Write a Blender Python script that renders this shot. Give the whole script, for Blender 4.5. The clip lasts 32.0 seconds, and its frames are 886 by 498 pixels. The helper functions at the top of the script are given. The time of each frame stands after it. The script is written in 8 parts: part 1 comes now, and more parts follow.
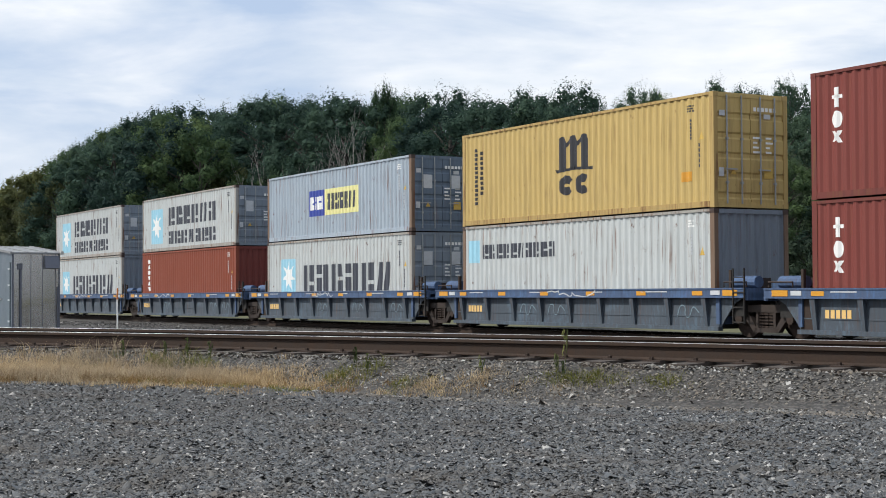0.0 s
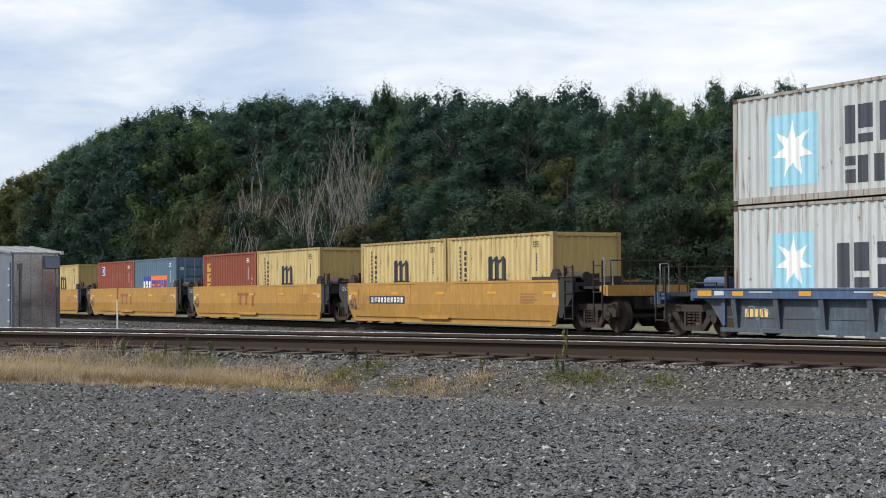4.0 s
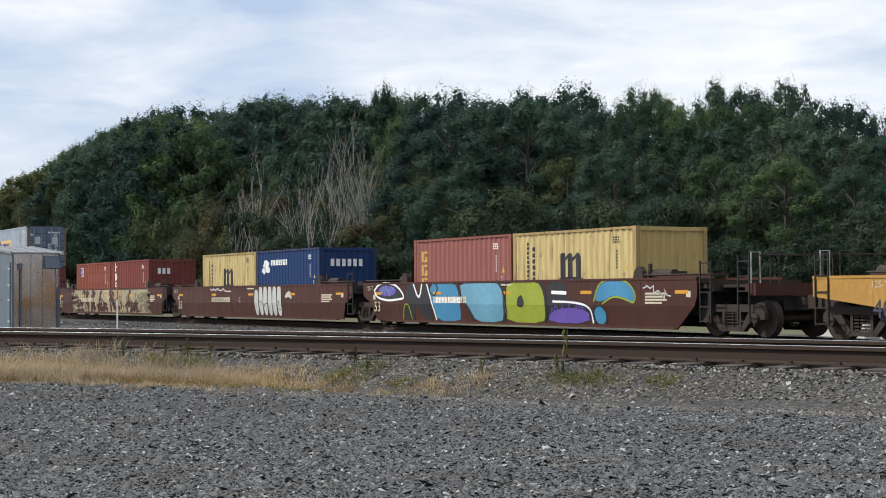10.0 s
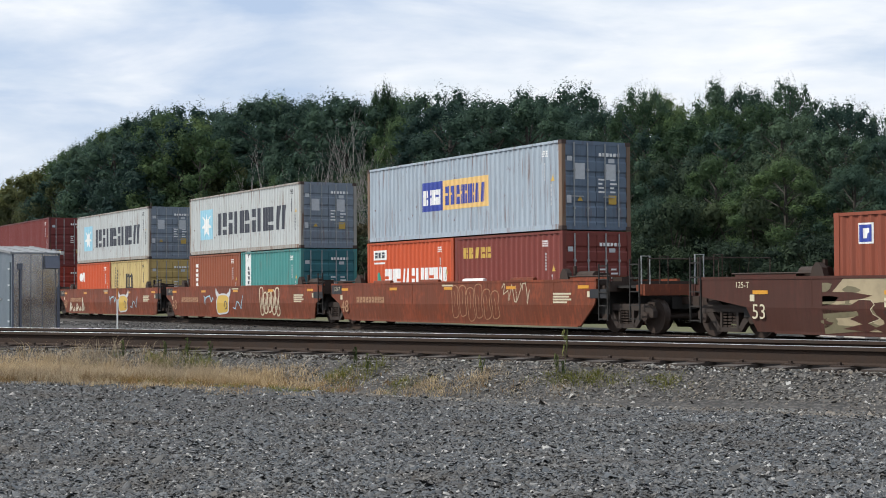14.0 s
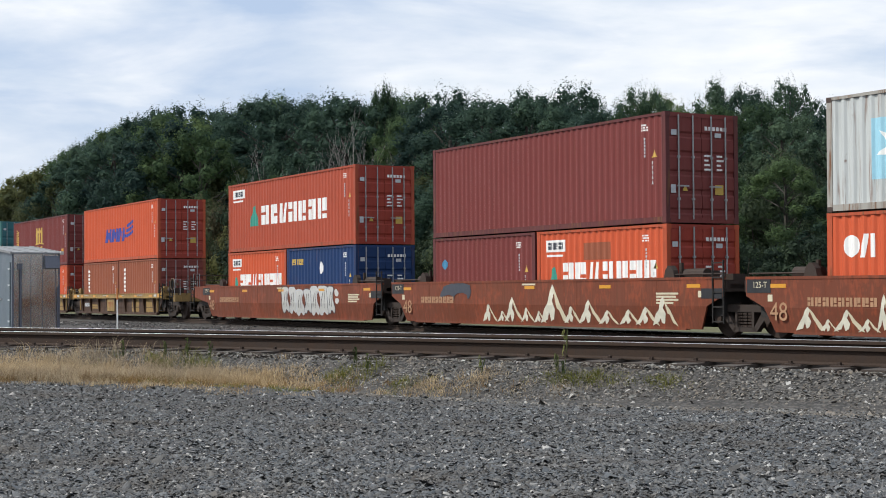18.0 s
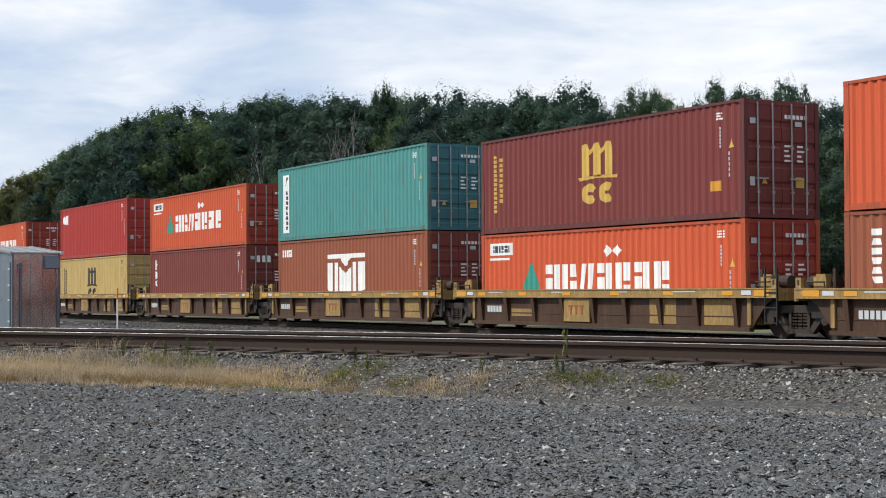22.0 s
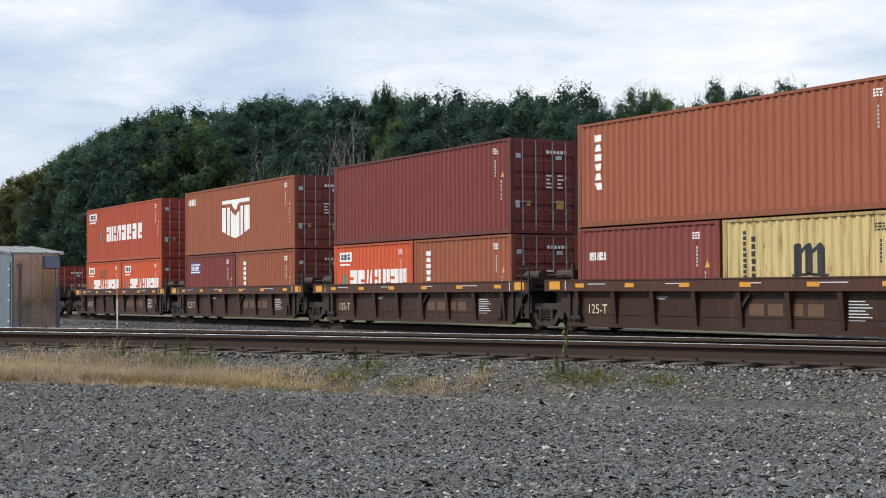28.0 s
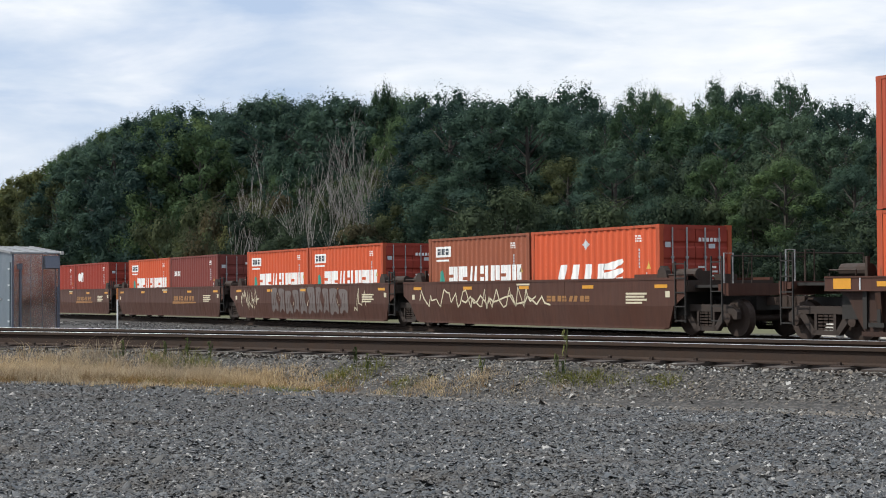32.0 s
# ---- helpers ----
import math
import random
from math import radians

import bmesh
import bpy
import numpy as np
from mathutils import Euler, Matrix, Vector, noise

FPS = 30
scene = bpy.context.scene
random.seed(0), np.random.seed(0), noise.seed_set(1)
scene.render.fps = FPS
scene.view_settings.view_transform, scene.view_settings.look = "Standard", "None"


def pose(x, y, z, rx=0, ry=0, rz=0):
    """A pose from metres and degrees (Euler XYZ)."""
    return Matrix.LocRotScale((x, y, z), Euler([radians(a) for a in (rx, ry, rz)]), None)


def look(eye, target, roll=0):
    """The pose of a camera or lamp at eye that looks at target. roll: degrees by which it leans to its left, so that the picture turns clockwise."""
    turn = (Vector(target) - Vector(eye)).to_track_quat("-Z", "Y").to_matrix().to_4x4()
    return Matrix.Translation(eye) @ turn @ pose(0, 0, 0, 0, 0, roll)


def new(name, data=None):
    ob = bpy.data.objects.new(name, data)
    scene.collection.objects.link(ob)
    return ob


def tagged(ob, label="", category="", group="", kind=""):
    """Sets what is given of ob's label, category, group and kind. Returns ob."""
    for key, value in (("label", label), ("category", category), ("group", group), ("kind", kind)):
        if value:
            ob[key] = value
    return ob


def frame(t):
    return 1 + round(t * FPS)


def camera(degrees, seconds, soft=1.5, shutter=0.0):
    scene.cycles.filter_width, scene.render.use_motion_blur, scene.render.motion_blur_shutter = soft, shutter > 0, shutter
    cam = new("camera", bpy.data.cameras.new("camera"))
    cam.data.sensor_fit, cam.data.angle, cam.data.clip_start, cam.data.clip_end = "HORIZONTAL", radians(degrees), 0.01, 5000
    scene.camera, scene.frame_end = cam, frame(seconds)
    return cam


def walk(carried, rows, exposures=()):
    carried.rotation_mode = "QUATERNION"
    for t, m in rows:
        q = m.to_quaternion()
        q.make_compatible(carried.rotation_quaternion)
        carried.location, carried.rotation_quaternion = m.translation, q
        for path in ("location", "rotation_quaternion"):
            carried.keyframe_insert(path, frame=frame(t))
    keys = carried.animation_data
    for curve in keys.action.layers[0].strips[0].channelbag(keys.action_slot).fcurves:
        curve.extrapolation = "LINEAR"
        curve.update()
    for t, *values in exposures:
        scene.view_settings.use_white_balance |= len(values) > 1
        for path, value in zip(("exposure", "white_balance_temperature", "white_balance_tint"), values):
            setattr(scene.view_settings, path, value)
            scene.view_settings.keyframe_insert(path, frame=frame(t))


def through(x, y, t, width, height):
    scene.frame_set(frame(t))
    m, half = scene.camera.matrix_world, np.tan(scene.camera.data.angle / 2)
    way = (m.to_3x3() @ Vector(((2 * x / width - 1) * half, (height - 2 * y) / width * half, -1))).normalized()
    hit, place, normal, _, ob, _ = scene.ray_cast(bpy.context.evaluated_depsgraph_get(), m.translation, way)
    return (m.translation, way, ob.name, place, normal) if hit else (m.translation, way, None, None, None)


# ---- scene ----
# Camera on a low tripod beside the yard, looking up the line.
cam = camera(32.8, 32.0, soft=1.0)
EYE = Vector((0.0, -25.687, 1.27))
YAW, PITCH = radians(60.016), radians(1.4473)
AIM = EYE + Vector((-math.sin(YAW) * math.cos(PITCH), math.cos(YAW) * math.cos(PITCH), math.sin(PITCH))) * 40
walk(cam, [(0, look(EYE, AIM, -0.2446)), (32, look(EYE, AIM, -0.2446))], exposures=[(0, 0.2), (32, 0.2)])

# ---------------------------------------------------------------- light
SUN_AT = Vector((-0.30, -0.64, 0.70)).normalized()


def make_sky():
    world = bpy.data.worlds.new("sky")
    scene.world = world
    world.use_nodes = True
    nt = world.node_tree
    nt.nodes.clear()
    N, K = nt.nodes.new, nt.links.new
    sky = N("ShaderNodeTexSky")
    sky.sky_type, sky.sun_disc = "NISHITA", False
    sky.sun_elevation = math.asin(SUN_AT.z)
    sky.sun_rotation = math.atan2(SUN_AT.x, SUN_AT.y)
    sky.dust_density = 2.0
    gain = N("ShaderNodeVectorMath")
    gain.operation = "MULTIPLY"
    gain.inputs[1].default_value = (0.115, 0.115, 0.115)
    K(sky.outputs[0], gain.inputs[0])
    tc = N("ShaderNodeTexCoord")
    mp = N("ShaderNodeMapping")
    mp.inputs["Scale"].default_value = (1.0, 1.0, 4.2)
    mp.inputs["Rotation"].default_value = (0, 0, -0.12)
    K(tc.outputs["Generated"], mp.inputs["Vector"])
    n1 = N("ShaderNodeTexNoise")
    n1.inputs["Scale"].default_value, n1.inputs["Detail"].default_value = 4.6, 7.0
    n1.inputs["Roughness"].default_value, n1.inputs["Distortion"].default_value = 0.52, 0.35
    K(mp.outputs[0], n1.inputs["Vector"])
    n2 = N("ShaderNodeTexNoise")
    n2.inputs["Scale"].default_value, n2.inputs["Detail"].default_value = 13.0, 5.0
    K(mp.outputs[0], n2.inputs["Vector"])
    r1 = N("ShaderNodeValToRGB")
    r1.color_ramp.elements[0].position, r1.color_ramp.elements[1].position = 0.345, 0.59
    K(n1.outputs["Fac"], r1.inputs[0])
    r2 = N("ShaderNodeValToRGB")
    r2.color_ramp.elements[0].position, r2.color_ramp.elements[1].position = 0.30, 0.75
    r2.color_ramp.elements[0].color = (0.79, 0.875, 0.98, 1)
    r2.color_ramp.elements[1].color = (1.06, 1.08, 1.12, 1)
    K(n2.outputs["Fac"], r2.inputs[0])
    mx = N("ShaderNodeMix")
    mx.data_type = "RGBA"
    K(r1.outputs[0], mx.inputs[0])
    base = N("ShaderNodeMix")
    base.data_type = "RGBA"
    base.inputs[0].default_value = 0.8
    K(gain.outputs[0], base.inputs[6])
    base.inputs[7].default_value = (0.57, 0.71, 0.95, 1)
    K(base.outputs[2], mx.inputs[6])
    K(r2.outputs[0], mx.inputs[7])
    bg, out = N("ShaderNodeBackground"), N("ShaderNodeOutputWorld")
    bg.inputs["Strength"].default_value = 0.84
    K(mx.outputs[2], bg.inputs[0])
    K(bg.outputs[0], out.inputs[0])


make_sky()
sun = new("sun", bpy.data.lights.new("sun", "SUN"))
sun.data.energy, sun.data.angle, sun.data.color = 3.5, radians(2.0), (1.0, 0.965, 0.90)
sun.matrix_world = look(SUN_AT * 100, (0, 0, 0))

# ---------------------------------------------------------------- materials
MATS = {}


def tree_of(name):
    m = bpy.data.materials.new(name)
    m.use_nodes = True
    nt = m.node_tree
    return m, nt, nt.nodes["Principled BSDF"]


def noise_node(nt, coord, scale, detail=4.0, rough=0.55, stretch=None):
    if stretch:
        mp = nt.nodes.new("ShaderNodeMapping")
        mp.inputs["Scale"].default_value = stretch
        nt.links.new(coord, mp.inputs["Vector"])
        coord = mp.outputs[0]
    n = nt.nodes.new("ShaderNodeTexNoise")
    n.inputs["Scale"].default_value, n.inputs["Detail"].default_value = scale, detail
    n.inputs["Roughness"].default_value = rough
    nt.links.new(coord, n.inputs["Vector"])
    return n.outputs["Fac"]


def ramp(nt, fac, lo, hi, c0=(0, 0, 0, 1), c1=(1, 1, 1, 1)):
    r = nt.nodes.new("ShaderNodeValToRGB")
    r.color_ramp.elements[0].position, r.color_ramp.elements[1].position = lo, hi
    r.color_ramp.elements[0].color, r.color_ramp.elements[1].color = c0, c1
    nt.links.new(fac, r.inputs[0])
    return r.outputs[0]


def mix(nt, fac, a, b, mode="MIX"):
    x = nt.nodes.new("ShaderNodeMix")
    x.data_type, x.blend_type = "RGBA", mode
    for sock, v in ((x.inputs[0], fac), (x.inputs[6], a), (x.inputs[7], b)):
        if isinstance(v, (int, float)):
            sock.default_value = v
        elif isinstance(v, tuple):
            sock.default_value = (*v[:3], 1)
        else:
            nt.links.new(v, sock)
    return x.outputs[2]


def bump(nt, bsdf, height, strength, dist):
    b = nt.nodes.new("ShaderNodeBump")
    b.inputs["Strength"].default_value, b.inputs["Distance"].default_value = strength, dist
    nt.links.new(height, b.inputs["Height"])
    nt.links.new(b.outputs[0], bsdf.inputs["Normal"])


def paint(name, col, rough=0.5, dirt=0.35, rust=0.25, fade=0.25, mud=0.0):
    """Weathered paint on steel: fading in broad patches, dirt that ran down, small rust spots."""
    if name in MATS:
        return MATS[name]
    m, nt, b = tree_of(name)
    col = tuple(0.74 * v for v in col)
    co = nt.nodes.new("ShaderNodeTexCoord").outputs["Object"]
    big = noise_node(nt, co, 0.7, 4)
    pale = tuple(0.95 * c + 0.05 for c in col)
    c = mix(nt, ramp(nt, big, 0.35, 0.75, (0, 0, 0, 1), (fade, fade, fade, 1)), col, pale)
    streak = noise_node(nt, co, 3.0, 6, 0.65, (2.6, 2.6, 0.22))
    grime = tuple(0.35 * v + 0.02 for v in col)
    c = mix(nt, ramp(nt, streak, 0.50, 0.74, (0, 0, 0, 1), (dirt, dirt, dirt, 1)), c, grime)
    spot = noise_node(nt, co, 5.5, 8, 0.7, (1, 1, 0.45))
    c = mix(nt, ramp(nt, spot, 0.66 - 0.08 * rust, 0.72, (0, 0, 0, 1), (min(1, 2.4 * rust),) * 3 + (1,)), c, (0.13, 0.055, 0.03))
    run = mix(nt, 1.0, ramp(nt, noise_node(nt, co, 4.0, 5, 0.6, (3.4, 3.4, 0.16)), 0.53, 0.66), ramp(nt, noise_node(nt, co, 0.9, 3), 0.52 - 0.25 * rust, 0.70 - 0.25 * rust), "MULTIPLY")
    c = mix(nt, mix(nt, 1.0, run, (min(1.0, 0.15 + 1.1 * rust),) * 3, "MULTIPLY"), c, (0.16, 0.072, 0.036))
    if mud:
        dust = mix(nt, 1.0, noise_node(nt, co, 1.1, 6, 0.65), noise_node(nt, co, 7.0, 5, 0.6, (1.6, 1.6, 0.5)), "ADD")
        c = mix(nt, ramp(nt, dust, 0.82, 1.22, (0, 0, 0, 1), (mud, mud, mud, 1)), c, (0.042, 0.028, 0.020))
    info = nt.nodes.new("ShaderNodeObjectInfo").outputs["Random"]
    c = mix(nt, 1.0, c, ramp(nt, info, 0, 1, (0.93, 0.93, 0.93, 1), (1, 1, 1, 1)), "MULTIPLY")
    nt.links.new(c, b.inputs["Base Color"])
    nt.links.new(ramp(nt, streak, 0.3, 0.8, (rough - 0.1,) * 3 + (1,), (min(1, rough + 0.25),) * 3 + (1,)), b.inputs["Roughness"])
    b.inputs["Specular IOR Level"].default_value = 0.2
    bump(nt, b, noise_node(nt, co, 9.0, 5), 0.12, 0.01)
    MATS[name] = m
    return m


def plain(name, col, rough=0.6, metal=0.0, vary=0.25, scale=6.0, relief=0.1):
    """A surface of one colour, mottled at two scales."""
    if name in MATS:
        return MATS[name]
    m, nt, b = tree_of(name)
    co = nt.nodes.new("ShaderNodeTexCoord").outputs["Object"]
    n1, n2 = noise_node(nt, co, scale, 5), noise_node(nt, co, scale * 7, 4)
    lo, hi = tuple(c * (1 - vary) for c in col), tuple(min(1, c * (1 + vary)) for c in col)
    c = mix(nt, n1, lo, hi)
    c = mix(nt, ramp(nt, n2, 0.45, 0.8, (0, 0, 0, 1), (vary,) * 3 + (1,)), c, tuple(0.4 * v for v in col))
    nt.links.new(c, b.inputs["Base Color"])
    nt.links.new(ramp(nt, n1, 0.3, 0.8, (max(0.05, rough - 0.12),) * 3 + (1,), (min(1, rough + 0.12),) * 3 + (1,)), b.inputs["Roughness"])
    b.inputs["Metallic"].default_value = metal
    bump(nt, b, n2, relief, 0.01)
    MATS[name] = m
    return m


STRAW_BOX = paint("straw_box", (0.72, 0.565, 0.255), dirt=0.6, rust=0.52)
YELLOW_BOX = paint("yellow_box", (0.67, 0.485, 0.185), dirt=0.42, rust=0.24)
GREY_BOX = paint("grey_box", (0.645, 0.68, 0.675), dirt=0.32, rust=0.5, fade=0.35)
# Grey, slate and teal end paints: shade on the container ends mixed into colour.
GREY_SHADED_END = paint("grey_shaded_end", (0.27, 0.32, 0.38), dirt=0.4, rust=0.3)
MAROON_BOX = paint("maroon_box", (0.25, 0.064, 0.052), dirt=0.25, rust=0.1, fade=0.14)
PLUM_BOX = paint("plum_box", (0.235, 0.055, 0.050), dirt=0.2, rust=0.1, fade=0.12)
RED_BOX = paint("red_box", (0.39, 0.058, 0.037), dirt=0.25, rust=0.1, fade=0.12)
CRIMSON_BOX = paint("crimson_box", (0.50, 0.055, 0.045), dirt=0.2, rust=0.08, fade=0.08)
VERMILION_BOX = paint("vermilion_box", (0.51, 0.098, 0.052), dirt=0.3, rust=0.12, fade=0.14)
ORANGE_BOX = paint("orange_box", (0.73, 0.128, 0.050), dirt=0.25, rust=0.08, fade=0.1)
BROWN_BOX = paint("brown_box", (0.38, 0.120, 0.064), dirt=0.28, rust=0.12, fade=0.15)
PINK_BOX = paint("pink_box", (0.38, 0.135, 0.115), dirt=0.3, rust=0.1, fade=0.35)
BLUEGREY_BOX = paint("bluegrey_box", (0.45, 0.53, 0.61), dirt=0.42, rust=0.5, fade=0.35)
SLATE_SHADED_END = paint("slate_shaded_end", (0.17, 0.225, 0.30), dirt=0.4, rust=0.25)
SLATE_BOX = paint("slate_box", (0.13, 0.22, 0.30), dirt=0.3, rust=0.15)
NAVY_BOX = paint("navy_box", (0.018, 0.055, 0.17), dirt=0.25, rust=0.08, fade=0.1)
TEAL_SHADED_END = paint("teal_shaded_end", (0.055, 0.20, 0.23), dirt=0.3, rust=0.14, fade=0.2)
TEAL_BOX = paint("teal_box", (0.10, 0.36, 0.34), dirt=0.4, rust=0.26, fade=0.2)
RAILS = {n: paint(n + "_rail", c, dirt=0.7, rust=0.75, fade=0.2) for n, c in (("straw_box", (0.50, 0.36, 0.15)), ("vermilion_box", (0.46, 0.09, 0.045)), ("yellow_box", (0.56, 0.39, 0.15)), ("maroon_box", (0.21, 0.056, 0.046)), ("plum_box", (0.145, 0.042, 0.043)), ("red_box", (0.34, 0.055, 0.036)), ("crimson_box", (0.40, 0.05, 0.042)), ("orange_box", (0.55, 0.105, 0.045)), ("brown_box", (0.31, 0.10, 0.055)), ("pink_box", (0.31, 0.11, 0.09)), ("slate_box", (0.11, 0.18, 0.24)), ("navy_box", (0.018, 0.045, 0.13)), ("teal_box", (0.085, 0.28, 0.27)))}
RUSTY_GREY = paint("rusty_grey", (0.44, 0.42, 0.38), dirt=0.6, rust=1.0)
RUST_RED_BOX = paint("rust_red_box", (0.32, 0.088, 0.052), dirt=0.28, rust=0.16, fade=0.16)
BLUE_CAR = paint("blue_car", (0.098, 0.175, 0.33), dirt=0.5, rust=0.22, mud=0.3)
BLUE_PANEL = paint("blue_panel", (0.120, 0.165, 0.212), dirt=0.5, rust=0.25, mud=0.38)
YELLOW_CAR = paint("yellow_car", (0.63, 0.34, 0.078), dirt=0.2, rust=0.08, mud=0.2, fade=0.3)
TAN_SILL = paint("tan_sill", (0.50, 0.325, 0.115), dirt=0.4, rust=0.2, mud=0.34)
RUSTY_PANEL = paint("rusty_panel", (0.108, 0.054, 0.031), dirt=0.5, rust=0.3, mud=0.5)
BROWN_CAR = paint("brown_car", (0.098, 0.032, 0.023), dirt=0.4, rust=0.1, mud=0.3)
ORANGE_CAR = paint("orange_car", (0.30, 0.072, 0.032), dirt=0.2, rust=0.25, mud=0.42, fade=0.3)
SAND_PAINT = plain("sand_paint", (0.36, 0.20, 0.11), 0.6, 0.0, 0.25, 2.0)
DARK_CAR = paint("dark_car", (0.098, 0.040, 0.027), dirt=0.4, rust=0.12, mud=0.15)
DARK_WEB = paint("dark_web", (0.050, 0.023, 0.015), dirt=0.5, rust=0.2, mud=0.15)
SMEAR_PAINT = plain("smear_paint", (0.46, 0.345, 0.19), 0.6, 0.0, 0.3, 1.5)
GREY_BRACKET = paint("grey_bracket", (0.038, 0.040, 0.045), dirt=0.5, rust=0.2)
STEEL_DARK = plain("steel_dark", (0.014, 0.012, 0.010), 0.7, 0.0, 0.4)
STEEL_RUST = plain("steel_rust", (0.030, 0.017, 0.011), 0.8, 0.0, 0.4)
TRUCK_GREY = plain("truck_grey", (0.028, 0.018, 0.013), 0.75, 0.0, 0.4)
RAIL_HEAD = plain("rail_head", (0.56, 0.54, 0.52), 0.30, 1.0, 0.06)
ROD_STEEL = plain("rod_steel", (0.33, 0.34, 0.34), 0.5, 0.3, 0.2)
WHITE_PAINT = plain("white_paint", (0.78, 0.78, 0.76), 0.55, 0.0, 0.1, 1.5)
CREAM_PAINT = plain("cream_paint", (0.55, 0.50, 0.36), 0.55, 0.0, 0.2, 1.5)
BLACK_PAINT = plain("black_paint", (0.022, 0.022, 0.026), 0.5, 0.0, 0.2)
CHARCOAL_PAINT = plain("charcoal_paint", (0.045, 0.05, 0.065), 0.5, 0.0, 0.2)
SKYBLUE_PAINT = plain("skyblue_paint", (0.30, 0.56, 0.68), 0.5, 0.0, 0.12)
ROYAL_PAINT = plain("royal_paint", (0.030, 0.055, 0.30), 0.5, 0.0, 0.15)
LEMON_PAINT = plain("lemon_paint", (0.72, 0.68, 0.30), 0.5, 0.0, 0.1)
AMBER_PAINT = plain("amber_paint", (0.72, 0.47, 0.17), 0.5, 0.0, 0.12)
TANGERINE_PAINT = plain("tangerine_paint", (0.75, 0.20, 0.05), 0.5, 0.0, 0.1)
REFLECTOR = plain("reflector", (0.58, 0.27, 0.025), 0.4, 0.0, 0.15)
GREEN_PAINT = plain("green_paint", (0.03, 0.26, 0.20), 0.5, 0.0, 0.15)
GOLD_PAINT = plain("gold_paint", (0.55, 0.36, 0.07), 0.5, 0.0, 0.15)
LIME_PAINT = plain("lime_paint", (0.27, 0.32, 0.03), 0.5, 0.0, 0.3, 1.2)
AQUA_PAINT = plain("aqua_paint", (0.13, 0.31, 0.42), 0.5, 0.0, 0.3, 1.2)
CYAN_PAINT = plain("cyan_paint", (0.05, 0.22, 0.38), 0.5, 0.0, 0.3, 1.2)
VIOLET_PAINT = plain("violet_paint", (0.13, 0.08, 0.36), 0.5, 0.0, 0.2)
SILVER_PAINT = plain("silver_paint", (0.48, 0.48, 0.46), 0.45, 0.0, 0.2)
LABEL_GREY = plain("label_grey", (0.50, 0.52, 0.54), 0.5, 0.0, 0.2)
FADED_LETTER = plain("faded_letter", (0.27, 0.13, 0.04), 0.6, 0.0, 0.2)
FADED_TEAL = plain("faded_teal", (0.17, 0.24, 0.28), 0.6, 0.0, 0.3)
PAINTED_OUT = plain("painted_out", (0.235, 0.062, 0.048), 0.6, 0.0, 0.35)
FAINT_LETTER = plain("faint_letter", (0.105, 0.055, 0.028), 0.6, 0.0, 0.35)
OXIDE_LETTER = plain("oxide_letter", (0.24, 0.07, 0.02), 0.6, 0.0, 0.2)

# ---------------------------------------------------------------- mesh helpers
MESHES = {}


def raw(name, verts, faces, material, smooth=False):
    me = bpy.data.meshes.new(name)
    me.from_pydata([tuple(v) for v in verts], [], [tuple(f) for f in faces])
    if material:
        me.materials.append(material)
    if smooth:
        me.polygons.foreach_set("use_smooth", [True] * len(me.polygons))
    me.update()
    return me


def from_bm(name, bm, material, smooth=False):
    me = bpy.data.meshes.new(name)
    bm.to_mesh(me)
    bm.free()
    me.materials.append(material)
    if smooth:
        me.polygons.foreach_set("use_smooth", [True] * len(me.polygons))
    return me


STUFF = ("door_handle", "small_writing", "grating", "data_plate", "bolster_spring")


def part(name, me, parent, at=(0, 0, 0), turn=0.0, label=""):
    """One mesh object under a thing or under a part."""
    ob = new(name, me)
    ob.parent = parent
    ob.location = at
    if turn:
        ob.rotation_euler = (0, 0, turn)
    if label:
        ob["label"] = label
    if name in STUFF:
        ob["kind"] = "stuff"
    return ob


BOX_FACES = ((0, 3, 2, 1), (4, 5, 6, 7), (0, 1, 5, 4), (1, 2, 6, 5), (2, 3, 7, 6), (3, 0, 4, 7))


def box_data(x0, x1, y0, y1, z0, z1):
    return [(x0, y0, z0), (x1, y0, z0), (x1, y1, z0), (x0, y1, z0), (x0, y0, z1), (x1, y0, z1), (x1, y1, z1), (x0, y1, z1)]


def boxes(name, rows, material, key=None):
    """A mesh of boxes (x0, x1, y0, y1, z0, z1), kept under its key."""
    k = (name, material.name, key if key is not None else tuple(rows))
    if k not in MESHES:
        v, f = [], []
        for r in rows:
            o = len(v)
            v += box_data(*r)
            f += [tuple(i + o for i in q) for q in BOX_FACES]
        MESHES[k] = raw(name, v, f, material)
    return MESHES[k]


def extrude_xz(name, polys, y0, y1, material, key):
    """Outlines in the x-z plane, drawn out from y0 to y1."""
    k = (name, material.name, key)
    if k not in MESHES:
        v, f = [], []
        for poly in polys:
            o, n = len(v), len(poly)
            v += [(x, y0, z) for x, z in poly] + [(x, y1, z) for x, z in poly]
            f.append(tuple(range(o, o + n)))
            f.append(tuple(range(o + 2 * n - 1, o + n - 1, -1)))
            f += [(o + i, o + n + i, o + n + (i + 1) % n, o + (i + 1) % n) for i in range(n)]
        MESHES[k] = raw(name, v, f, material)
        bm = bmesh.new()
        bm.from_mesh(MESHES[k])
        bmesh.ops.recalc_face_normals(bm, faces=bm.faces)
        bm.to_mesh(MESHES[k])
        bm.free()
    return MESHES[k]


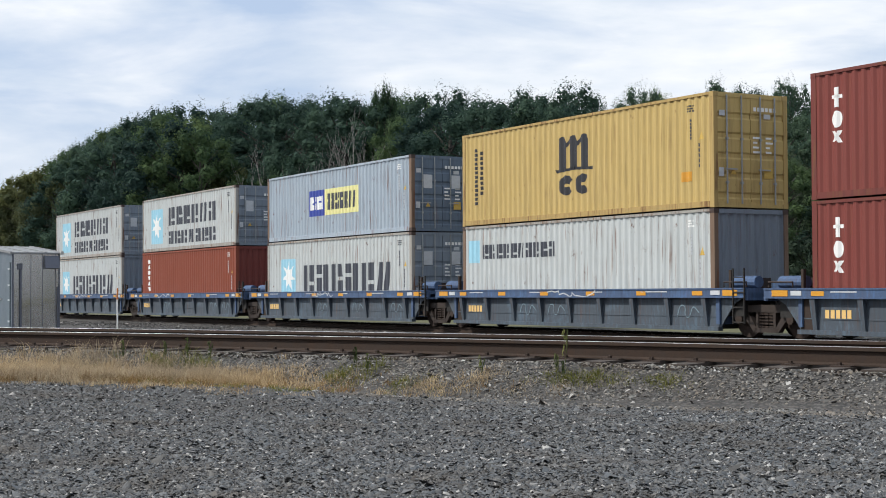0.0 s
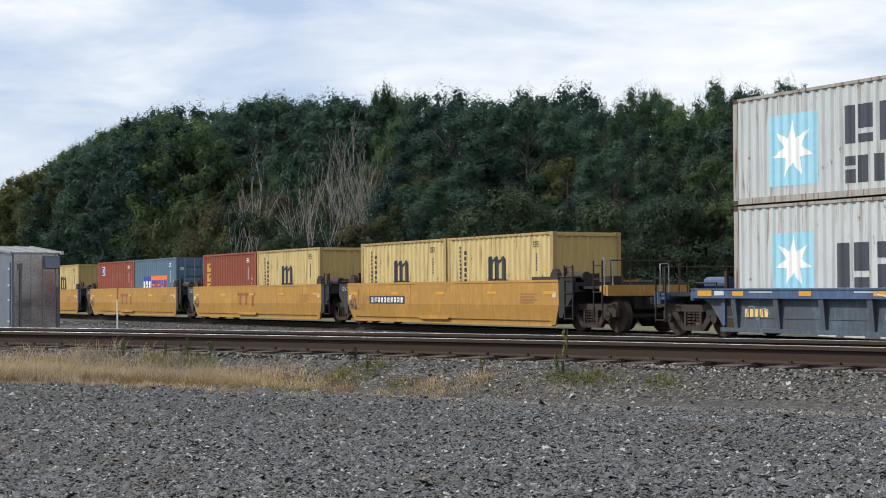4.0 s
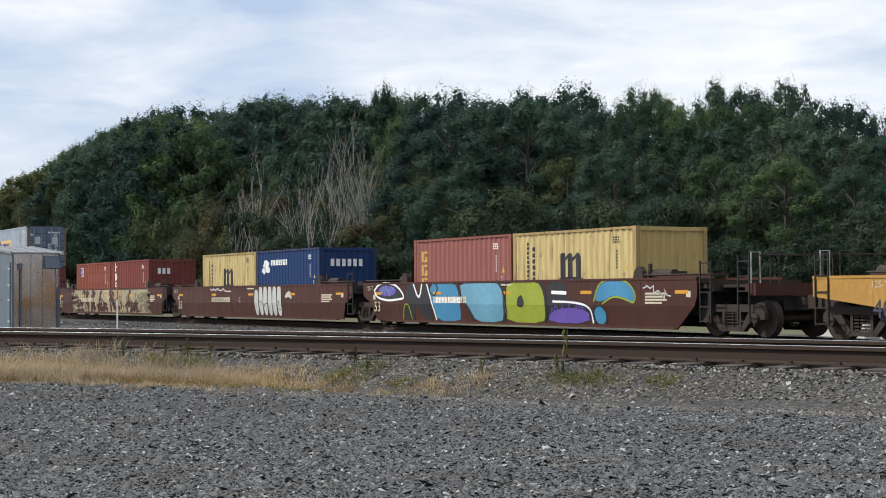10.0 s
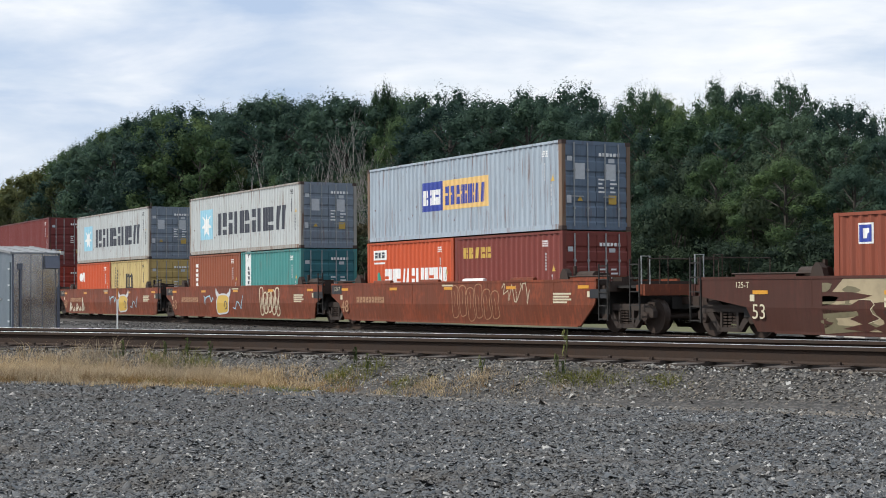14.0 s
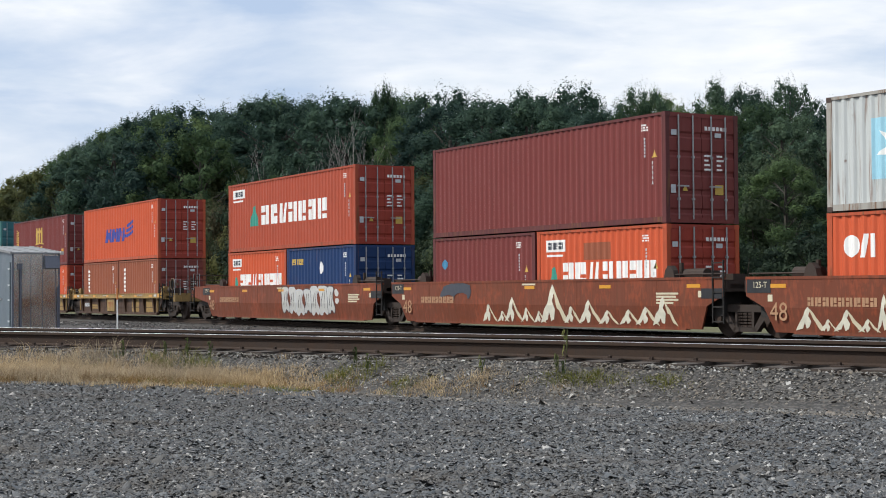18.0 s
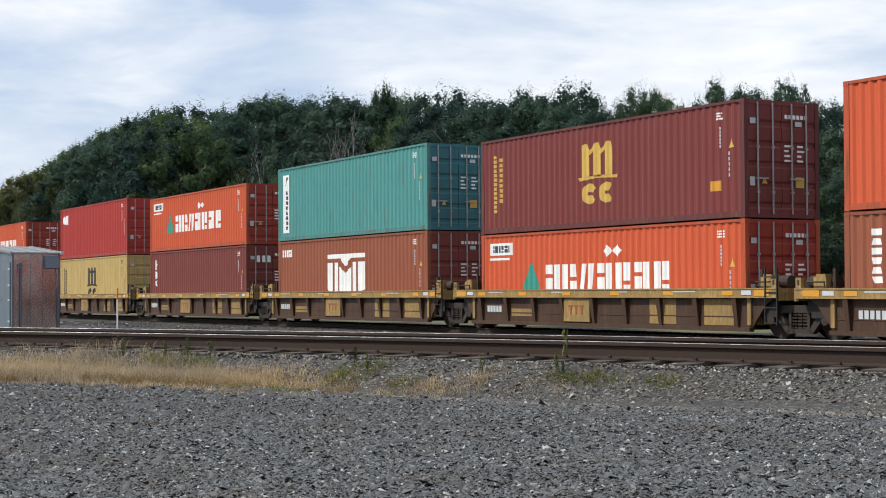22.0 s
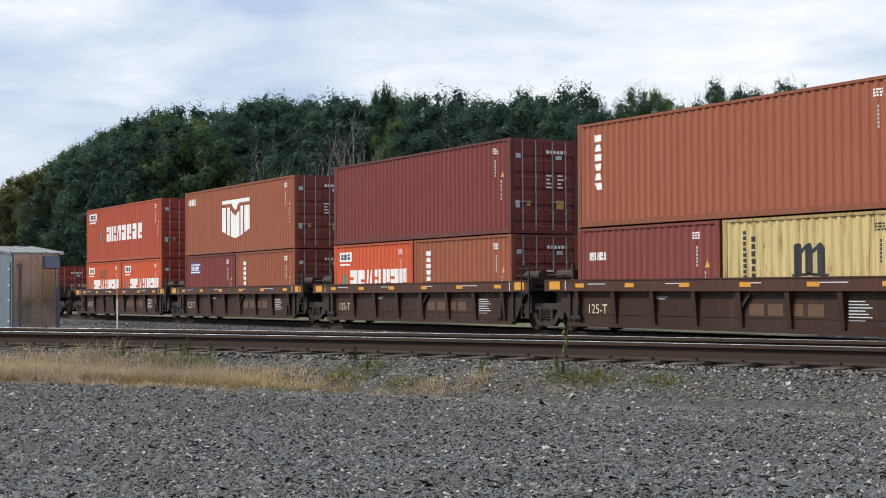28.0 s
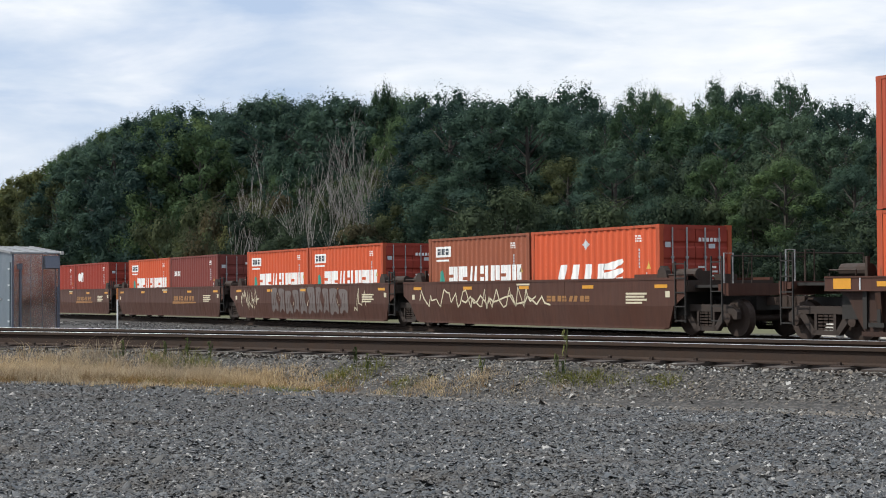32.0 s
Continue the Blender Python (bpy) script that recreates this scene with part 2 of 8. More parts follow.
def tube(name, pts, r, material, key, sides=6):
    """A round bar along points."""
    k = (name, material.name, key)
    if k in MESHES:
        return MESHES[k]
    v, f = [], []
    pts = [Vector(p) for p in pts]
    for i, p in enumerate(pts):
        d = (pts[min(i + 1, len(pts) - 1)] - pts[max(i - 1, 0)]).normalized()
        side = d.cross(Vector((0, 0, 1)))
        if side.length < 0.1:
            side = d.cross(Vector((1, 0, 0)))
        side.normalize()
        up = side.cross(d)
        v += [p + (side * math.cos(a) + up * math.sin(a)) * r for a in (2 * math.pi * j / sides for j in range(sides))]
        if i:
            o = (i - 1) * sides
            f += [(o + j, o + (j + 1) % sides, o + sides + (j + 1) % sides, o + sides + j) for j in range(sides)]
    f.append(tuple(range(sides - 1, -1, -1)))
    f.append(tuple(range(len(v) - sides, len(v))))
    MESHES[k] = raw(name, v, f, material)
    return MESHES[k]


def lathe_y(name, profile, material, key, n=28):
    """A solid of revolution about the y axis; profile rows are (radius, y)."""
    k = (name, material.name, key)
    if k not in MESHES:
        v, f = [], []
        for r, y in profile:
            v += [(r * math.cos(2 * math.pi * j / n), y, r * math.sin(2 * math.pi * j / n)) for j in range(n)]
        for i in range(len(profile) - 1):
            f += [(i * n + j, i * n + (j + 1) % n, (i + 1) * n + (j + 1) % n, (i + 1) * n + j) for j in range(n)]
        f += [tuple(range(n)), tuple(range(len(v) - 1, len(v) - n - 1, -1))]
        MESHES[k] = raw(name, v, f, material)
    return MESHES[k]


SMALL = ("number_panel", "data_plate", "badge_mark", "small_writing", "spray_tag", "spray_outline", "vertical_name")


def pieces(poly):
    """The outlines of one painted shape, which may be made of several."""
    return [poly] if isinstance(poly[0][0], (int, float)) else poly


def decal(name, polys, material, parent, key, depth, xs=(), zs=(), proud=0.004, label=""):
    """Flat paint shapes in x-z, laid over a side whose outer face stands at y = depth(x, z), folded at xs and zs. Each shape is a part; fine writing stays in one."""
    if name in SMALL or len(polys) == 1:
        polys = [p for poly in polys for p in pieces(poly)]
    else:
        for i, poly in enumerate(polys):
            decal(name, [poly], material, parent, (key, i), depth, xs, zs, proud, label)
        return None
    k = (name, material.name, key, proud)
    if k not in MESHES:
        bm = bmesh.new()
        for poly in polys:
            vs = [bm.verts.new((x, 0, z)) for x, z in poly]
            fc = bm.faces.new(vs)
            fc.normal_update()
            if fc.normal.y > 0:
                fc.normal_flip()
        x0, x1 = min(p[0] for q in polys for p in q), max(p[0] for q in polys for p in q)
        z0, z1 = min(p[1] for q in polys for p in q), max(p[1] for q in polys for p in q)
        for x in xs:
            if x0 + 1e-4 < x < x1 - 1e-4:
                bmesh.ops.bisect_plane(bm, geom=bm.verts[:] + bm.edges[:] + bm.faces[:], plane_co=(x, 0, 0), plane_no=(1, 0, 0))
        for z in zs:
            if z0 + 1e-4 < z < z1 - 1e-4:
                bmesh.ops.bisect_plane(bm, geom=bm.verts[:] + bm.edges[:] + bm.faces[:], plane_co=(0, 0, z), plane_no=(0, 0, 1))
        for v in bm.verts:
            v.co.y = depth(v.co.x, v.co.z) - proud
        bmesh.ops.triangulate(bm, faces=bm.faces[:])
        MESHES[k] = from_bm(name, bm, material)
    ob = part(name, MESHES[k], parent, label=label)
    if name in SMALL:
        ob["kind"] = "stuff"
    return ob


def rect(x0, x1, z0, z1):
    return [(x0, z0), (x1, z0), (x1, z1), (x0, z1)]


def block(a, b, z0, z1, style):
    """One plain slab in place of a painted sign; the slabs differ by the lean of their sides."""
    w = b - a
    lo = (0.0, 0.10, 0.0, 0.20)[style] * w
    hi = (0.0, 0.0, 0.14, 0.20)[style] * w
    return [(a + lo, z0), (b - (0.0, 0.10, 0.0, -0.06)[style] * w, z0), (b - (0.0, 0.0, 0.14, 0.0)[style] * w, z1), (a + hi * (0 if style == 3 else 1), z1)]


def slab(a, b, z0, z1, style):
    """One group of plain bars in place of a painted sign: a tall bar beside one or two short ones, or two leaning bars."""
    w, h = b - a, z1 - z0
    if style == 2:
        return [[(a, z0), (a + 0.34 * w, z0), (a + 0.48 * w, z1), (a + 0.14 * w, z1)], [(a + 0.52 * w, z0), (a + 0.86 * w, z0), (b, z1), (a + 0.66 * w, z1)]]
    t = 0.42 * w
    cut = (0.46, 0.58, 0.0, 0.30)[style]
    tall = rect(a, a + t, z0, z1) if style != 1 else rect(b - t, b, z0, z1)
    p, q = (a + t + 0.10 * w, b) if style != 1 else (a, b - t - 0.10 * w)
    return [tall, rect(p, q, z0, z0 + (cut - 0.07) * h), [(p, z0 + (cut + 0.07) * h), (q, z0 + (cut + 0.07) * h), (q - 0.08 * w * (style == 0), z1), (p, z1)]]


def word(x0, x1, z0, z1, n, seed=0, fill=0.80):
    """A row of n plain shapes that stands for a painted name."""
    rnd = random.Random(seed * 31 + n)
    step = (x1 - x0) / (n - 1 + fill)
    return [slab(x0 + i * step, x0 + (i + fill) * step, z0, z1, rnd.choice((0, 1, 3, 0, 1, 3, 2))) for i in range(n)]


def column(x0, x1, z0, z1, n, seed=0):
    """A column of n plain blocks, for a name painted downwards."""
    rnd = random.Random(seed * 17 + n)
    step = (z1 - z0) / n
    return [block(x0, x1, z1 - (i + 0.70) * step, z1 - i * step, rnd.randrange(4)) for i in range(n)]


def bars(x0, x1, z0, z1, rows, seed=0):
    """Lines of small writing, each broken into a few bars."""
    rnd = random.Random(seed)
    out, step = [], (z1 - z0) / rows
    for i in range(rows):
        x, b = x0, x1 - (x1 - x0) * rnd.uniform(0, 0.35)
        while x < b - 0.02:
            w = min(b - x, rnd.uniform(0.04, 0.13))
            out.append(rect(x, x + w, z1 - (i + 0.62) * step, z1 - i * step))
            x += w + 0.025
    return out


def blob(cx, cz, rx, rz, seed=0, n=22, rough=0.12, tilt=0.0):
    rnd = random.Random(seed)
    ph = [rnd.uniform(0, 6.28) for _ in range(3)]
    out = []
    for i in range(n):
        a = 2 * math.pi * i / n
        r = 1 + rough * (math.sin(2 * a + ph[0]) + 0.7 * math.sin(3 * a + ph[1]) + 0.4 * math.sin(5 * a + ph[2]))
        x, z = rx * r * math.cos(a), rz * r * math.sin(a)
        out.append((cx + x * math.cos(tilt) - z * math.sin(tilt), cz + x * math.sin(tilt) + z * math.cos(tilt)))
    return out


def round_off(pts, closed=True, times=2):
    """Cuts the corners of an outline or line, again and again."""
    for _ in range(times):
        out = []
        n = len(pts)
        for i in range(n if closed else n - 1):
            (ax, az), (bx, bz) = pts[i], pts[(i + 1) % n]
            out += [(0.75 * ax + 0.25 * bx, 0.75 * az + 0.25 * bz), (0.25 * ax + 0.75 * bx, 0.25 * az + 0.75 * bz)]
        pts = out if closed else [pts[0]] + out + [pts[-1]]
    return pts


def extrude_yz(name, outline, x0, x1, material, key):
    """One outline in the y-z plane, drawn out along x."""
    k = (name, material.name, key)
    if k not in MESHES:
        n = len(outline)
        v = [(x0, y, z) for y, z in outline] + [(x1, y, z) for y, z in outline]
        f = [tuple(range(n)), tuple(range(2 * n - 1, n - 1, -1))] + [(i, n + i, n + (i + 1) % n, (i + 1) % n) for i in range(n)]
        MESHES[k] = raw(name, v, f, material)
        bm = bmesh.new()
        bm.from_mesh(MESHES[k])
        bmesh.ops.recalc_face_normals(bm, faces=bm.faces)
        bm.to_mesh(MESHES[k])
        bm.free()
    return MESHES[k]


def strokes(pts, w):
    """A painted line of width w through points, as one ribbon of pieces that meet edge to edge."""
    closed = len(pts) > 3 and pts[0] == pts[-1]
    rows, n = [], len(pts)
    for i, (x, z) in enumerate(pts):
        (ax, az), (bx, bz) = pts[i - 1 if i else (n - 2 if closed else 0)], pts[i + 1 if i < n - 1 else (1 if closed else n - 1)]
        d0, d1 = math.hypot(x - ax, z - az), math.hypot(bx - x, bz - z)
        ux, uz = ((x - ax) / d0, (z - az) / d0) if d0 > 1e-6 else ((bx - x) / d1, (bz - z) / d1)
        vx, vz = ((bx - x) / d1, (bz - z) / d1) if d1 > 1e-6 else (ux, uz)
        mx, mz = -(uz + vz), ux + vx
        m = math.hypot(mx, mz)
        mx, mz = (mx / m, mz / m) if m > 1e-3 else (-uz, ux)
        k = w / 2 / max(0.55, abs(-uz * mx + ux * mz))
        rows.append(((x + mx * k, z + mz * k), (x - mx * k, z - mz * k)))
    return [[p[0], p[1], q[1], q[0]] for p, q in zip(rows, rows[1:])]


def letters(text, x, z, h):
    """Outlines of readable stencil characters in the built-in font, as a mesh to be placed on a car's side."""
    k = ("letters", text, h)
    if k not in MESHES:
        cu = bpy.data.curves.new("stencil", "FONT")
        cu.body, cu.size, cu.align_x = text, h * 1.38, "LEFT"
        ob = bpy.data.objects.new("stencil", cu)
        scene.collection.objects.link(ob)
        me = bpy.data.meshes.new_from_object(ob.evaluated_get(bpy.context.evaluated_depsgraph_get()))
        bpy.data.objects.remove(ob)
        me.transform(Matrix.Rotation(math.pi / 2, 4, "X"))
        MESHES[k] = me
    return MESHES[k]


def stencil(text, x, z, h, y, material, parent):
    base = letters(text, x, z, h)
    k = ("stencil", text, h, material.name)
    if k not in MESHES:
        MESHES[k] = base.copy()
        MESHES[k].materials.clear()
        MESHES[k].materials.append(material)
    return part("stencil", MESHES[k], parent, at=(x, y, z))


# ---------------------------------------------------------------- the ground and the near track
TRACK_P0, TRACK_H0, TRACK_R = (-14.60, -16.60), radians(25.8), 62.0


def near_path():
    """Centre line of the near track, every 0.5 m, from far behind the signal case to beside the main line."""
    rows, step = [], 0.5
    x, y, h = *TRACK_P0, TRACK_H0
    fwd = []
    while x < 320:
        fwd.append((x, y, h))
        x, y = x + step * math.cos(h), y + step * math.sin(h)
        h = max(0.0, h - step / TRACK_R)
    x, y, h = *TRACK_P0, TRACK_H0
    back = []
    for i in range(500):
        x, y = x - step * math.cos(h), y - step * math.sin(h)
        h = min(TRACK_H0 + 0.27, h + step / TRACK_R)
        back.append((x, y, h))
    return np.array(back[::-1] + fwd)


PATH = near_path()
P_ZERO = 500  # the row at TRACK_P0


def rail_z(i):
    """Top of the near track's rails: level in the yard, easing down to the main line's height further on."""
    a = (i - P_ZERO) * 0.5
    t = min(1.0, max(0.0, (a - 14) / 60))
    return 0.70 * (1 - t * t * (3 - 2 * t))


RAIL_Z = np.array([rail_z(i) for i in range(len(PATH))])


def smooth(t):
    t = np.clip(t, 0, 1)
    return t * t * (3 - 2 * t)


def near_q(x, y):
    """Signed distance to the near track (negative on the yard's side) and the rail height there."""
    d2 = (x[..., None] - PATH[::4, 0]) ** 2 + (y[..., None] - PATH[::4, 1]) ** 2
    i = d2.argmin(-1) * 4
    i = np.clip(i, 0, len(PATH) - 1)
    p = PATH[i]
    dx, dy = x - p[..., 0], y - p[..., 1]
    q = -dx * np.sin(p[..., 2]) + dy * np.cos(p[..., 2])
    far = np.sqrt(d2.min(-1))
    return np.where(np.abs(q) < far - 3, np.sign(q + 1e-9) * far, q), RAIL_Z[i]


def dip(x):
    """How far the main line lies below its level at the crossing: it climbs gently towards the yard."""
    t = np.clip(-28.0 - np.asarray(x, float), 0, 110)
    return 0.0057 * t * t / (t + 14)


def grade(x):
    """Slope of the main line, rising with x."""
    t = min(110.0, max(0.0, -28.0 - x))
    return 0.0057 * t * (t + 28) / (t + 14) ** 2 if t < 110 else 0.0


def ground_z(x, y):
    x, y = np.asarray(x, float), np.asarray(y, float)
    q, rz = near_q(x, y)
    lot = 0.22 + 0.02 * np.sin(0.7 * x + 0.3 * y) + 0.015 * np.sin(1.9 * y - 0.6 * x)
    back = -0.20 + 0.03 * np.sin(0.5 * x + 0.8 * y)
    lot = lot * smooth((rz + 0.05) / 0.6) + (1 - smooth((rz + 0.05) / 0.6)) * back
    z = lot + (back - lot) * smooth((q - 1.2) / 3.2)
    top = rz - 0.20 - 0.11 * (1 - smooth((np.abs(q) - 0.98) / 0.3))
    z = np.maximum(z, top - np.clip((np.abs(q) - 1.36) / 1.0, 0, 3) * 0.33)
    bed = -0.20 - np.clip((np.abs(y) - 1.7) / 1.6, 0, 3) * 0.3
    z = np.where(y > -9, np.maximum(np.where(np.abs(y) < 5, np.minimum(z, np.maximum(bed, -0.32) + np.clip(np.abs(y) - 3.0, 0, 9)), z), bed), z)
    rise = smooth((y - 8) / 70) * 5.0
    return z + rise - dip(x) * smooth((y + 9) / 5)


def gravel_material(name, cols, stone, gap_shade):
    """Crushed stone: cells of grey at two sizes, the shade of the gaps put into the colour."""
    m, nt, b = tree_of(name)
    co = nt.nodes.new("ShaderNodeTexCoord").outputs["Object"]
    vo = nt.nodes.new("ShaderNodeTexVoronoi")
    vo.inputs["Scale"].default_value = 1 / stone
    nt.links.new(co, vo.inputs["Vector"])
    sep = nt.nodes.new("ShaderNodeSeparateColor")
    nt.links.new(vo.outputs["Color"], sep.inputs[0])
    c = ramp(nt, sep.outputs[0], 0.1, 0.95, (*cols[0], 1), (*cols[1], 1))
    c = mix(nt, ramp(nt, sep.outputs[1], 0.80, 0.9, (0, 0, 0, 1), (0.5, 0.5, 0.5, 1)), c, cols[2])
    gap = ramp(nt, vo.outputs["Distance"], 0.35, 0.85, (1, 1, 1, 1), (gap_shade,) * 3 + (1,))
    c = mix(nt, 1.0, c, gap, "MULTIPLY")
    patch = noise_node(nt, co, 0.35, 5)
    c = mix(nt, 1.0, c, ramp(nt, patch, 0.3, 0.75, (0.72, 0.70, 0.68, 1), (1.12, 1.12, 1.12, 1)), "MULTIPLY")
    xyz = nt.nodes.new("ShaderNodeSeparateXYZ")
    nt.links.new(co, xyz.inputs[0])
    edge = nt.nodes.new("ShaderNodeMath")
    edge.operation = "MULTIPLY_ADD"
    edge.inputs[1].default_value, edge.inputs[2].default_value = 0.35, -1.9
    nt.links.new(xyz.outputs["Y"], edge.inputs[0])
    # Turf tones are lowered to hold the shade of the wood.
    turf = mix(nt, noise_node(nt, co, 2.5, 6), (0.05, 0.06, 0.025), (0.15, 0.14, 0.068))
    c = mix(nt, ramp(nt, edge.outputs[0], 0.0, 0.5), c, turf)
    nt.links.new(c, b.inputs["Base Color"])
    b.inputs["Roughness"].default_value = 0.9
    bump(nt, b, vo.outputs["Distance"], -0.9, stone * 0.7)
    MATS[name] = m
    return m


def stone_material(name, lo, hi, warm):
    m, nt, b = tree_of(name)
    g = nt.nodes.new("ShaderNodeNewGeometry")
    co = nt.nodes.new("ShaderNodeTexCoord").outputs["Object"]
    rnd = g.outputs["Random Per Island"]
    c = ramp(nt, rnd, 0.0, 0.93, (*lo, 1), (*hi, 1))
    mult = nt.nodes.new("ShaderNodeMath")
    mult.operation = "MULTIPLY"
    mult.inputs[1].default_value = 37.0
    nt.links.new(rnd, mult.inputs[0])
    frac = nt.nodes.new("ShaderNodeMath")
    frac.operation = "FRACT"
    nt.links.new(mult.outputs[0], frac.inputs[0])
    c = mix(nt, ramp(nt, frac.outputs[0], 0.62, 0.70, (0, 0, 0, 1), (0.6, 0.6, 0.6, 1)), c, warm)
    c = mix(nt, ramp(nt, frac.outputs[0], 0.30, 0.24, (0, 0, 0, 1), (0.35, 0.35, 0.35, 1)), c, tuple(v * k for v, k in zip(hi, (0.62, 0.78, 0.98))))
    c = mix(nt, ramp(nt, rnd, 0.955, 0.965), c, (0.40, 0.39, 0.37))
    n = noise_node(nt, co, 1.3, 4)
    c = mix(nt, ramp(nt, n, 0.5, 0.72, (0, 0, 0, 1), (0.55, 0.55, 0.55, 1)), c, warm)
    c = mix(nt, ramp(nt, noise_node(nt, co, 90, 3), 0.4, 0.75, (0, 0, 0, 1), (0.35, 0.35, 0.35, 1)), c, tuple(0.5 * v for v in lo))
    nt.links.new(c, b.inputs["Base Color"])
    b.inputs["Roughness"].default_value = 0.85
    MATS[name] = m
    return m


GRAVEL = gravel_material("gravel", ((0.030, 0.028, 0.026), (0.100, 0.094, 0.086), (0.09, 0.070, 0.052)), 0.030, 0.25)
STONES = stone_material("stones", (0.014, 0.014, 0.014), (0.190, 0.186, 0.178), (0.082, 0.064, 0.046))
CINDER = stone_material("cinder", (0.012, 0.012, 0.011), (0.062, 0.057, 0.052), (0.036, 0.028, 0.022))
BALLAST = stone_material("ballast", (0.022, 0.020, 0.018), (0.275, 0.245, 0.205), (0.110, 0.078, 0.052))


def build_ground():
    def axis(dense, outer):
        lo = [dense[0] - d for d in outer[::-1]]
        return np.array(lo + list(dense) + [dense[-1] + d for d in outer])
    outer = [4, 10, 20, 40, 80, 160, 320, 640, 1280, 2600]
    xs = axis(np.arange(-64, 30.1, 0.7), outer)
    ys = axis(np.arange(-36, 12.1, 0.4), outer)
    gx, gy = np.meshgrid(xs, ys, indexing="ij")
    gz = ground_z(gx, gy)
    nx, ny = gx.shape
    v = np.stack([gx, gy, gz], -1).reshape(-1, 3)
    i = np.arange(nx - 1)[:, None] * ny + np.arange(ny - 1)[None]
    f = np.stack([i, i + ny, i + ny + 1, i + 1], -1).reshape(-1, 4)
    me = raw("ground", v.tolist(), f.tolist(), GRAVEL, smooth=True)
    tagged(new("ground", me), "grey crushed gravel yard with low ballast banks", "ground", kind="structure")


build_ground()


def scatter_stones(name, pts, sizes, material, label, seed, flat=0.60):
    """Loose stones, each a rough angular lump half sunk in the ground; one mesh."""
    rng = np.random.default_rng(seed)
    n = len(pts)
    unit = np.array([(1, 0, 0), (-1, 0, 0), (0, 1, 0), (0, -1, 0), (0, 0, 1), (0, 0, -1)], float)
    unit[5] = (0.35, 0.25, 0.85)
    tri = np.array([(0, 2, 5), (2, 4, 5), (5, 4, 0), (2, 1, 4), (1, 3, 4), (3, 0, 4)])
    a = rng.uniform(0, 2 * np.pi, n)
    tilt = rng.uniform(-0.6, 0.6, (n, 2))
    scl = sizes[:, None] * rng.uniform(0.5, 1.35, (n, 3)) * 0.5
    loc = unit[None] * rng.uniform(0.65, 1.35, (n, 6, 1)) + rng.uniform(-0.46, 0.46, (n, 6, 3))
    loc = loc * scl[:, None, :]
    c, s = np.cos(a)[:, None], np.sin(a)[:, None]
    x, y, z = loc[..., 0], loc[..., 1], loc[..., 2]
    x, y = x * c - y * s, x * s + y * c
    z = z * flat + x * tilt[:, :1] + y * tilt[:, 1:]
    v = np.stack([x, y, z], -1) + pts[:, None, :]
    me = bpy.data.meshes.new(name)
    me.vertices.add(n * 6)
    me.vertices.foreach_set("co", v.reshape(-1))
    f = (tri[None] + (np.arange(n) * 6)[:, None, None]).reshape(-1)
    me.loops.add(len(f))
    me.loops.foreach_set("vertex_index", f.astype(np.int32))
    me.polygons.add(n * 6)
    me.polygons.foreach_set("loop_start", np.arange(0, len(f), 3, dtype=np.int32))
    me.materials.append(material)
    me.update(calc_edges=True)
    me.validate()
    tagged(new(name, me), label, "gravel", kind="stuff")


def build_stones():
    rng = np.random.default_rng(5)
    ax, side = Vector((-0.866, 0.5)), Vector((0.5, 0.866))
    n = 175000
    d = 6.6 + 10.0 * rng.random(n) ** 1.25
    w = rng.uniform(-1, 1, n) * (0.33 * d + 0.3)
    x, y = d * ax.x + w * side.x, EYE.y + d * ax.y + w * side.y
    q, _ = near_q(x, y)
    ok = (q < -2.2) & ((q < -3.3) | (rng.random(len(q)) < 0.45))
    x, y, d = x[ok], y[ok], d[ok]
    size = rng.gamma(3.0, 0.0042, len(x)) + 0.0085
    z = ground_z(x, y) + size * 0.10
    scatter_stones("gravel_stones", np.stack([x, y, z], -1), size, STONES, "loose grey crushed stones covering the yard", 6, 0.46)
    n = 76000
    i = rng.integers(P_ZERO - 34, P_ZERO + 30, n)
    q = np.where(rng.random(n) < 0.86, -0.95 - 1.75 * rng.random(n), rng.uniform(-0.6, 2.2, n))
    t = rng.uniform(-0.25, 0.25, n)
    p = PATH[i]
    x = p[:, 0] + t * np.cos(p[:, 2]) - q * np.sin(p[:, 2])
    y = p[:, 1] + t * np.sin(p[:, 2]) + q * np.cos(p[:, 2])
    size = rng.gamma(4, 0.0044, n) + 0.008
    z = ground_z(x, y) + size * 0.08
    scatter_stones("ballast_stones", np.stack([x, y, z], -1), size, BALLAST, "coarse brown-grey ballast on the track shoulder", 7)
    n = 15000
    x, y = -13 - 64 * rng.random(n) ** 0.9, rng.uniform(-9.0, 2.5, n)
    q, _ = near_q(x, y)
    ok = (np.abs(q) > 1.2) & (np.abs(np.abs(y) - 0.755) > 0.13)
    x, y = x[ok], y[ok]
    size = rng.gamma(4, 0.011, len(x)) + 0.016
    scatter_stones("cinder_stones", np.stack([x, y, ground_z(x, y) + size * 0.06], -1), size, CINDER, "dark dirty ballast strewn between the tracks", 8)


build_stones()

RAIL_PROFILE = [(-0.036, 0.0), (0.036, 0.0), (0.037, -0.035), (0.009, -0.05), (0.009, -0.145), (0.07, -0.16), (0.07, -0.172), (-0.07, -0.172), (-0.07, -0.16), (-0.009, -0.145), (-0.009, -0.05), (-0.037, -0.035)]


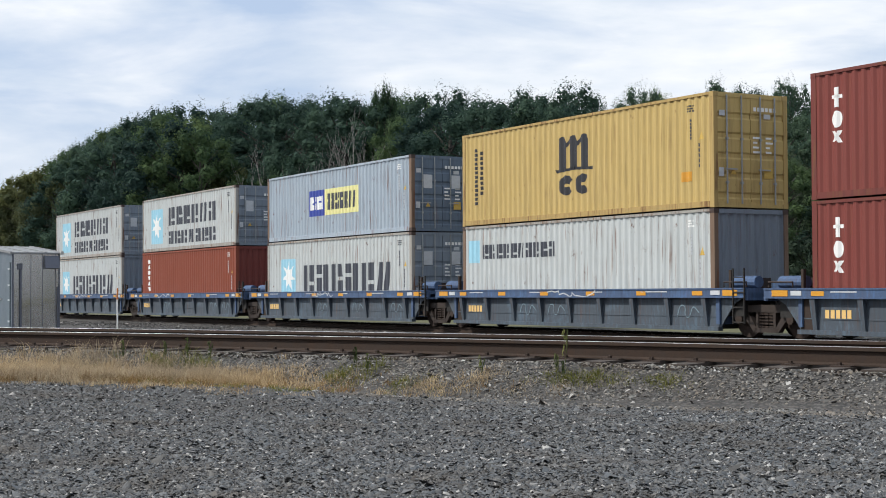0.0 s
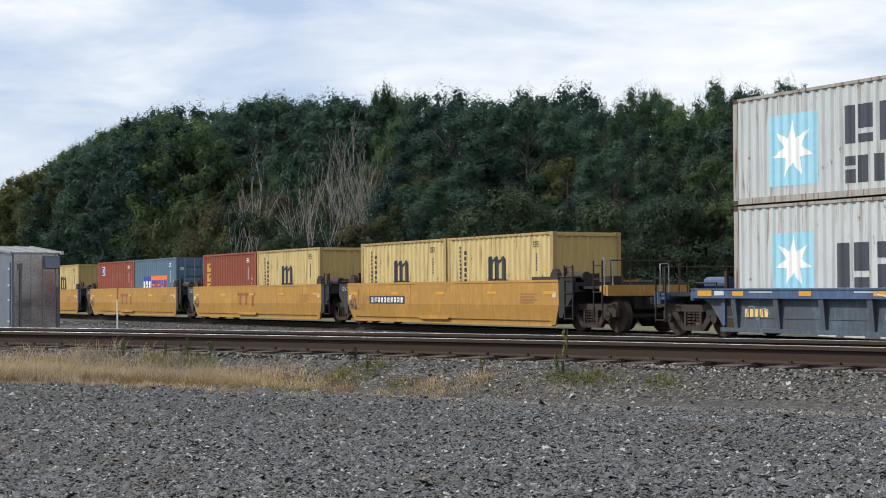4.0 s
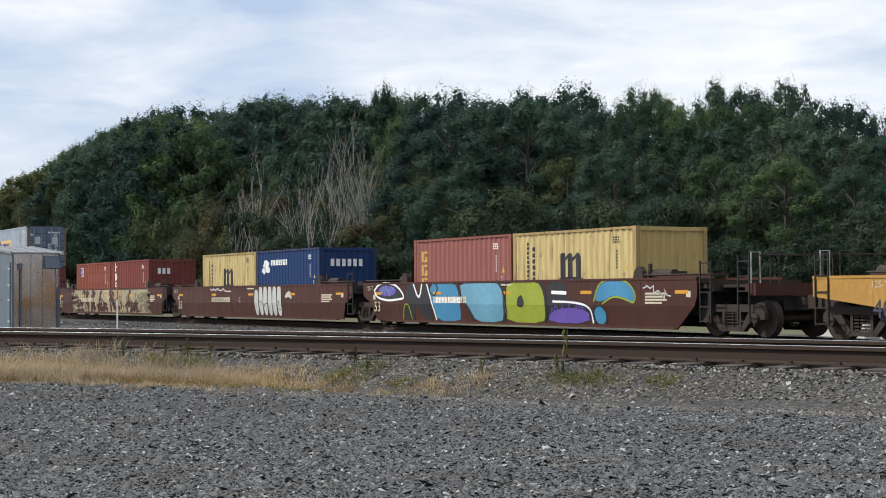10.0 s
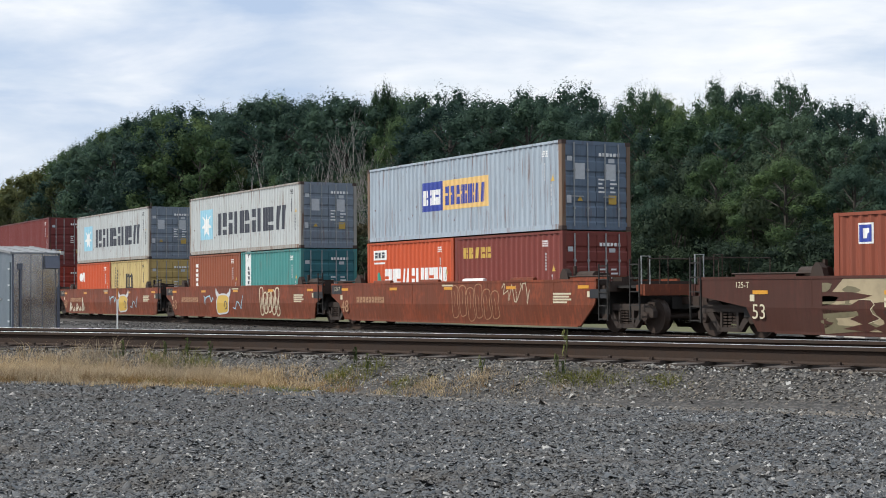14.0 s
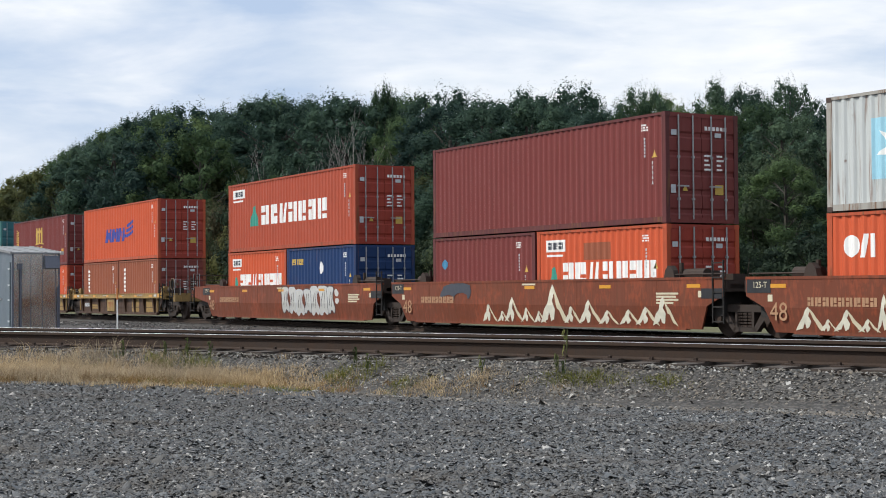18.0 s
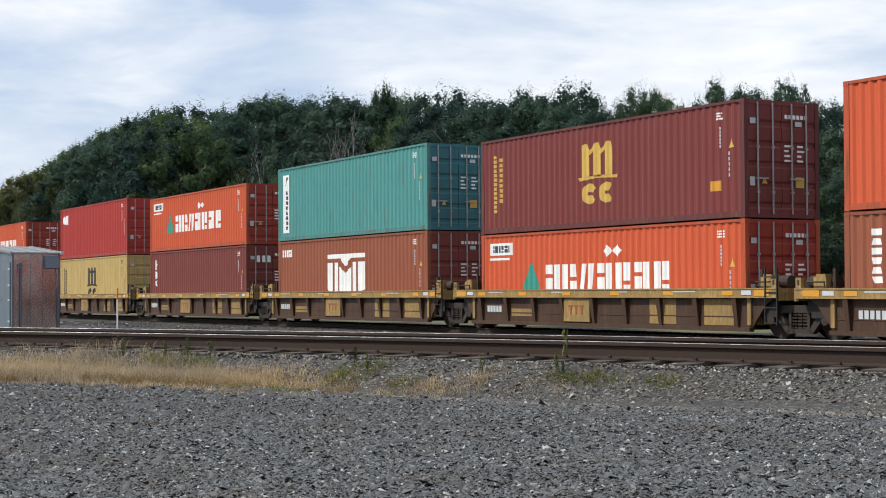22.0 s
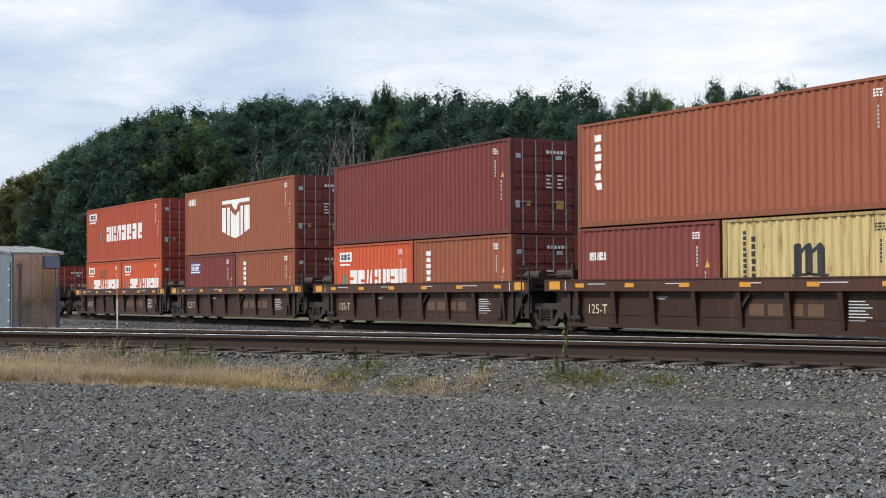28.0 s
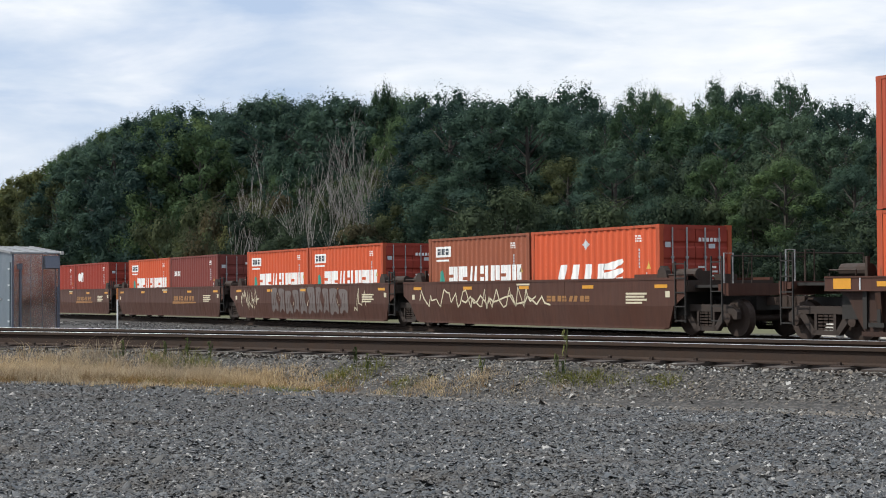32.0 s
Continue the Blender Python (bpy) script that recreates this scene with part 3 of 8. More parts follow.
def rail_along(name, pts, off, material, profile):
    v, f, n = [], [], len(profile)
    for k, (x, y, h, z) in enumerate(pts):
        c, s = math.cos(h), math.sin(h)
        v += [(x - (off + a) * s, y + (off + a) * c, z + b) for a, b in profile]
        if k:
            o = (k - 1) * n
            f += [(o + j, o + n + j, o + n + (j + 1) % n, o + (j + 1) % n) for j in range(n)]
    f += [tuple(range(n)), tuple(range(len(v) - 1, len(v) - n - 1, -1))]
    return raw(name, v, f, material)


TIE_WOOD = plain("tie_wood", (0.055, 0.042, 0.034), 0.9, 0.0, 0.4, 5.0, 0.4)
RAIL_WEB = plain("rail_web", (0.036, 0.020, 0.012), 0.9, 0.0, 0.6, 7.0)


def build_track(name, pts, label):
    root = tagged(new(name), label, "railway track", kind="structure")
    for off in (-0.755, 0.755):
        part("rail", rail_along("rail", pts, off, RAIL_WEB, RAIL_PROFILE), root)
        part("rail_head", rail_along("rail_head", pts, off, RAIL_HEAD, [(-0.0325, 0.001), (-0.017, 0.003), (0.017, 0.003), (0.0325, 0.001), (0.0355, -0.0025), (-0.0355, -0.0025)]), root, label="polished running surface")
    return root


def build_tracks():
    pts = [(*PATH[i], RAIL_Z[i]) for i in range(0, len(PATH), 2)]
    near = build_track("near_track", pts, "curving track with polished rails on dark wooden ties")
    tie = boxes("tie", [(-0.115, 0.115, -1.3, 1.3, -0.36, -0.176)], TIE_WOOD)
    plate = boxes("tie_plate", [(-0.1, 0.1, s * 0.755 - 0.17, s * 0.755 + 0.17, -0.178, -0.162) for s in (-1, 1)] +
                  [(-0.05, -0.02, s * 0.755 + e * 0.1 - 0.02, s * 0.755 + e * 0.1 + 0.02, -0.165, -0.135) for s in (-1, 1) for e in (-1, 1)], STEEL_RUST)
    rnd = random.Random(3)
    for i in range(P_ZERO - 60, P_ZERO + 60):
        x, y, h = PATH[i]
        t = part("tie", tie, near, (x, y, RAIL_Z[i] + rnd.uniform(-0.008, 0.004)), h + rnd.uniform(-0.02, 0.02))
        part("tie_plate", plate, t)
    main = build_track("main_track", [(x, 0.0, 0.0, -float(dip(x))) for x in range(-900, 901, 5)], "main line track with bright rails under the train")
    v, f = [], []
    for k in range(700):
        x = -200 + k * 0.5
        o = len(v)
        v += box_data(x - 0.11, x + 0.11, -1.3, 1.3, -0.36 - float(dip(x)), -0.176 - float(dip(x)))
        f += [tuple(i + o for i in q) for q in BOX_FACES]
    ties = part("ties", raw("ties", v, f, TIE_WOOD), main)
    ties["kind"] = "stuff"


build_tracks()

# ---------------------------------------------------------------- containers
WAVE, WAVE_D = 0.278, 0.036


def wave_breaks(length):
    n = round((length - 0.36) / WAVE)
    p = (length - 0.36) / n
    return [-(length - 0.36) / 2 + p * (i + o) for i in range(n) for o in (0.0, 0.26, 0.5, 0.76)] + [(length - 0.36) / 2]


def wave_depth(length):
    n = round((length - 0.36) / WAVE)
    p = (length - 0.36) / n

    def depth(x, z):
        t = ((x + (length - 0.36) / 2) / p) % 1.0
        if abs(x) > (length - 0.36) / 2 or t < 0.26:
            d = 0
        elif t < 0.5:
            d = (t - 0.26) / 0.24
        elif t < 0.76:
            d = 1
        else:
            d = 1 - (t - 0.76) / 0.24
        return -1.205 + WAVE_D * d
    return depth


def corrugated(key, length, z0, z1, material):
    k = ("side_panel", material.name, key)
    if k not in MESHES:
        xs, dep = wave_breaks(length), wave_depth(length)
        xs = [-length / 2 + 0.1] + xs + [length / 2 - 0.1]
        v, f = [], []
        for x in xs:
            y = dep(x + 1e-5, 0)
            v += [(x, y, z0), (x, y, z1), (x, y + 0.03, z1), (x, y + 0.03, z0)]
        for i in range(len(xs) - 1):
            o = 4 * i
            f += [(o, o + 4, o + 5, o + 1), (o + 2, o + 6, o + 7, o + 3), (o + 1, o + 5, o + 6, o + 2), (o + 3, o + 7, o + 4, o)]
        n = len(v) - 4
        f += [(0, 1, 2, 3), (n + 3, n + 2, n + 1, n)]
        MESHES[k] = raw("side_panel", v, f, material)
    return MESHES[k]


def end_wall_mesh(h, material):
    k = ("front_wall", material.name, h)
    if k not in MESHES:
        n, w = 8, 2.2
        v, f = [], []
        rows = []
        for i in range(n):
            p = w / n
            rows += [(-w / 2 + p * i, 0), (-w / 2 + p * (i + 0.28), 0), (-w / 2 + p * (i + 0.5), 1), (-w / 2 + p * (i + 0.78), 1)]
        rows.append((w / 2, 0))
        for y, d in rows:
            x = -0.03 - 0.045 * d
            v += [(x, y, 0.14), (x, y, h - 0.1), (x - 0.03, y, h - 0.1), (x - 0.03, y, 0.14)]
        for i in range(len(rows) - 1):
            o = 4 * i
            f += [(o, o + 4, o + 5, o + 1), (o + 2, o + 6, o + 7, o + 3), (o + 1, o + 5, o + 6, o + 2), (o + 3, o + 7, o + 4, o)]
        MESHES[k] = raw("front_wall", v, f, material)
    return MESHES[k]


def door_mesh(h, material):
    """One door leaf: a sheet with five shallow horizontal swages inside a raised edge; hinged at y = 0, running to y = 1.1."""
    k = ("door", material.name, h)
    if k not in MESHES:
        z0, z1 = 0.15, h - 0.12
        prof = [(-0.055, z0), (0.002, z0), (0.002, z0 + 0.06)]
        for i in range(5):
            a, b = z0 + 0.06 + (z1 - z0 - 0.12) * i / 5, z0 + 0.06 + (z1 - z0 - 0.12) * (i + 1) / 5
            prof += [(-0.030, a + 0.05), (-0.030, a + 0.14), (0.0, a + 0.19), (0.0, b)]
        prof += [(0.002, z1), (-0.055, z1)]
        n = len(prof)
        v = [(x, 0.01, z) for x, z in prof] + [(x, 1.09, z) for x, z in prof]
        f = [tuple(range(n - 1, -1, -1)), tuple(range(n, 2 * n))] + [(i, (i + 1) % n, n + (i + 1) % n, n + i) for i in range(n)]
        MESHES[k] = raw("door", v, f, material)
    return MESHES[k]


CASTING = paint("casting", (0.09, 0.06, 0.05), dirt=0.3, rust=0.4)
RUSTY_POST = paint("rusty_post", (0.25, 0.17, 0.12), dirt=0.5, rust=1.0)


def container(length, height, mat, end_mat, label, doors=True, post_mat=None, frame_mat=None):
    """A steel shipping container, standing on z = 0 with its middle at x = 0."""
    root = tagged(new("shipping_container"), label, "container", "containers on the train")
    L, W, H = length / 2, 1.219, height
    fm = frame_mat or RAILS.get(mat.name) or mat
    pm = post_mat or fm
    pm = RUSTY_POST if pm is CASTING else pm
    cm = CASTING if post_mat or frame_mat else fm
    side = corrugated((length, height), length, 0.15, H - 0.05, mat)
    part("side_panel", side, root)
    part("side_panel", side, root, turn=math.pi)
    part("roof", boxes("roof", [(-L + 0.05, L - 0.05, -W + 0.06, W - 0.06, H - 0.03, H - 0.012)] +
                       [(-L + 0.4 + i * 0.5, -L + 0.6 + i * 0.5, -W + 0.1, W - 0.1, H - 0.012, H - 0.002) for i in range(int((length - 0.8) / 0.5))], mat, (length, height)), root)
    part("underframe", boxes("underframe", [(-L + 0.1, L - 0.1, -W + 0.08, W - 0.08, 0.10, 0.17)], STEEL_DARK, length), root)
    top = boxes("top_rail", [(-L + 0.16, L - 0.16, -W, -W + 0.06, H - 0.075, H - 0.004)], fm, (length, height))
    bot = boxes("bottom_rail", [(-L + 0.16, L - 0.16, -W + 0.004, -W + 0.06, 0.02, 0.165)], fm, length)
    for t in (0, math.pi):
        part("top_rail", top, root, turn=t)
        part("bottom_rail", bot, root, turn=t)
    post = boxes("corner_post", [(-0.16, 0.0, 0.0, 0.13, 0.11, H - 0.11)], pm, height)
    cast = boxes("corner_casting", [(-0.178, 0.004, -0.004, 0.158, 0.0, 0.118)], cm)
    for sx, sy, t in ((1, -1, 0), (1, 1, math.pi / 2), (-1, 1, math.pi), (-1, -1, -math.pi / 2)):
        if t in (0, math.pi):
            part("corner_post", post, root, (sx * L, sy * W, 0), t)
        else:
            part("corner_post", boxes("corner_post", [(-0.13, 0.0, 0.0, 0.16, 0.11, H - 0.11)], pm, (height, 1)), root, (sx * L, sy * W, 0), t)
        for z in (0, H - 0.118):
            part("corner_casting", cast, root, (sx * L, sy * W, z), t, "rusty cast corner fitting")
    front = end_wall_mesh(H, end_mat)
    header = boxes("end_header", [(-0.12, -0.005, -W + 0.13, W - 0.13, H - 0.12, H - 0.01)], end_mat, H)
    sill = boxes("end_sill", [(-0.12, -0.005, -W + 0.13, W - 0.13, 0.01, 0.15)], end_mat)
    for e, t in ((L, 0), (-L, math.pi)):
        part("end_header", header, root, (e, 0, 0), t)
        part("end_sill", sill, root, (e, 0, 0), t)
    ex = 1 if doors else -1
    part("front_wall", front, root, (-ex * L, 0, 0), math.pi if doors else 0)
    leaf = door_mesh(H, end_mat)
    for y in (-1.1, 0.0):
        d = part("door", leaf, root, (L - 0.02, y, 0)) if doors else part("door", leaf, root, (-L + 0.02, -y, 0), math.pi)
        for yy in (0.30, 0.78):
            part("lock_rod", tube("lock_rod", [(0.035, 0, 0.1), (0.035, 0, H - 0.07)], 0.022, ROD_STEEL, H), d, (0, yy, 0))
        part("door_handle", boxes("door_handle", [(0.04, 0.06, 0.22, 0.62, 0.95, 0.985), (0.0, 0.07, 0.27, 0.33, 0.6, 0.66), (0.0, 0.07, 0.75, 0.81, 0.6, 0.66), (0.0, 0.07, 0.27, 0.33, 1.7, 1.76), (0.0, 0.07, 0.75, 0.81, 1.7, 1.76)], ROD_STEEL), d)
        for pl in ((0.001, 0.006, 0.08, 0.26, H - 0.60, H - 0.46), (0.001, 0.006, 0.44, 0.66, H - 0.62, H - 0.50))[0 if y < -1 else 1:][:1]:
            part("placard", boxes("placard", [pl], LABEL_GREY), d)
        if mat in (GREY_BOX, BLUEGREY_BOX):
            part("data_panel", boxes("data_panel", [(0.001, 0.006, 0.36, 0.70, H - 1.12, H - 0.66)], LABEL_GREY, H), d, label="pale painted-out patch on the door")
        if y < -1:
            part("maker_plate", boxes("maker_plate", [(0.001, 0.006, 0.06, 0.22, 0.78, 1.0)], LABEL_GREY), d)
            part("warning_label", extrude_yz("warning_label", [(0.44, 0.84), (0.62, 0.84), (0.53, 1.0)], 0.001, 0.007, GOLD_PAINT, "door"), d)
        else:
            part("small_writing", boxes("small_writing", [(0.001, 0.006, 0.08 + 0.42 * (i % 2), 0.08 + 0.42 * (i % 2) + 0.24 - 0.05 * (i % 3), H - 1.14 - 0.12 * (i // 2), H - 1.09 - 0.12 * (i // 2)) for i in range(8)] + [(0.001, 0.006, 0.1 + 0.13 * i, 0.19 + 0.13 * i, H - 0.44, H - 0.34) for i in range(6)], WHITE_PAINT, H), d)
            part("notice", boxes("notice", [(0.001, 0.006, 0.44, 0.72, 0.76, 1.02)], GOLD_PAINT), d)
    return root


# ---------------------------------------------------------------- painted marks on containers
def ring_of(cx, cz, rx, rz, w, a0, a1, n=14):
    """A thick arc as one outline."""
    out = [(cx + rx * math.cos(a0 + (a1 - a0) * i / n), cz + rz * math.sin(a0 + (a1 - a0) * i / n)) for i in range(n + 1)]
    return out + [(cx + (rx - w) * math.cos(a1 - (a1 - a0) * i / n), cz + (rz - w) * math.sin(a1 - (a1 - a0) * i / n)) for i in range(n + 1)]


def emblem_shapes(x0, x1, z0, z1):
    """Three round-topped stems on a dipping bar, over two thick rings, filling the given space."""
    w, h = x1 - x0, z1 - z0
    sw = 0.20 * w
    out = []
    for i in range(3):
        a = x0 + (0.10 + 0.29 * i) * w
        zb, zt = z0 + 0.44 * h, z1
        out.append([(a, zb), (a + sw, zb), (a + sw, zt - 0.10 * h), (a + 0.75 * sw, zt - 0.015 * h), (a + 0.4 * sw, zt), (a, zt - 0.03 * h)])
    for i in range(2):
        a = x0 + (0.10 + 0.29 * i) * w + sw
        out.append([(a, z1 - 0.20 * h), (a + 0.09 * w, z1 - 0.12 * h), (a + 0.09 * w, z1 - 0.04 * h), (a, z1 - 0.12 * h)])
    out.append([(x0, z0 + 0.45 * h), (x0 + 0.03 * w, z0 + 0.39 * h), (x0 + 0.5 * w, z0 + 0.42 * h), (x1 - 0.03 * w, z0 + 0.39 * h), (x1, z0 + 0.45 * h), (x1 - 0.12 * w, z0 + 0.44 * h), (x0 + 0.5 * w, z0 + 0.47 * h), (x0 + 0.12 * w, z0 + 0.44 * h)])
    out.append(ring_of(x0 + 0.29 * w, z0 + 0.17 * h, 0.20 * w, 0.17 * h, 0.13 * w, 0.5, 5.6))
    out.append(ring_of(x0 + 0.72 * w, z0 + 0.17 * h, 0.19 * w, 0.17 * h, 0.13 * w, 0.8, 5.5))
    return out


def star(cx, cz, r, n=7):
    return [(cx + (r if i % 2 == 0 else 0.42 * r) * math.sin(math.pi * i / n), cz + (r if i % 2 == 0 else 0.42 * r) * math.cos(math.pi * i / n)) for i in range(2 * n)]


def livery(kind, root, length, height):
    """Paint marks on the side that faces the yard. Distances run from the left corner, heights from the container's base."""
    L, dep, xs = -length / 2, wave_depth(length), wave_breaks(length)

    def put(name, polys, mat, key, proud=0.004, label=""):
        moved = [[[(L + x, z) for x, z in q] for q in pieces(p)] for p in polys]
        decal(name, moved, mat, root, (kind, length, height, key), dep, xs, (), proud, label)

    H = height
    dark = kind in ("grey_name", "grey_two_names", "grey_low_name", "three_bars", "three_bars_small")
    put("number_panel", bars(length - 1.08, length - 0.74, H - 0.46, H - 0.26, 3, len(kind)), BLACK_PAINT if dark else WHITE_PAINT, "num")
    put("data_plate", column(length - 0.93, length - 0.89, H - 1.16, H - 0.62, 6, 4) + column(length - 0.62, length - 0.585, H - 1.9, H - 1.25, 5, 5), CHARCOAL_PAINT if dark else LABEL_GREY, "plate")
    put("warning_label", [[(length - 0.62, H - 1.16), (length - 0.38, H - 1.16), (length - 0.50, H - 0.94)]], GOLD_PAINT, "warn")
    if kind == "grey_name":          # star panel and one long dark name
        put("star_panel", [rect(1.34, 2.78, 0.66, 2.0)], SKYBLUE_PAINT, "a")
        put("star", [star(2.06, 1.33, 0.62)], WHITE_PAINT, "b", 0.008)
        put("lettering", word(3.42, 10.75, 0.80, 1.76, 6, 1), CHARCOAL_PAINT, "c")
    elif kind == "grey_low_name":
        put("star_panel", [rect(1.34, 2.72, 0.86, 2.2)], SKYBLUE_PAINT, "a")
        put("star", [star(2.03, 1.53, 0.62)], WHITE_PAINT, "b", 0.008)
        put("lettering", word(3.40, 10.6, 0.92, 1.92, 6, 1), CHARCOAL_PAINT, "c")
    elif kind == "grey_two_names":
        put("star_panel", [rect(1.22, 2.84, 0.38, 2.05)], SKYBLUE_PAINT, "a")
        put("star", [star(2.03, 1.22, 0.70)], WHITE_PAINT, "b", 0.008)
        put("lettering", word(3.68, 9.72, 1.20, 2.05, 6, 2) + word(3.68, 9.75, 0.32, 0.92, 7, 3), CHARCOAL_PAINT, "c")
    elif kind == "grey_small_name":
        put("star_panel", [rect(0.30, 1.0, 1.75, 2.45)], SKYBLUE_PAINT, "a")
        put("lettering", word(1.14, 5.14, 1.86, 2.30, 10, 3), CHARCOAL_PAINT, "c")
    elif kind in ("three_bars", "three_bars_gold"):   # tall emblem of three bars over two blocks
        mat = GOLD_PAINT if kind.endswith("gold") else BLACK_PAINT
        put("emblem", emblem_shapes(5.20, 7.05, 0.66, 2.36), mat, "m")
        put("lettering", column(0.72, 0.86, 0.6, 2.4, 13, 1) + column(1.05, 1.18, 0.9, 2.3, 9, 2), mat, "v")
        put("notice", [rect(10.9, 11.3, 0.7, 0.95)], REFLECTOR, "n")
    elif kind == "three_bars_small":
        put("emblem", emblem_shapes(2.36, 3.60, 0.66, 1.95), BLACK_PAINT, "m")
        put("lettering", column(0.70, 0.84, 0.55, 2.3, 13, 1) + column(1.02, 1.15, 0.55, 2.15, 9, 2), BLACK_PAINT, "v")
    elif kind == "smeared":
        put("emblem", [blob(3.0, 1.72, 0.48, 0.16, 3)], BLACK_PAINT, "m")
        put("repainted_patch", [rect(2.3, 4.2, 1.32, 1.5)], AMBER_PAINT, "p")
        put("lettering", column(0.75, 0.86, 0.7, 2.2, 9, 1), LABEL_GREY, "v")
    elif kind == "two_panels":       # a blue panel beside a pale yellow one
        put("blue_panel", [rect(3.92, 5.29, 0.86, 1.84)], ROYAL_PAINT, "a")
        put("yellow_panel", [rect(5.295, 8.20, 0.86, 1.84)], LEMON_PAINT, "b")
        put("lettering", word(4.1, 5.2, 1.1, 1.6, 3, 4), WHITE_PAINT, "c", 0.008)
        put("lettering", word(5.55, 7.95, 1.05, 1.66, 8, 5), CHARCOAL_PAINT, "d", 0.008)
    elif kind == "two_panels_amber":
        put("blue_panel", [rect(3.92, 5.28, 0.90, 1.86)], ROYAL_PAINT, "a")
        put("amber_panel", [rect(5.285, 8.18, 0.90, 1.86)], AMBER_PAINT, "b")
        put("lettering", word(4.05, 5.2, 1.1, 1.6, 3, 4), WHITE_PAINT, "c", 0.008)
        put("lettering", word(5.5, 7.95, 1.05, 1.66, 8, 5), ROYAL_PAINT, "d", 0.008)
    elif kind == "two_panels_small":
        put("blue_panel", [rect(1.26, 2.37, 0.9, 1.74)], ROYAL_PAINT, "a")
        put("orange_panel", [rect(2.375, 4.75, 0.9, 1.76)], TANGERINE_PAINT, "b")
        put("lettering", word(1.35, 2.3, 1.0, 1.5, 3, 4), WHITE_PAINT, "c", 0.008)
        put("lettering", word(2.55, 4.6, 1.0, 1.55, 8, 5), ROYAL_PAINT, "d", 0.008)
    elif kind in ("triangle_name", "triangle_name_worn", "triangle_name_bold"):
        up, top = (0.22, 0.32) if H > 2.7 else (0.0, 0.0)
        put("triangle", [[(2.25, 0.82 + up), (3.25, 0.82 + up), (2.86, 1.68 + up), (2.66, 1.60 + up)]] if kind != "triangle_name_worn" else [[(2.30, 0.85 + up), (2.44, 0.85 + up), (2.72, 1.6 + up), (2.62, 1.6 + up)], [(2.86, 1.0 + up), (2.98, 0.98 + up), (2.88, 1.3 + up)]], GREEN_PAINT, "t")
        put("lettering", word(3.55, 9.7 if kind == "triangle_name" else 9.25, 0.84 + up, 1.62 + up, 7, 6), WHITE_PAINT, "c")
        put("badge", [rect(0.50, 1.72, 1.95 + top, 2.32 + top)], WHITE_PAINT, "b")
        put("badge_mark", word(0.62, 1.6, 2.03 + top, 2.24 + top, 3, 1), CHARCOAL_PAINT, "bm", 0.008)
        put("web_line", [rect(0.5, 1.6, 1.80 + top, 1.87 + top)], WHITE_PAINT, "w")
        if kind == "triangle_name_bold":
            put("diamonds", [[(6.35, 1.95), (6.55, 1.78), (6.75, 1.95), (6.55, 2.12)], [(6.8, 1.95), (7.0, 1.78), (7.2, 1.95), (7.0, 2.12)]], WHITE_PAINT, "d")
    elif kind in ("triangle_name_small", "triangle_name_small_patched"):
        put("triangle", [[(0.52, 0.92), (1.08, 0.92), (0.86, 1.56), (0.76, 1.50)]], GREEN_PAINT, "t")
        put("lettering", word(1.28, 5.6, 0.94, 1.66, 7, 6), WHITE_PAINT, "c")
        put("badge", [rect(0.46, 1.42, 1.98, 2.32)], WHITE_PAINT, "b")
        put("badge_mark", word(0.56, 1.32, 2.05, 2.25, 3, 1), CHARCOAL_PAINT, "bm", 0.008)
        put("web_line", [rect(0.5, 1.25, 1.84, 1.90)], WHITE_PAINT, "w")
        if kind.endswith("patched"):
            put("repainted_patch", [rect(2.3, 3.6, 1.72, 2.2)], BROWN_BOX, "p")
    elif kind == "slanted_blue":
        def sl(a, b, z0, z1):
            k = 0.18
            return [(a + k * z0, z0), (b + k * z0, z0), (b + k * z1, z1), (a + k * z1, z1)]
        polys = []
        for i in range(3):
            a = 3.62 + i * 1.06
            polys += [[sl(a, a + 0.36, 1.0, 1.70), sl(a + 0.44, a + 0.62, 1.16, 1.52), sl(a + 0.66, a + 0.98, 1.0, 1.70)]]
        put("lettering", polys, ROYAL_PAINT, "c")
        put("stripes", [[(6.95 + 0.22 * i, 1.18 + 0.26 * i), (7.55 + 0.05 * i, 1.18 + 0.26 * i), (8.30, 1.36 + 0.26 * i), (8.34, 1.52 + 0.26 * i), (7.55, 1.34 + 0.26 * i), (7.0 + 0.22 * i, 1.34 + 0.26 * i)] for i in range(3)], ROYAL_PAINT, "s")
    elif kind == "slanted_white_small":
        put("lettering", [[(1.3 + 0.62 * i, 0.9), (1.62 + 0.62 * i, 0.9), (1.78 + 0.62 * i, 1.6), (1.46 + 0.62 * i, 1.6)] for i in range(4)], WHITE_PAINT, "c")
        put("stripes", [[(3.5, 0.95 + 0.24 * i), (4.0, 0.95 + 0.24 * i), (4.5, 1.15 + 0.24 * i), (4.4, 1.24 + 0.24 * i), (3.55, 1.1 + 0.24 * i)] for i in range(3)], WHITE_PAINT, "s")
        put("diamonds", [[(2.55, 2.15), (2.72, 1.98), (2.89, 2.15), (2.72, 2.32)]], LABEL_GREY, "d")
    elif kind == "crown":
        z = 0.62 if H > 2.7 else 0.5
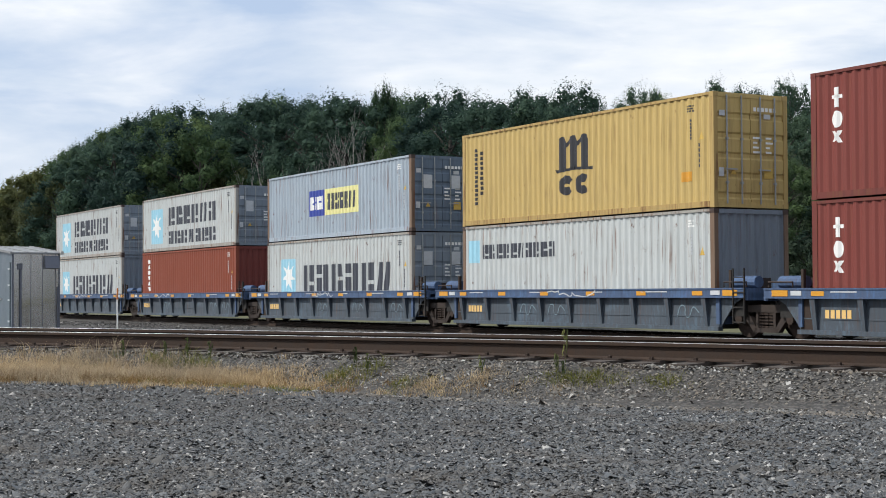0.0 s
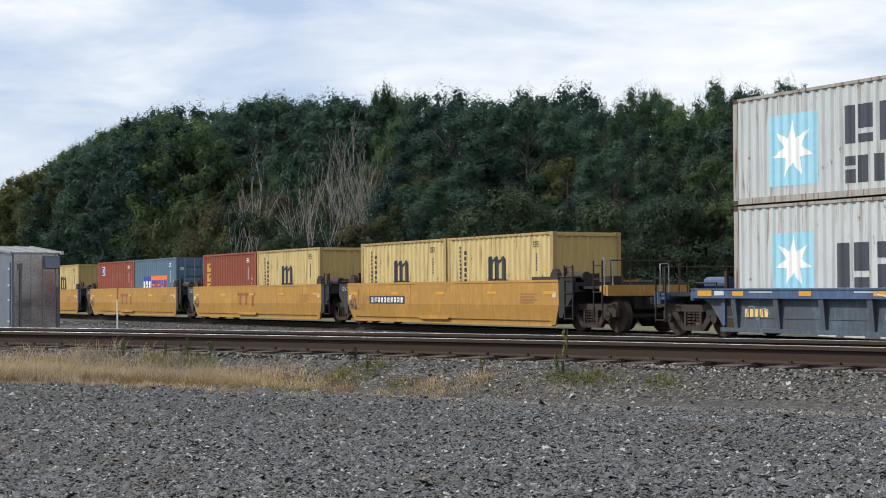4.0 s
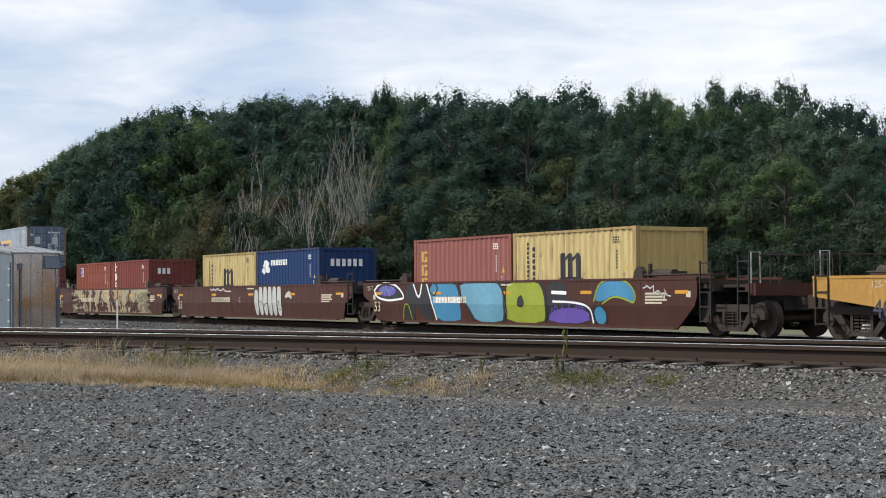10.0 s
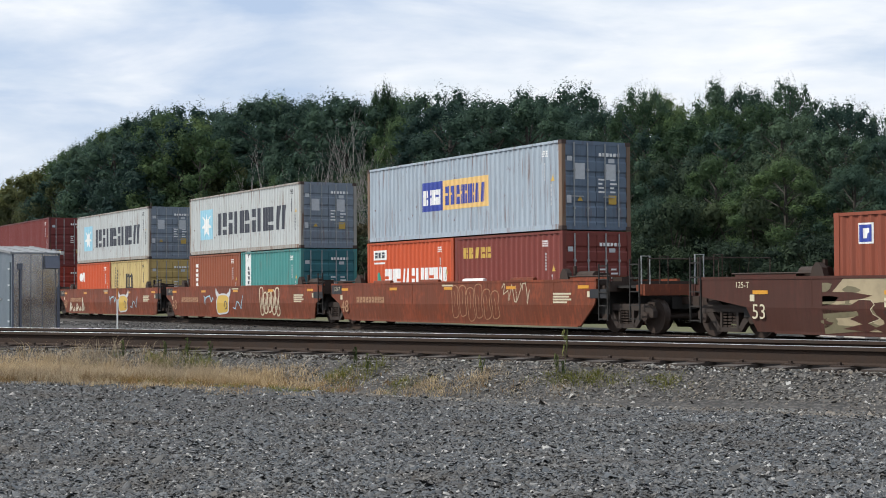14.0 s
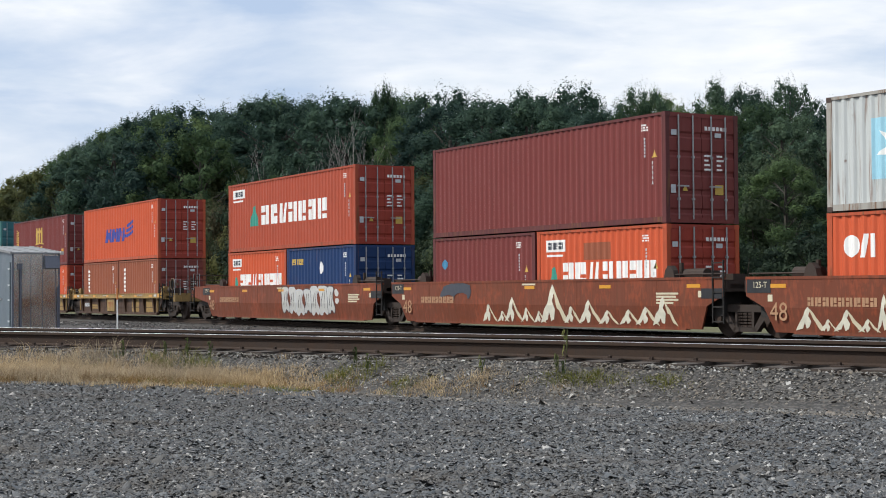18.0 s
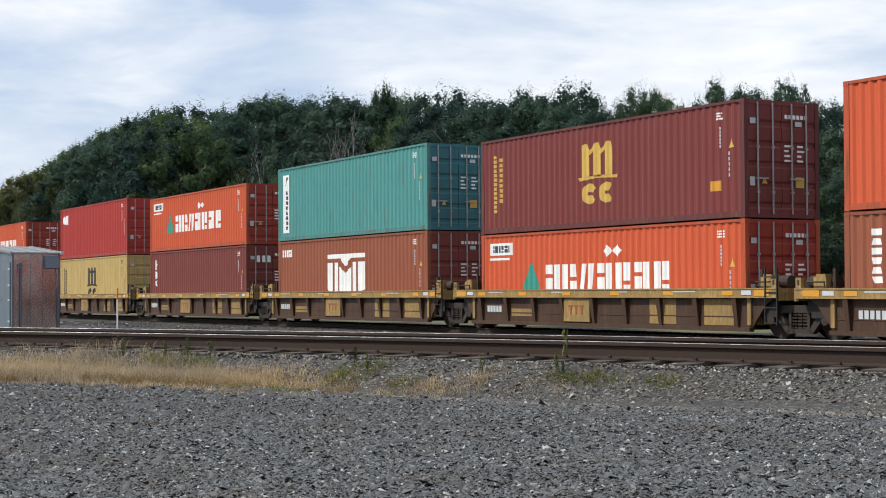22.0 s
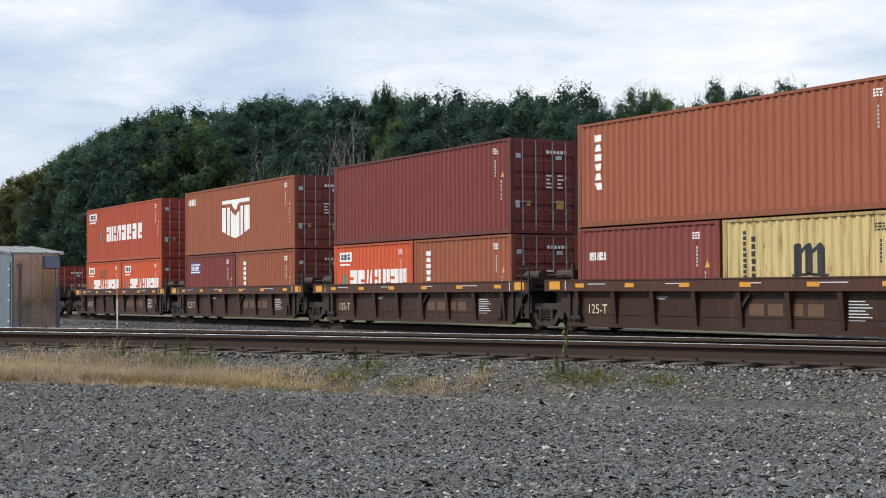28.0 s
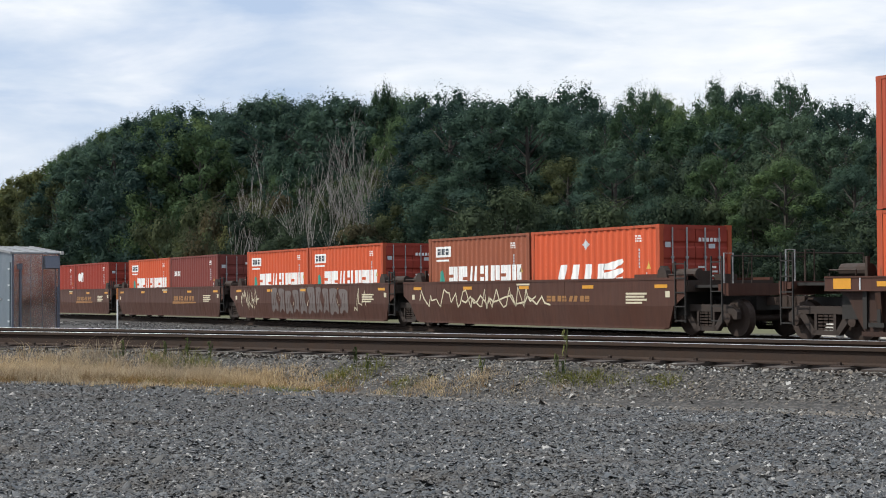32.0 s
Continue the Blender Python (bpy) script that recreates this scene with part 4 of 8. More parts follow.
        put("crown", [[(4.45, z + 1.50), (7.55, z + 1.50), (7.55, z + 1.66), (4.45, z + 1.66)], [(5.6, z + 1.5), (5.9, z + 1.22), (6.1, z + 1.22), (6.4, z + 1.5)],
                      [(4.45, z + 0.35), (4.95, z + 0.22), (4.95, z + 1.35), (4.45, z + 1.35)], [(5.12, z + 0.17), (5.40, z + 0.10), (5.40, z + 1.35), (5.12, z + 1.35)],
                      [(5.50, z + 0.08), (6.0, z), (6.5, z + 0.08), (6.5, z + 1.2), (6.0, z + 0.95), (5.5, z + 1.2)],
                      [(6.6, z + 0.10), (6.88, z + 0.17), (6.88, z + 1.35), (6.6, z + 1.35)], [(7.05, z + 0.22), (7.55, z + 0.35), (7.55, z + 1.35), (7.05, z + 1.35)]], WHITE_PAINT, "c")
        put("lettering", word(0.32, 1.22, H - 0.62, H - 0.34, 4, 2), WHITE_PAINT, "l")
    elif kind in ("tall_column", "tall_column_small"):
        put("lettering", column(0.80, 1.10, 0.95, H - 0.35 if H > 2.7 else 2.2, 6, 3), WHITE_PAINT, "v")
    elif kind in ("side_name", "side_name_small"):
        x = 0.62
        put("lettering", [[(x + 0.1, 2.05), (x + 0.22, 2.05), (x + 0.22, 2.5), (x + 0.1, 2.5)], rect(x, x + 0.32, 2.25, 2.33), blob(x + 0.16, 1.78, 0.16, 0.19, 2, rough=0.02), [(x, 1.28), (x + 0.12, 1.28), (x + 0.32, 1.52), (x + 0.2, 1.52)], [(x + 0.2, 1.25), (x + 0.32, 1.25), (x + 0.12, 1.52), (x, 1.52)]], WHITE_PAINT, "v")
    elif kind == "gold_column":
        put("lettering", [p for i in range(4) for z in (2.2 - 0.44 * i,) for p in (rect(0.5, 0.60, z - 0.36, z), rect(0.76, 0.86, z - 0.36, z - 0.18), rect(0.62, 0.86, z - 0.07, z), rect(0.62, 0.76, z - 0.36, z - 0.29))], GOLD_PAINT, "v")
    elif kind == "badge_small":
        put("badge", [rect(0.72, 1.16, 1.88, 2.34)], WHITE_PAINT, "b")
        put("badge_mark", [rect(0.76, 1.12, 1.92, 2.30)], ROYAL_PAINT, "bm", 0.007)
        put("badge_stripe", [[(0.86, 2.0), (0.95, 2.0), (0.98, 2.1), (1.06, 2.12), (1.06, 2.22), (0.86, 2.22)]], WHITE_PAINT, "bs", 0.010)
        put("painted_out_name", word(2.1, 4.4, 1.55, 1.95, 6, 4), PAINTED_OUT, "po")
    elif kind == "patch":
        put("grey_patch", [rect(0.72, 1.22, 1.34, 1.66)], LABEL_GREY, "p")
    elif kind == "horse":
        put("emblem", [blob(0.95, 1.95, 0.34, 0.22, 5, rough=0.25), blob(0.72, 1.78, 0.2, 0.14, 6)], WHITE_PAINT, "e")
        put("lettering", word(1.42, 2.95, 1.98, 2.2, 6, 2), WHITE_PAINT, "c")
    elif kind == "yellow_name":
        put("lettering", word(0.50, 2.1, 1.90, 2.24, 5, 2), GOLD_PAINT, "c")
    elif kind == "amber_name":
        put("lettering", word(0.45, 1.45, 1.95, 2.18, 5, 3), GOLD_PAINT, "c")
        put("diamond", [[(2.9, 1.8), (3.1, 1.55), (3.3, 1.8), (3.1, 2.05)]], WHITE_PAINT, "d")
    elif kind in ("white_short", "white_short_high"):
        z = 1.58 if kind == "white_short" else 1.98
        put("lettering", [blob(0.72, z + 0.26, 0.22, 0.26, 4, rough=0.03), [(0.95, z), (1.12, z), (1.22, z + 0.52), (1.1, z + 0.52)], rect(1.28, 1.42, z, z + 0.52)], WHITE_PAINT, "c")
    elif kind == "white_small":
        put("lettering", word(0.55, 1.32, 1.70, 1.92, 5, 3), WHITE_PAINT, "c")
    elif kind == "blue_badge":
        put("badge", [rect(0.66, 1.86, 1.75, 2.26)], ROYAL_PAINT, "b")
        put("badge_mark", [rect(0.72, 1.8, 1.80, 1.86), rect(0.72, 1.80, 2.15, 2.2)] + word(0.8, 1.7, 1.9, 2.1, 5, 3), WHITE_PAINT, "bm", 0.008)
    elif kind == "dot":
        put("roundel", [blob(0.72, 1.74, 0.17, 0.17, 3, rough=0.0)], CYAN_PAINT, "d")
    elif kind == "white_box":
        put("name_panel", [rect(0.46, 1.02, 0.32, 2.62)], WHITE_PAINT, "b")
        put("lettering", column(0.62, 0.86, 0.38, 1.98, 8, 4) + [[(0.6, 2.2), (0.7, 2.2), (0.88, 2.5), (0.8, 2.55)]], CHARCOAL_PAINT, "c", 0.008)


FT40, FT20, STD, HC = 12.192, 6.058, 2.591, 2.896
# Side paint, then end paint; a darker end paint carries the end's shade.
BRIGHT = {"pale yellow": (STRAW_BOX, YELLOW_BOX), "grey": (GREY_BOX, GREY_SHADED_END), "yellow": (YELLOW_BOX, YELLOW_BOX), "maroon": (MAROON_BOX, MAROON_BOX), "plum": (PLUM_BOX, PLUM_BOX), "red": (RED_BOX, RED_BOX),
          "vermilion": (VERMILION_BOX, RED_BOX), "rust-red": (RUST_RED_BOX, MAROON_BOX), "crimson": (CRIMSON_BOX, CRIMSON_BOX), "orange": (ORANGE_BOX, RED_BOX), "brown": (BROWN_BOX, MAROON_BOX), "pink": (PINK_BOX, PINK_BOX), "blue-grey": (BLUEGREY_BOX, SLATE_SHADED_END),
          "slate-blue": (SLATE_BOX, SLATE_BOX), "navy-blue": (NAVY_BOX, NAVY_BOX), "teal": (TEAL_BOX, TEAL_SHADED_END)}
LOOKS = {"grey_name": "a star panel and dark name", "grey_low_name": "a star panel and dark name", "grey_two_names": "a star panel and two dark names",
         "grey_small_name": "a small dark name", "three_bars": "a tall black emblem", "three_bars_gold": "a tall gold emblem", "three_bars_small": "a black emblem", "smeared": "a smeared black mark",
         "two_panels": "a blue and a pale yellow panel", "two_panels_amber": "a blue and an amber panel", "two_panels_small": "a blue and an orange panel", "triangle_name": "a green triangle and white name",
         "triangle_name_worn": "a worn white name", "triangle_name_bold": "a green triangle and white name", "triangle_name_small": "a green triangle and white name", "triangle_name_small_patched": "a white name and a repainted patch",
         "slanted_blue": "a slanted blue name and stripes", "slanted_white_small": "a slanted white name", "crown": "a large white crown-shaped emblem", "tall_column": "a white name painted downwards",
         "tall_column_small": "a white name painted downwards", "side_name": "white signs painted downwards", "side_name_small": "white signs painted downwards", "gold_column": "gold signs painted downwards",
         "badge_small": "a blue badge", "patch": "a grey repair patch", "horse": "a white emblem", "yellow_name": "a yellow name", "amber_name": "an amber name and white diamond",
         "white_short": "a short white name", "white_short_high": "a short white name", "white_small": "a small white name", "blue_badge": "a blue and white badge", "dot": "a blue roundel", "white_box": "a tall white name panel", "": "only small data plates"}
TRAIN = []  # every thing that rolls, with its place at the clip's start


def load(x, z, length, height, colour, marks, car, doors=True):
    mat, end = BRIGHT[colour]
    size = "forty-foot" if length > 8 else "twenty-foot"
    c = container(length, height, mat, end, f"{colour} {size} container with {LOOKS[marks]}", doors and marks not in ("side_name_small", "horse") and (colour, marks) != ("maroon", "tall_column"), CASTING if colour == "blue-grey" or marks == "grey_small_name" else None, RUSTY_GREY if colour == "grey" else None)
    livery(marks, c, length, height)
    if marks in ("side_name_small",) or (marks == "side_name" and z < 1) or marks == "horse":
        part("end_lettering", boxes("end_lettering", [(0.012, 0.02, -0.75 + 0.24 * i, -0.60 + 0.24 * i, height - 0.72, height - 0.44) for i in range(6 if marks == "horse" else 3)], WHITE_PAINT, (height, marks)), c, (length / 2, 0, 0))
    TRAIN.append((c, x, z))
    return c


# ---------------------------------------------------------------- rail cars
def truck(car, x):
    """A two-axle freight truck; its wheelsets turn."""
    t = part("truck", boxes("truck", [(-0.22, 0.22, -0.95, 0.95, 0.42, 0.66), (-0.16, 0.16, -0.5, 0.5, 0.66, 0.80)], TRUCK_GREY), car, (x, 0, 0), label="two-axle cast steel freight truck")
    frame = [[(-1.18, 0.62), (-0.95, 0.80), (0.95, 0.80), (1.18, 0.62), (1.18, 0.44), (0.86, 0.44), (0.80, 0.62), (-0.80, 0.62), (-0.86, 0.44), (-1.18, 0.44)],
             [(-0.86, 0.60), (-0.62, 0.62), (-0.30, 0.20), (-0.42, 0.14)], [(0.86, 0.60), (0.42, 0.14), (0.30, 0.20), (0.62, 0.62)],
             [(-0.44, 0.14), (0.44, 0.14), (0.36, 0.25), (-0.36, 0.25)], [(-0.34, 0.24), (-0.26, 0.24), (-0.26, 0.62), (-0.34, 0.62)], [(0.26, 0.24), (0.34, 0.24), (0.34, 0.62), (0.26, 0.62)]]
    for y0 in (-1.12, 0.98):
        part("side_frame", extrude_xz("side_frame", frame, y0, y0 + 0.14, TRUCK_GREY, ("sf", y0)), t)
        part("bolster_spring", boxes("bolster_spring", [(-0.24 + 0.17 * i, -0.10 + 0.17 * i, y0 + 0.02, y0 + 0.12, 0.26 + 0.075 * k, 0.30 + 0.075 * k) for i in range(3) for k in range(5)], STEEL_RUST, y0), t)
        part("bearing_cap", lathe_y("bearing_cap", [(0.02, -0.03), (0.12, -0.02), (0.13, 0.10)], STEEL_RUST, "cap", 12), t, (-0.89, y0 - 0.05, 0.46))
        part("bearing_cap", lathe_y("bearing_cap", [(0.02, -0.03), (0.12, -0.02), (0.13, 0.10)], STEEL_RUST, "cap", 12), t, (0.89, y0 - 0.05, 0.46))
    prof = [(0.10, -0.90), (0.30, -0.86), (0.455, -0.85), (0.462, -0.74), (0.485, -0.70), (0.48, -0.68), (0.36, -0.69), (0.20, -0.72), (0.09, -0.66), (0.085, 0.66), (0.20, 0.72), (0.36, 0.69), (0.48, 0.68), (0.485, 0.70), (0.462, 0.74), (0.455, 0.85), (0.30, 0.86), (0.10, 0.90)]
    for xx in (-0.89, 0.89):
        w = part("wheelset", lathe_y("wheelset", prof, STEEL_RUST, "ws", 26), t, (xx, 0, 0.462), label="rusty steel wheels on one axle")
        WHEELS.append(w)


WHEELS = []


def ladder(car, x, z0, z1, mat, y=-1.47):
    pts = [(x - 0.2, y, z0), (x - 0.2, y, z1)]
    part("ladder", boxes("ladder", [(-0.215, -0.185, -0.02, 0.02, z0, z1), (0.185, 0.215, -0.02, 0.02, z0, z1)] + [(-0.2, 0.2, -0.02, 0.0, z0 + 0.03 + i * 0.36, z0 + 0.06 + i * 0.36) for i in range(int((z1 - z0) / 0.36) + 1)], mat, (z0, z1)), car, (x, y, 0))


def car_end(car, s, J, free, mats, top, brake=False):
    """What stands at one end of a unit: platform, crossover, ladder and, at a free end, the coupler."""
    body, bracket = mats
    sx = (lambda a, b: (a, b)) if s > 0 else (lambda a, b: (-b, -a))
    j = J - 0.30
    part("end_platform", boxes("end_platform", [(*sx(6.35, j), -1.30, 1.30, top - 0.24, top - 0.14), (*sx(j - 0.14, j), -1.42, 1.42, top - 0.32, top - 0.03), (*sx(6.30, 6.42), -1.36, 1.36, 0.32, top - 0.1)], bracket, (s, J, top)), car)
    # Dark block added to give the gap behind the truck its shade.
    part("draft_box", boxes("draft_box", [(*sx(6.42, J - 0.62), -1.2, 1.2, 0.52, top - 0.26)], STEEL_DARK, (s, J, top)), car)
    part("bolster", boxes("bolster", [(*sx(j - 0.6, J + (1.1 if free else 0.12)), -0.42, 0.42, 0.66, 1.0), (*sx(6.42, j), -0.28, 0.28, 0.5, 0.95)], STEEL_DARK, (s, J, free)), car)
    part("grating", boxes("grating", [(*sx(6.5 + 0.16 * i, 6.58 + 0.16 * i), -1.2, 1.2, top - 0.14, top - 0.11) for i in range(max(2, int((j - 6.6) / 0.16)))], STEEL_RUST, (s, J, top)), car)
    part("brake_valve", boxes("brake_valve", [(*sx(6.55, 7.05), -0.75, -0.25, top - 0.12, top + 0.22)], STEEL_RUST, (s, top)), car)
    part("valve_box", boxes("valve_box", [(*sx(6.7, 7.15), 0.1, 0.5, top - 0.12, top + 0.14)], body if body is BLUE_CAR else STEEL_RUST, (s, top)), car)
    part("stanchion", boxes("stanchion", [(*sx(6.5, 6.58), -1.12, -1.04, top - 0.12, top + 0.42)], STEEL_RUST, (s, top)), car)
    part("air_tank", tube("air_tank", [(s * 6.55, -0.95, top + 0.12), (s * (6.55 + min(0.85, J - 6.9)), -0.95, top + 0.12)], 0.15, BLUE_CAR if body is BLUE_CAR else STEEL_RUST, (s, J, top), 12), car, label="air reservoir on the end platform")
    part("cross_rail", tube("cross_rail", [(s * 6.6, -1.36, top), (s * 6.6, -1.36, top + 0.12), (s * (j - 0.1), -1.36, top + 0.12), (s * (j - 0.1), -1.36, top)], 0.022, STEEL_RUST, (s, J, top)), car)
    x = s * (j - 0.25)
    if s > 0:
        ladder(car, x, 0.34, top + 0.45, STEEL_DARK)
    part("brake_hose", tube("brake_hose", [(s * (J - 0.35), -0.5, 0.9), (s * (J - 0.1), -0.55, 0.55), (s * (J + 0.2), -0.5, 0.8)], 0.03, STEEL_DARK, (s, J)), car)
    if free:
        part("end_sill", boxes("end_sill", [(*sx(J + 0.95, J + 1.2), -1.40, 1.40, top - 0.42, top - 0.12), (*sx(J + 0.80, J + 0.96), -1.38, 1.38, top - 0.30, top - 0.14)], body, (s, J, top)), car)
        part("end_deck", boxes("end_deck", [(*sx(j, J + 0.82), -1.2, 1.2, top - 0.22, top - 0.15)], STEEL_DARK, (s, J, top)), car)
        for k, y in enumerate((-1.36, -0.75)):
            part("grab_iron", tube("grab_iron", [(s * (J + 1.0), y, top - 0.14), (s * (J + 1.0), y, top + 0.62), (s * (J + 1.0), y + 0.28, top + 0.62), (s * (J + 1.0), y + 0.28, top - 0.14)], 0.022, ROD_STEEL if k == 0 else STEEL_RUST, (s, J, top, k)), car)
        part("coupler", boxes("coupler", [(*sx(J + 1.1, J + 1.75), -0.09, 0.09, 0.78, 0.98), (*sx(J + 1.65, J + 1.98), -0.17, 0.17, 0.70, 1.02), (*sx(J + 1.9, J + 2.1), -0.17, 0.0, 0.72, 1.0)], STEEL_RUST, (s, J)), car)
        ladder(car, s * (J + 0.85), 0.36, top + 0.55, STEEL_DARK)
        part("grab_rail", tube("grab_rail", [(s * (J + 1.08), -1.2, top - 0.12), (s * (J + 1.08), -1.2, top + 0.55), (s * (J + 1.08), 1.2, top + 0.55), (s * (J + 1.08), 1.2, top - 0.12)], 0.02, STEEL_RUST, (s, J, top)), car)
        if brake:
            wheel = part("brake_wheel", lathe_y("brake_wheel", [(0.25, -0.02), (0.29, -0.02), (0.30, 0.0), (0.29, 0.02), (0.25, 0.02), (0.25, -0.02)], RUSTY_POST, "bw", 24), car, (s * (J + 0.3), -1.2, top + 0.40), label="rust-red hand brake wheel")
            part("spoke", boxes("spoke", [(-0.26, 0.26, -0.012, 0.012, -0.02, 0.02), (-0.02, 0.02, -0.012, 0.012, -0.26, 0.26), (-0.06, 0.06, -0.02, 0.3, -0.06, 0.06)], RUSTY_POST), wheel)


def sill_car(jh, sill, panel, z0, z1, ribs, front_free, rear_free, label):
    """A well car whose deep top sill rides on tapered ribs over a recessed side sheet."""
    car = tagged(new("well_car"), label, "rail car", "well cars of the train")
    J = 6.13 + jh
    b = 6.42
    for s in (-1, 1):
        ys = (lambda a, c: (a, c)) if s > 0 else (lambda a, c: (-c, -a))
        part("top_sill", extrude_yz("top_sill", [(s * 1.30, z0), (s * 1.475, z0), (s * 1.475, z0 + 0.03), (s * 1.455, z0 + 0.03), (s * 1.455, z1 - 0.035), (s * 1.475, z1 - 0.035), (s * 1.475, z1), (s * 1.30, z1)], -J + 0.35, J - 0.35, sill, (s, J, z0)), car)
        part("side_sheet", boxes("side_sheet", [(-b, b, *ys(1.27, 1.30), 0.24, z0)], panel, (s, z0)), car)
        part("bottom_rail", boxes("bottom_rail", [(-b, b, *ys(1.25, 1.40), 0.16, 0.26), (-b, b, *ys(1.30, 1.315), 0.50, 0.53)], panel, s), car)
        k = ("rib", panel.name, s, z0)
        if k not in MESHES:
            v = [(-0.06, s * 1.30, 0.24), (0.06, s * 1.30, 0.24), (0.06, s * 1.345, 0.24), (-0.06, s * 1.345, 0.24), (-0.06, s * 1.30, z0), (0.06, s * 1.30, z0), (0.085, s * 1.45, z0), (-0.085, s * 1.45, z0)]
            MESHES[k] = raw("rib", v, BOX_FACES if s > 0 else [f[::-1] for f in BOX_FACES], panel)
        for i in range(ribs):
            part("rib", MESHES[k], car, (-5.9 + 11.8 * i / (ribs - 1), 0, 0))
        for e in (-1, 1):
            part("gusset", extrude_xz("gusset", [[(e * b, z0), (e * (J - 0.6), z0), (e * (J - 0.9), z0 - 0.14), (e * (b + 0.15), 0.45), (e * b, 0.26)]], *ys(1.26, 1.30), panel, (s, e, J, z0)), car)
    part("floor", boxes("floor", [(-6.2, 6.2, -1.27, 1.27, 0.20, 0.298)], STEEL_DARK), car)
    for i in range(6):
        x = -5.7 + 11.4 * i / 5
        part("reflector", boxes("reflector", [(-0.2, 0.2, -1.46, -1.452 - 0.012, (z0 + z1) / 2 - 0.06, (z0 + z1) / 2 + 0.05)], REFLECTOR, (z0, z1)), car, (x, 0, 0))
    for s in (-1, 1):
        a = (J - 1.15, J - 0.62) if s > 0 else (-J + 0.62, -J + 1.15)
        part("reflector", boxes("reflector", [(*a, -1.468, -1.462, z0 + 0.05, z1 - 0.05)], REFLECTOR, (s, J, z0)), car, label="wide amber end reflector")
        a = (J - 1.60, J - 1.25) if s > 0 else (-J + 1.25, -J + 1.60)
        if sill is DARK_CAR:
            a = (a[0] + 0.15, a[0] + 0.19)
        part("white_mark", boxes("white_mark", [(*a, -1.468, -1.462, z0 + 0.07 * (z0 < 1), z1 - 0.06 * (z0 < 1))], LABEL_GREY, (s, J, z0)), car)
        car_end(car, s, J, front_free if s > 0 else rear_free, (sill, STEEL_DARK if sill is DARK_CAR else sill), z1 + 0.02, brake=sill is TAN_SILL and s > 0)
    part("small_writing", boxes("small_writing", [(a, a + w, -1.464, -1.459, (z0 + z1) / 2 + 0.02, (z0 + z1) / 2 + 0.045) for a, w in ((-5.3, 0.8), (-1.9, 0.7), (3.4, 1.1), (1.2, 0.5))], LABEL_GREY, (z0, z1)), car)
    truck(car, J)
    if rear_free:
        truck(car, -J)
    return car, J


SIDE_TOP, CREASE, SIDE_BOT = 1.47, 0.76, 0.18


def skin(x, z):
    """Outer face of a smooth-sided well car: upright above the crease, leaning in below it."""
    return -1.455 if z >= CREASE else -1.455 + 0.085 * (CREASE - z) / (CREASE - SIDE_BOT)


def skin_mesh(s, a, ends, mat, cut=0.30):
    """The long side sheet; a is where the full-depth side ends, ends how far its upper band runs on to the rear and to the front."""
    k = ("side_sheet", mat.name, s, a, ends, cut)
    if k in MESHES:
        return MESHES[k]
    rear, front = ends
    outline = [(-a + 0.30, SIDE_BOT), (a - cut, SIDE_BOT), (a, CREASE)]
    outline += [(front, 1.02), (front, SIDE_TOP)] if front > a + 0.03 else [(a, SIDE_TOP)]
    outline += [(-rear, SIDE_TOP), (-rear, 1.02)] if rear > a + 0.03 else [(-a, SIDE_TOP)]
    outline += [(-a, CREASE)]
    bm = bmesh.new()
    for thick in (0.0, 0.05):
        vs = [bm.verts.new((x, thick, z)) for x, z in outline]
        bm.faces.new(vs)
    bm.verts.ensure_lookup_table()
    n = len(outline)
    for i in range(n):
        bm.faces.new([bm.verts[i], bm.verts[(i + 1) % n], bm.verts[n + (i + 1) % n], bm.verts[n + i]])
    bmesh.ops.bisect_plane(bm, geom=bm.verts[:] + bm.edges[:] + bm.faces[:], plane_co=(0, 0, CREASE), plane_no=(0, 0, 1))
    for v in bm.verts:
        v.co.y = -s * (skin(v.co.x, v.co.z) + v.co.y)
    bmesh.ops.recalc_face_normals(bm, faces=bm.faces)
    MESHES[k] = from_bm("side_sheet", bm, mat)
    return MESHES[k]


